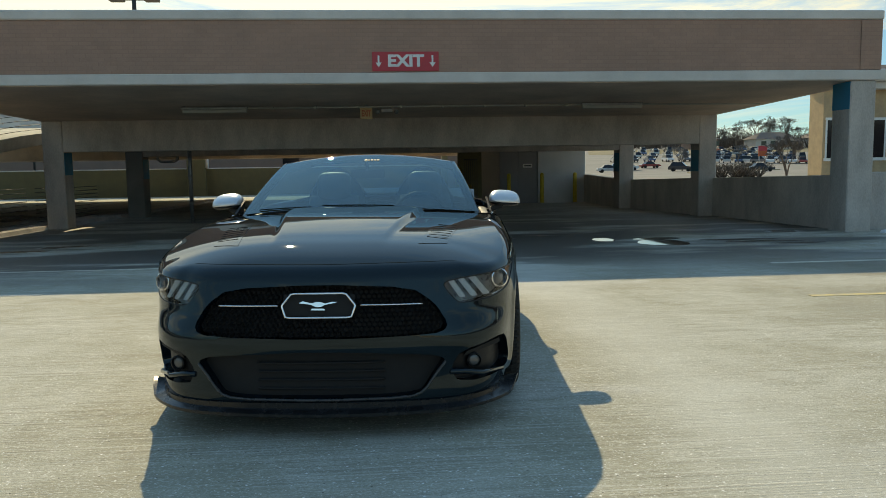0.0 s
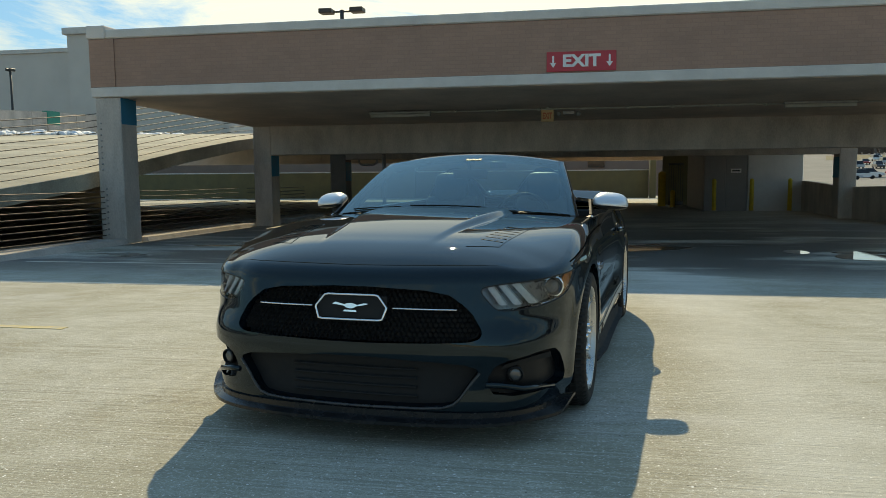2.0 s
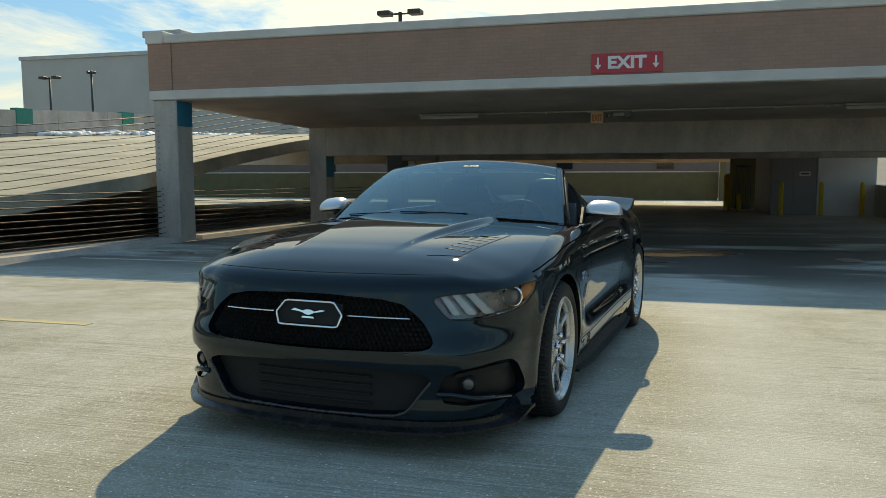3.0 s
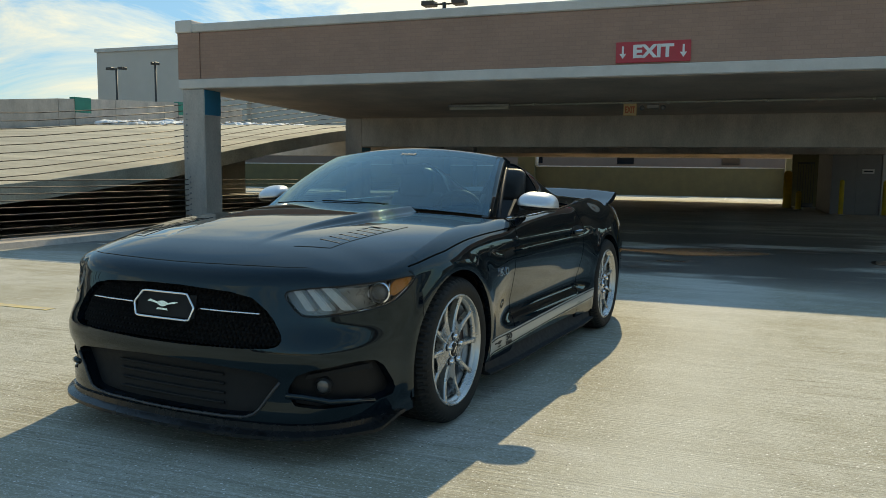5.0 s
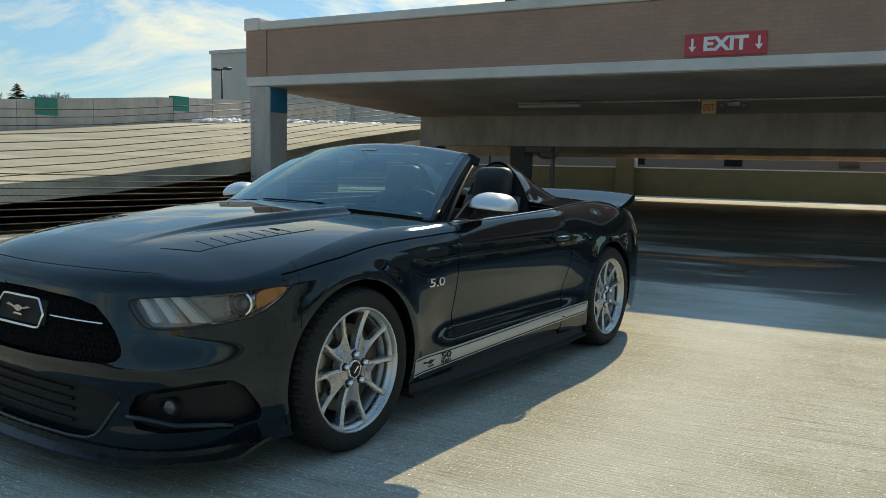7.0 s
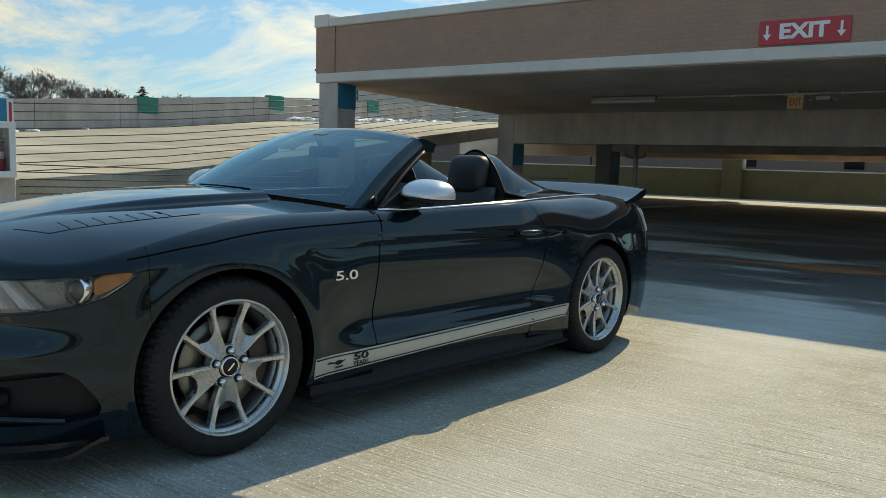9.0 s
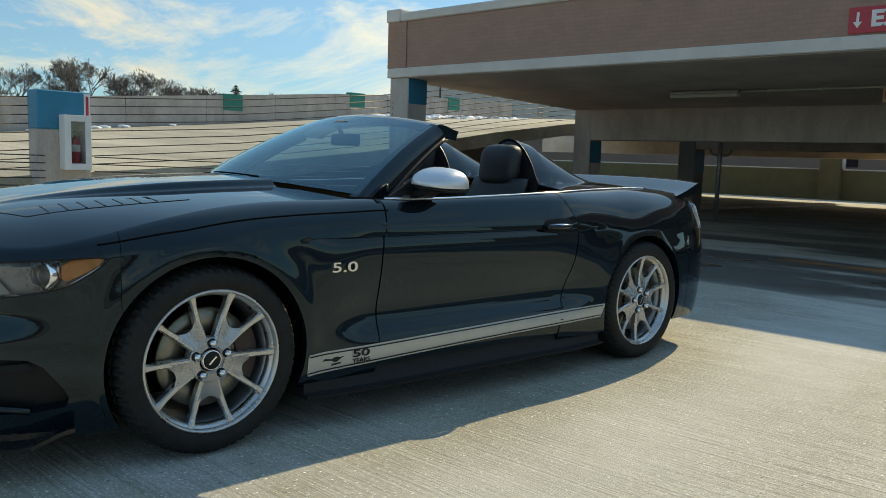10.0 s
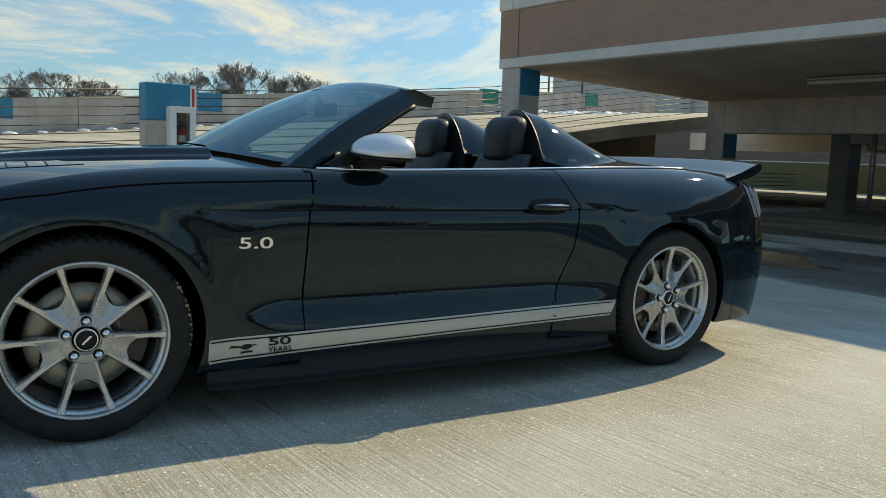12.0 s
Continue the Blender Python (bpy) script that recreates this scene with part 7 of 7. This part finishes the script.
def bare_tree(seed, height, spread=0.5, levels=7):
    """Trunk with limbs, and a crown of fine twigs; height is that of the topmost twig."""
    rg_ = random.Random(seed)
    trunk, crown = bmesh.new(), bmesh.new()

    def grow(p, d, length, r, lev):
        q = p + d * length
        big = lev >= levels - 2
        rod(trunk if big else crown, p, q, max(r, 0.013), max(r * 0.72, 0.010), n=6 if big else 3, caps=False)
        if lev == 0:
            return
        for _ in range(3 if lev == levels else rg_.choice((2, 2, 3, 3))):
            ax = Vector((rg_.gauss(0, 1), rg_.gauss(0, 1), rg_.gauss(0.2, 0.6))).normalized()
            nd = (d + ax * spread * rg_.uniform(0.7, 1.35)).normalized()
            nd.z += 0.05
            grow(p + d * length * rg_.uniform(0.65, 1.0), nd.normalized(), length * rg_.uniform(0.66, 0.84), r * rg_.uniform(0.55, 0.68), lev - 1)
    grow(Vector((0, 0, 0)), Vector((rg_.gauss(0, 0.04), rg_.gauss(0, 0.04), 1)).normalized(), height * 0.22, height * 0.020, levels)
    k = height / max(v.co.z for v in crown.verts)
    for b_ in (trunk, crown):
        bmesh.ops.scale(b_, vec=(k, k, k), verts=b_.verts)
    t = thing("bare_tree", "leafless grey-brown tree with a wide twiggy crown", "tree", group="bare trees")
    part("trunk", trunk, BARK, t)
    tagged(part("crown", crown, TWIG, t, "fine bare twigs", soft=False))
    return t


TREES = [bare_tree(3, 10.0, 0.60, 8), bare_tree(8, 10.0, 0.66, 8), bare_tree(21, 10.0, 0.56, 8)]
spots = [(-85, 41.0, 0, 1.07), (-86, 37.2, 1, 0.96), (-85, 33.9, 2, 0.93), (-84, 47.4, 0, 1.0), (-86, 50.0, 1, 1.05), (-85, 53.3, 2, 0.93), (-86, 22.0, 2, 0.85),
         (-85, 17.8, 1, 0.78), (-85, 25.2, 0, 0.76), (-87, 13.0, 1, 0.78), (-85, 8.5, 0, 0.8), (-88, 57.6, 0, 0.93), (-92, 69.5, 2, 0.98), (-96, 76.0, 1, 0.98), (-94, 44.0, 1, 0.94), (-95, 29.5, 2, 0.72)]
for i, (x, y, k, s) in enumerate(spots):
    m = pose(x, y, -0.2, 0, 0, 47 * i) @ Matrix.Diagonal((s * 1.1, s * 1.1, s, 1))
    if i < 3:
        k = i
        TREES[k].matrix_world = m
    else:
        c = copy_thing(TREES[k], pose(x, y, -0.2, 0, 0, 47 * i))
        c.scale = (s * 1.1, s * 1.1, s)
# the wooded rise to the north-east
rt = random.Random(77)
for i in range(16):
    az, r = math.radians(17.5 + 0.92 * i + rt.uniform(-0.3, 0.3)), rt.uniform(300, 370)
    x, y = r * math.sin(az), r * math.cos(az)
    c = copy_thing(TREES[i % 3], pose(x, y, ground_z(x, y) - 0.2, 0, 0, 61 * i))
    s = rt.uniform(0.85, 1.35)
    c.scale = (s * 1.1, s * 1.1, s)
BUSH = bare_tree(31, 4.4, 0.40, 8)
BUSH.matrix_world = pose(31.4, 59.5, -1.25)
for x, y, s, h in ((61.5, 158, 0.6, 0.52), (88, 190, 0.6, 0.5)):
    c = copy_thing(TREES[2], pose(x, y, ground_z(x, y) - 0.1, 0, 0, 20 + 9 * x))
    c.scale = (s, s, h)
bm = bmesh.new()
for k in range(1500):
    az, r = math.radians(rt.uniform(15, 35)), rt.uniform(330, 400)
    x, y = r * math.sin(az), r * math.cos(az)
    root = Vector((x, y, ground_z(x, y) - 0.3))
    h = rt.uniform(2.5, 7)
    for _ in range(4):
        tip = root + Vector((rt.gauss(0, 1.3), rt.gauss(0, 1.3), h * rt.uniform(0.6, 1.1)))
        rod(bm, root + (tip - root) * 0.15, tip, 0.16, 0.05, n=3, caps=False)
tagged(part("far_thicket", bm, SHRUB, soft=False), "grey-brown leafless thicket on the far rise", "wood", kind="stuff")

# unseen tree belt, added to put a dark horizon into the car's paint
bm = bmesh.new()
for k in range(2600):
    if k % 2:
        x, y = rt.uniform(75, 105), rt.uniform(-90, 40)
    else:
        x, y = rt.uniform(-70, 90), rt.uniform(-115, -85)
    root = Vector((x, y, -1.3))
    h = rt.uniform(5, 10)
    for _ in range(4):
        tip = root + Vector((rt.gauss(0, 1.5), rt.gauss(0, 1.5), h * rt.uniform(0.6, 1.1)))
        rod(bm, root, tip, 0.30, 0.08, n=3, caps=False)
tagged(part("far_thicket", bm, SHRUB, soft=False), "unseen belt of leafless trees added to darken the horizon in reflections", "wood", kind="stuff")
bb = thing("brick_building", "plain tan building with dark windows beyond the deck", "building")
bm = bmesh.new()
box(bm, -6, 34, -78, -62, -1.2, 5.6)
part("wall", bm, TAN, bb, soft=False)
for k in range(6):
    bm = bmesh.new()
    box(bm, -3 + 6.2 * k, -0.6 + 6.2 * k, -61.99, -61.9, 1.2, 3.2)
    part("window", bm, PANE, bb, "dark window", soft=False)

fir = thing("fir_tree", "dark green conical fir tree", "tree")
bm = bmesh.new()
rod(bm, (0, 0, 0), (0, 0, 10.6), 0.16, 0.02, n=6)
part("trunk", bm, BARK, fir)
bm = bmesh.new()
rg_ = random.Random(5)
for k in range(800):
    z = 1.0 + 9.5 * rg_.random() ** 0.8
    r = (10.8 - z) * 0.42 * rg_.uniform(0.6, 1.1)
    a = rg_.uniform(0, math.tau)
    tip = Vector((r * math.cos(a), r * math.sin(a), z - 0.25 * r))
    s = Vector((-math.sin(a), math.cos(a), 0)) * (0.10 + 0.12 * r)
    root = Vector((0, 0, z))
    v = [bm.verts.new(p_) for p_ in (root, root.lerp(tip, 0.6) + s, tip, root.lerp(tip, 0.6) - s)]
    bm.faces.new(v)
part("crown", bm, NEEDLE, fir, "drooping dark needled boughs", soft=False)
fir.matrix_world = pose(-85, 60.8, -0.5) @ Matrix.Diagonal((1.9, 1.9, 0.92, 1))

# tan office building to the east
off = thing("office_building", "tan brick office building with white-framed dark windows", "building")
bm = bmesh.new()
box(bm, 25.7, 28.3, 44.7, 46.2, -1.2, 5.1)
part("wall", bm, TAN, off, soft=False)
bm = bmesh.new()
box(bm, 28.3, 48, 45.2, 46.2, -1.2, 5.1)
part("wall", bm, TAN, off, soft=False)
bm = bmesh.new()
box(bm, 25.5, 48, 44.4, 46.4, 5.1, 5.5, 0.05)
box(bm, 25.3, 48, 44.1, 46.6, 5.5, 6.2, 0.08)
part("cornice", bm, PALE, off, "pale stepped cornice")
bm = bmesh.new()
hexa(bm, [(25.4, 44.2, 6.2), (48, 44.2, 6.2), (48, 46.5, 6.2), (25.4, 46.5, 6.2)], [(25.9, 44.9, 6.5), (48, 44.9, 6.5), (48, 46, 6.5), (25.9, 46, 6.5)])
part("roof", bm, ROOFING, off, "low brown roof", soft=False)


def office_window(x0, x1, y, grid):
    bm_ = bmesh.new()
    for b in ((x0 - 0.12, x1 + 0.12, y - 0.06, y + 0.02, 3.35, 3.5), (x0 - 0.16, x1 + 0.16, y - 0.12, y + 0.02, 1.0, 1.18), (x0 - 0.1, x0, y - 0.05, y + 0.02, 1.18, 3.35), (x1, x1 + 0.1, y - 0.05, y + 0.02, 1.18, 3.35)):
        box(bm_, *b)
    w = part("window", bm_, WHITE, off, "white window surround", soft=False)
    bm_ = bmesh.new()
    box(bm_, x0, x1, y - 0.02, y - 0.005, 1.18, 3.35)
    part("pane", bm_, PANE, w, "dark glass", soft=False)
    if grid:
        bm_ = bmesh.new()
        xm = (x0 + x1) / 2
        box(bm_, xm - 0.03, xm + 0.03, y - 0.05, y - 0.015, 1.18, 3.35)
        for z in (1.9, 2.62):
            box(bm_, x0, x1, y - 0.05, y - 0.015, z - 0.03, z + 0.03)
        part("mullions", bm_, WHITE, w, "white glazing bars", soft=False)


office_window(25.95, 26.75, 44.7, False)
office_window(28.75, 29.75, 45.2, False)
office_window(30.9, 32.6, 45.2, True)
office_window(34.2, 35.9, 45.2, True)

# houses on the rise
for i, (x, y, w, d) in enumerate(((141, 290, 16, 10), (118, 296, 11, 9), (168, 300, 14, 10))):
    h = thing("house", "low brown-roofed house on the rise, seen far off", "house", group="far houses")
    z = ground_z(x + w / 2, y) + 1.0
    bm = bmesh.new()
    box(bm, x, x + w, y, y + d, z - 4, z + 3)
    part("wall", bm, BROWNWALL if i % 2 else BEIGE, h, soft=False)
    bm = bmesh.new()
    hexa(bm, [(x - 0.6, y - 0.6, z + 3), (x + w + 0.6, y - 0.6, z + 3), (x + w + 0.6, y + d + 0.6, z + 3), (x - 0.6, y + d + 0.6, z + 3)],
         [(x + 4, y + d / 2 - 0.3, z + 5.6), (x + w - 4, y + d / 2 - 0.3, z + 5.6), (x + w - 4, y + d / 2 + 0.3, z + 5.6), (x + 4, y + d / 2 + 0.3, z + 5.6)])
    part("roof", bm, ROOFING, h, "brown roof", soft=False)
    for k in range(4):
        bm = bmesh.new()
        box(bm, x + 2 + k * w / 4.4, x + 4 + k * w / 4.4, y - 0.05, y - 0.01, z + 0.6, z + 2.2)
        part("window", bm, PANE, h, "dark window", soft=False)

bm = bmesh.new()
hexa(bm, [(70, 262, ground_z(70, 262) - 0.3), (215, 262, ground_z(215, 262) - 0.3), (230, 300, ground_z(230, 300) - 0.3), (80, 300, ground_z(80, 300) - 0.3)],
     [(70, 262, ground_z(70, 262) + 0.05), (215, 262, ground_z(215, 262) + 0.05), (230, 300, ground_z(230, 300) + 0.25), (80, 300, ground_z(80, 300) + 0.25)])
tagged(part("grass_bank", bm, GRASS, soft=False), "brown winter grass bank below the houses", "lawn", kind="structure")
# shrubs and planted islands in the lot
for i, (x, y, w) in enumerate(((52, 128, 9), (70, 150, 8), (36, 84, 7), (96, 215, 10))):
    bm = bmesh.new()
    hexa(bm, [(x, y, -1.25), (x + w, y, -1.25), (x + w, y + 4, -1.25), (x, y + 4, -1.25)], [(x + 0.2, y + 0.2, -1.05), (x + w - 0.2, y + 0.2, -1.05), (x + w - 0.2, y + 3.8, -1.05), (x + 0.2, y + 3.8, -1.05)])
    tagged(part("grass_island", bm, GRASS, soft=False), "brown winter grass island in the parking lot", "lawn", kind="structure")
    bm = bmesh.new()
    for k in range(26):
        c = Vector((x + 0.8 + rg_.random() * (w - 1.6), y + 0.8 + rg_.random() * 2.4, -0.9))
        for _ in range(14):
            d = Vector((rg_.gauss(0, 0.6), rg_.gauss(0, 0.6), rg_.uniform(0.5, 1.3)))
            rod(bm, c, c + d, 0.06, 0.02, n=3, caps=False)
    tagged(part("shrubs", bm, SHRUB, soft=False), "low bare brown shrubs", "shrub", kind="stuff")

# parked vehicles
BODY = [mat("far_car_" + n_, c_, 0.25, vary=0.0, bump=0.0, coat=0.6) for n_, c_ in
        (("white", (0.7, 0.7, 0.7)), ("silver", (0.42, 0.43, 0.44)), ("dark", (0.03, 0.03, 0.035)), ("blue", (0.05, 0.09, 0.18)), ("red", (0.28, 0.03, 0.03)), ("grey", (0.16, 0.16, 0.17)))]
WORDS = ("white", "silver", "black", "dark blue", "red", "grey")


def parked_car(i, x, y, z, yaw, colour, tall):
    c = thing("parked_car", f"{WORDS[colour]} {'tall estate' if tall else 'saloon'} car parked in the far lot", "car", pose(x, y, z, 0, 0, yaw), "cars in the far lot")
    bm_ = bmesh.new()
    h = 0.95 if tall else 0.8
    prof_ = [(-2.25, 0.35), (-2.3, 0.6), (-2.2, h - 0.08), (-1.1, h + 0.08), (1.9 if tall else 1.5, h + 0.1), (2.25, h - 0.02), (2.3, 0.55), (2.25, 0.35)]
    a = [bm_.verts.new((-0.9, p_, q)) for p_, q in prof_]
    b = [bm_.verts.new((0.9, p_, q)) for p_, q in prof_]
    for k in range(len(prof_)):
        j = (k + 1) % len(prof_)
        bm_.faces.new((a[k], b[k], b[j], a[j]))
    bm_.faces.new(a[::-1])
    bm_.faces.new(b)
    bmesh.ops.recalc_face_normals(bm_, faces=bm_.faces)
    part("body", bm_, BODY[colour], c)
    bm_ = bmesh.new()
    t = 1.75 if tall else 1.45
    e = 2.1 if tall else 1.4
    hexa(bm_, [(-0.82, -1.05, h + 0.05), (0.82, -1.05, h + 0.05), (0.82, e, h + 0.05), (-0.82, e, h + 0.05)], [(-0.62, -0.3, t), (0.62, -0.3, t), (0.62, e - 0.5, t), (-0.62, e - 0.5, t)])
    part("cabin", bm_, PANE, c, "dark glazed cabin", soft=False)
    bm_ = bmesh.new()
    box(bm_, -0.62, 0.62, -0.3, e - 0.5, t, t + 0.05, 0.02)
    part("roof", bm_, BODY[colour], c)
    for sx in (-0.82, 0.82):
        for yy in (-1.4, 1.4):
            bm_ = bmesh.new()
            rod(bm_, (sx - 0.1, yy, 0.32), (sx + 0.1, yy, 0.32), 0.32, n=12)
            part("wheel", bm_, RUBBER, c)


rg_ = random.Random(11)
fleet = [(58.5, 151, 62, 2, True), (67, 136, 88, 2, False), (49, 158, 80, 0, True), (44, 150, 84, 1, False), (53.5, 168, 70, 0, True), (61, 176, 95, 4, False)]
for k in range(44):
    row = k // 11
    fleet.append((62 + 4.6 * (k % 11) + row * 9 + rg_.uniform(-0.4, 0.4), 205 + 24 * row + rg_.uniform(-1, 1), rg_.choice((0, 180)) + rg_.uniform(-4, 4), rg_.choice((0, 0, 1, 1, 2, 5, 3, 4)), rg_.random() < 0.5))
for k in range(34):
    az, r = math.radians(22.2 + 0.66 * (k % 12) + rg_.uniform(-0.1, 0.1)), 212 + 26 * (k // 12)
    fleet.append((r * math.sin(az), r * math.cos(az), rg_.choice((0, 180, 90)) - 25 + rg_.uniform(-4, 4), rg_.choice((0, 0, 1, 1, 2, 5, 3, 4)), rg_.random() < 0.5))
for i, (x, y, yaw, colour, tall) in enumerate(fleet):
    parked_car(i, x, y, ground_z(x, y), yaw, colour, tall)

# a sign by the road
ss = thing("road_sign", "orange and red roadside sign board on posts", "sign")
bm = bmesh.new()
box(bm, 78.4, 80.2, 160, 160.2, 1.5, 2.6)
part("board", bm, ORANGE, ss, soft=False)
bm = bmesh.new()
box(bm, 78.4, 80.2, 160, 160.2, 2.62, 3.6)
part("board", bm, RED, ss, soft=False)
for x in (78.6, 80.0):
    bm = bmesh.new()
    rod(bm, (x, 160.1, -1.25), (x, 160.1, 1.5), 0.08, n=6)
    part("leg", bm, STEEL, ss)
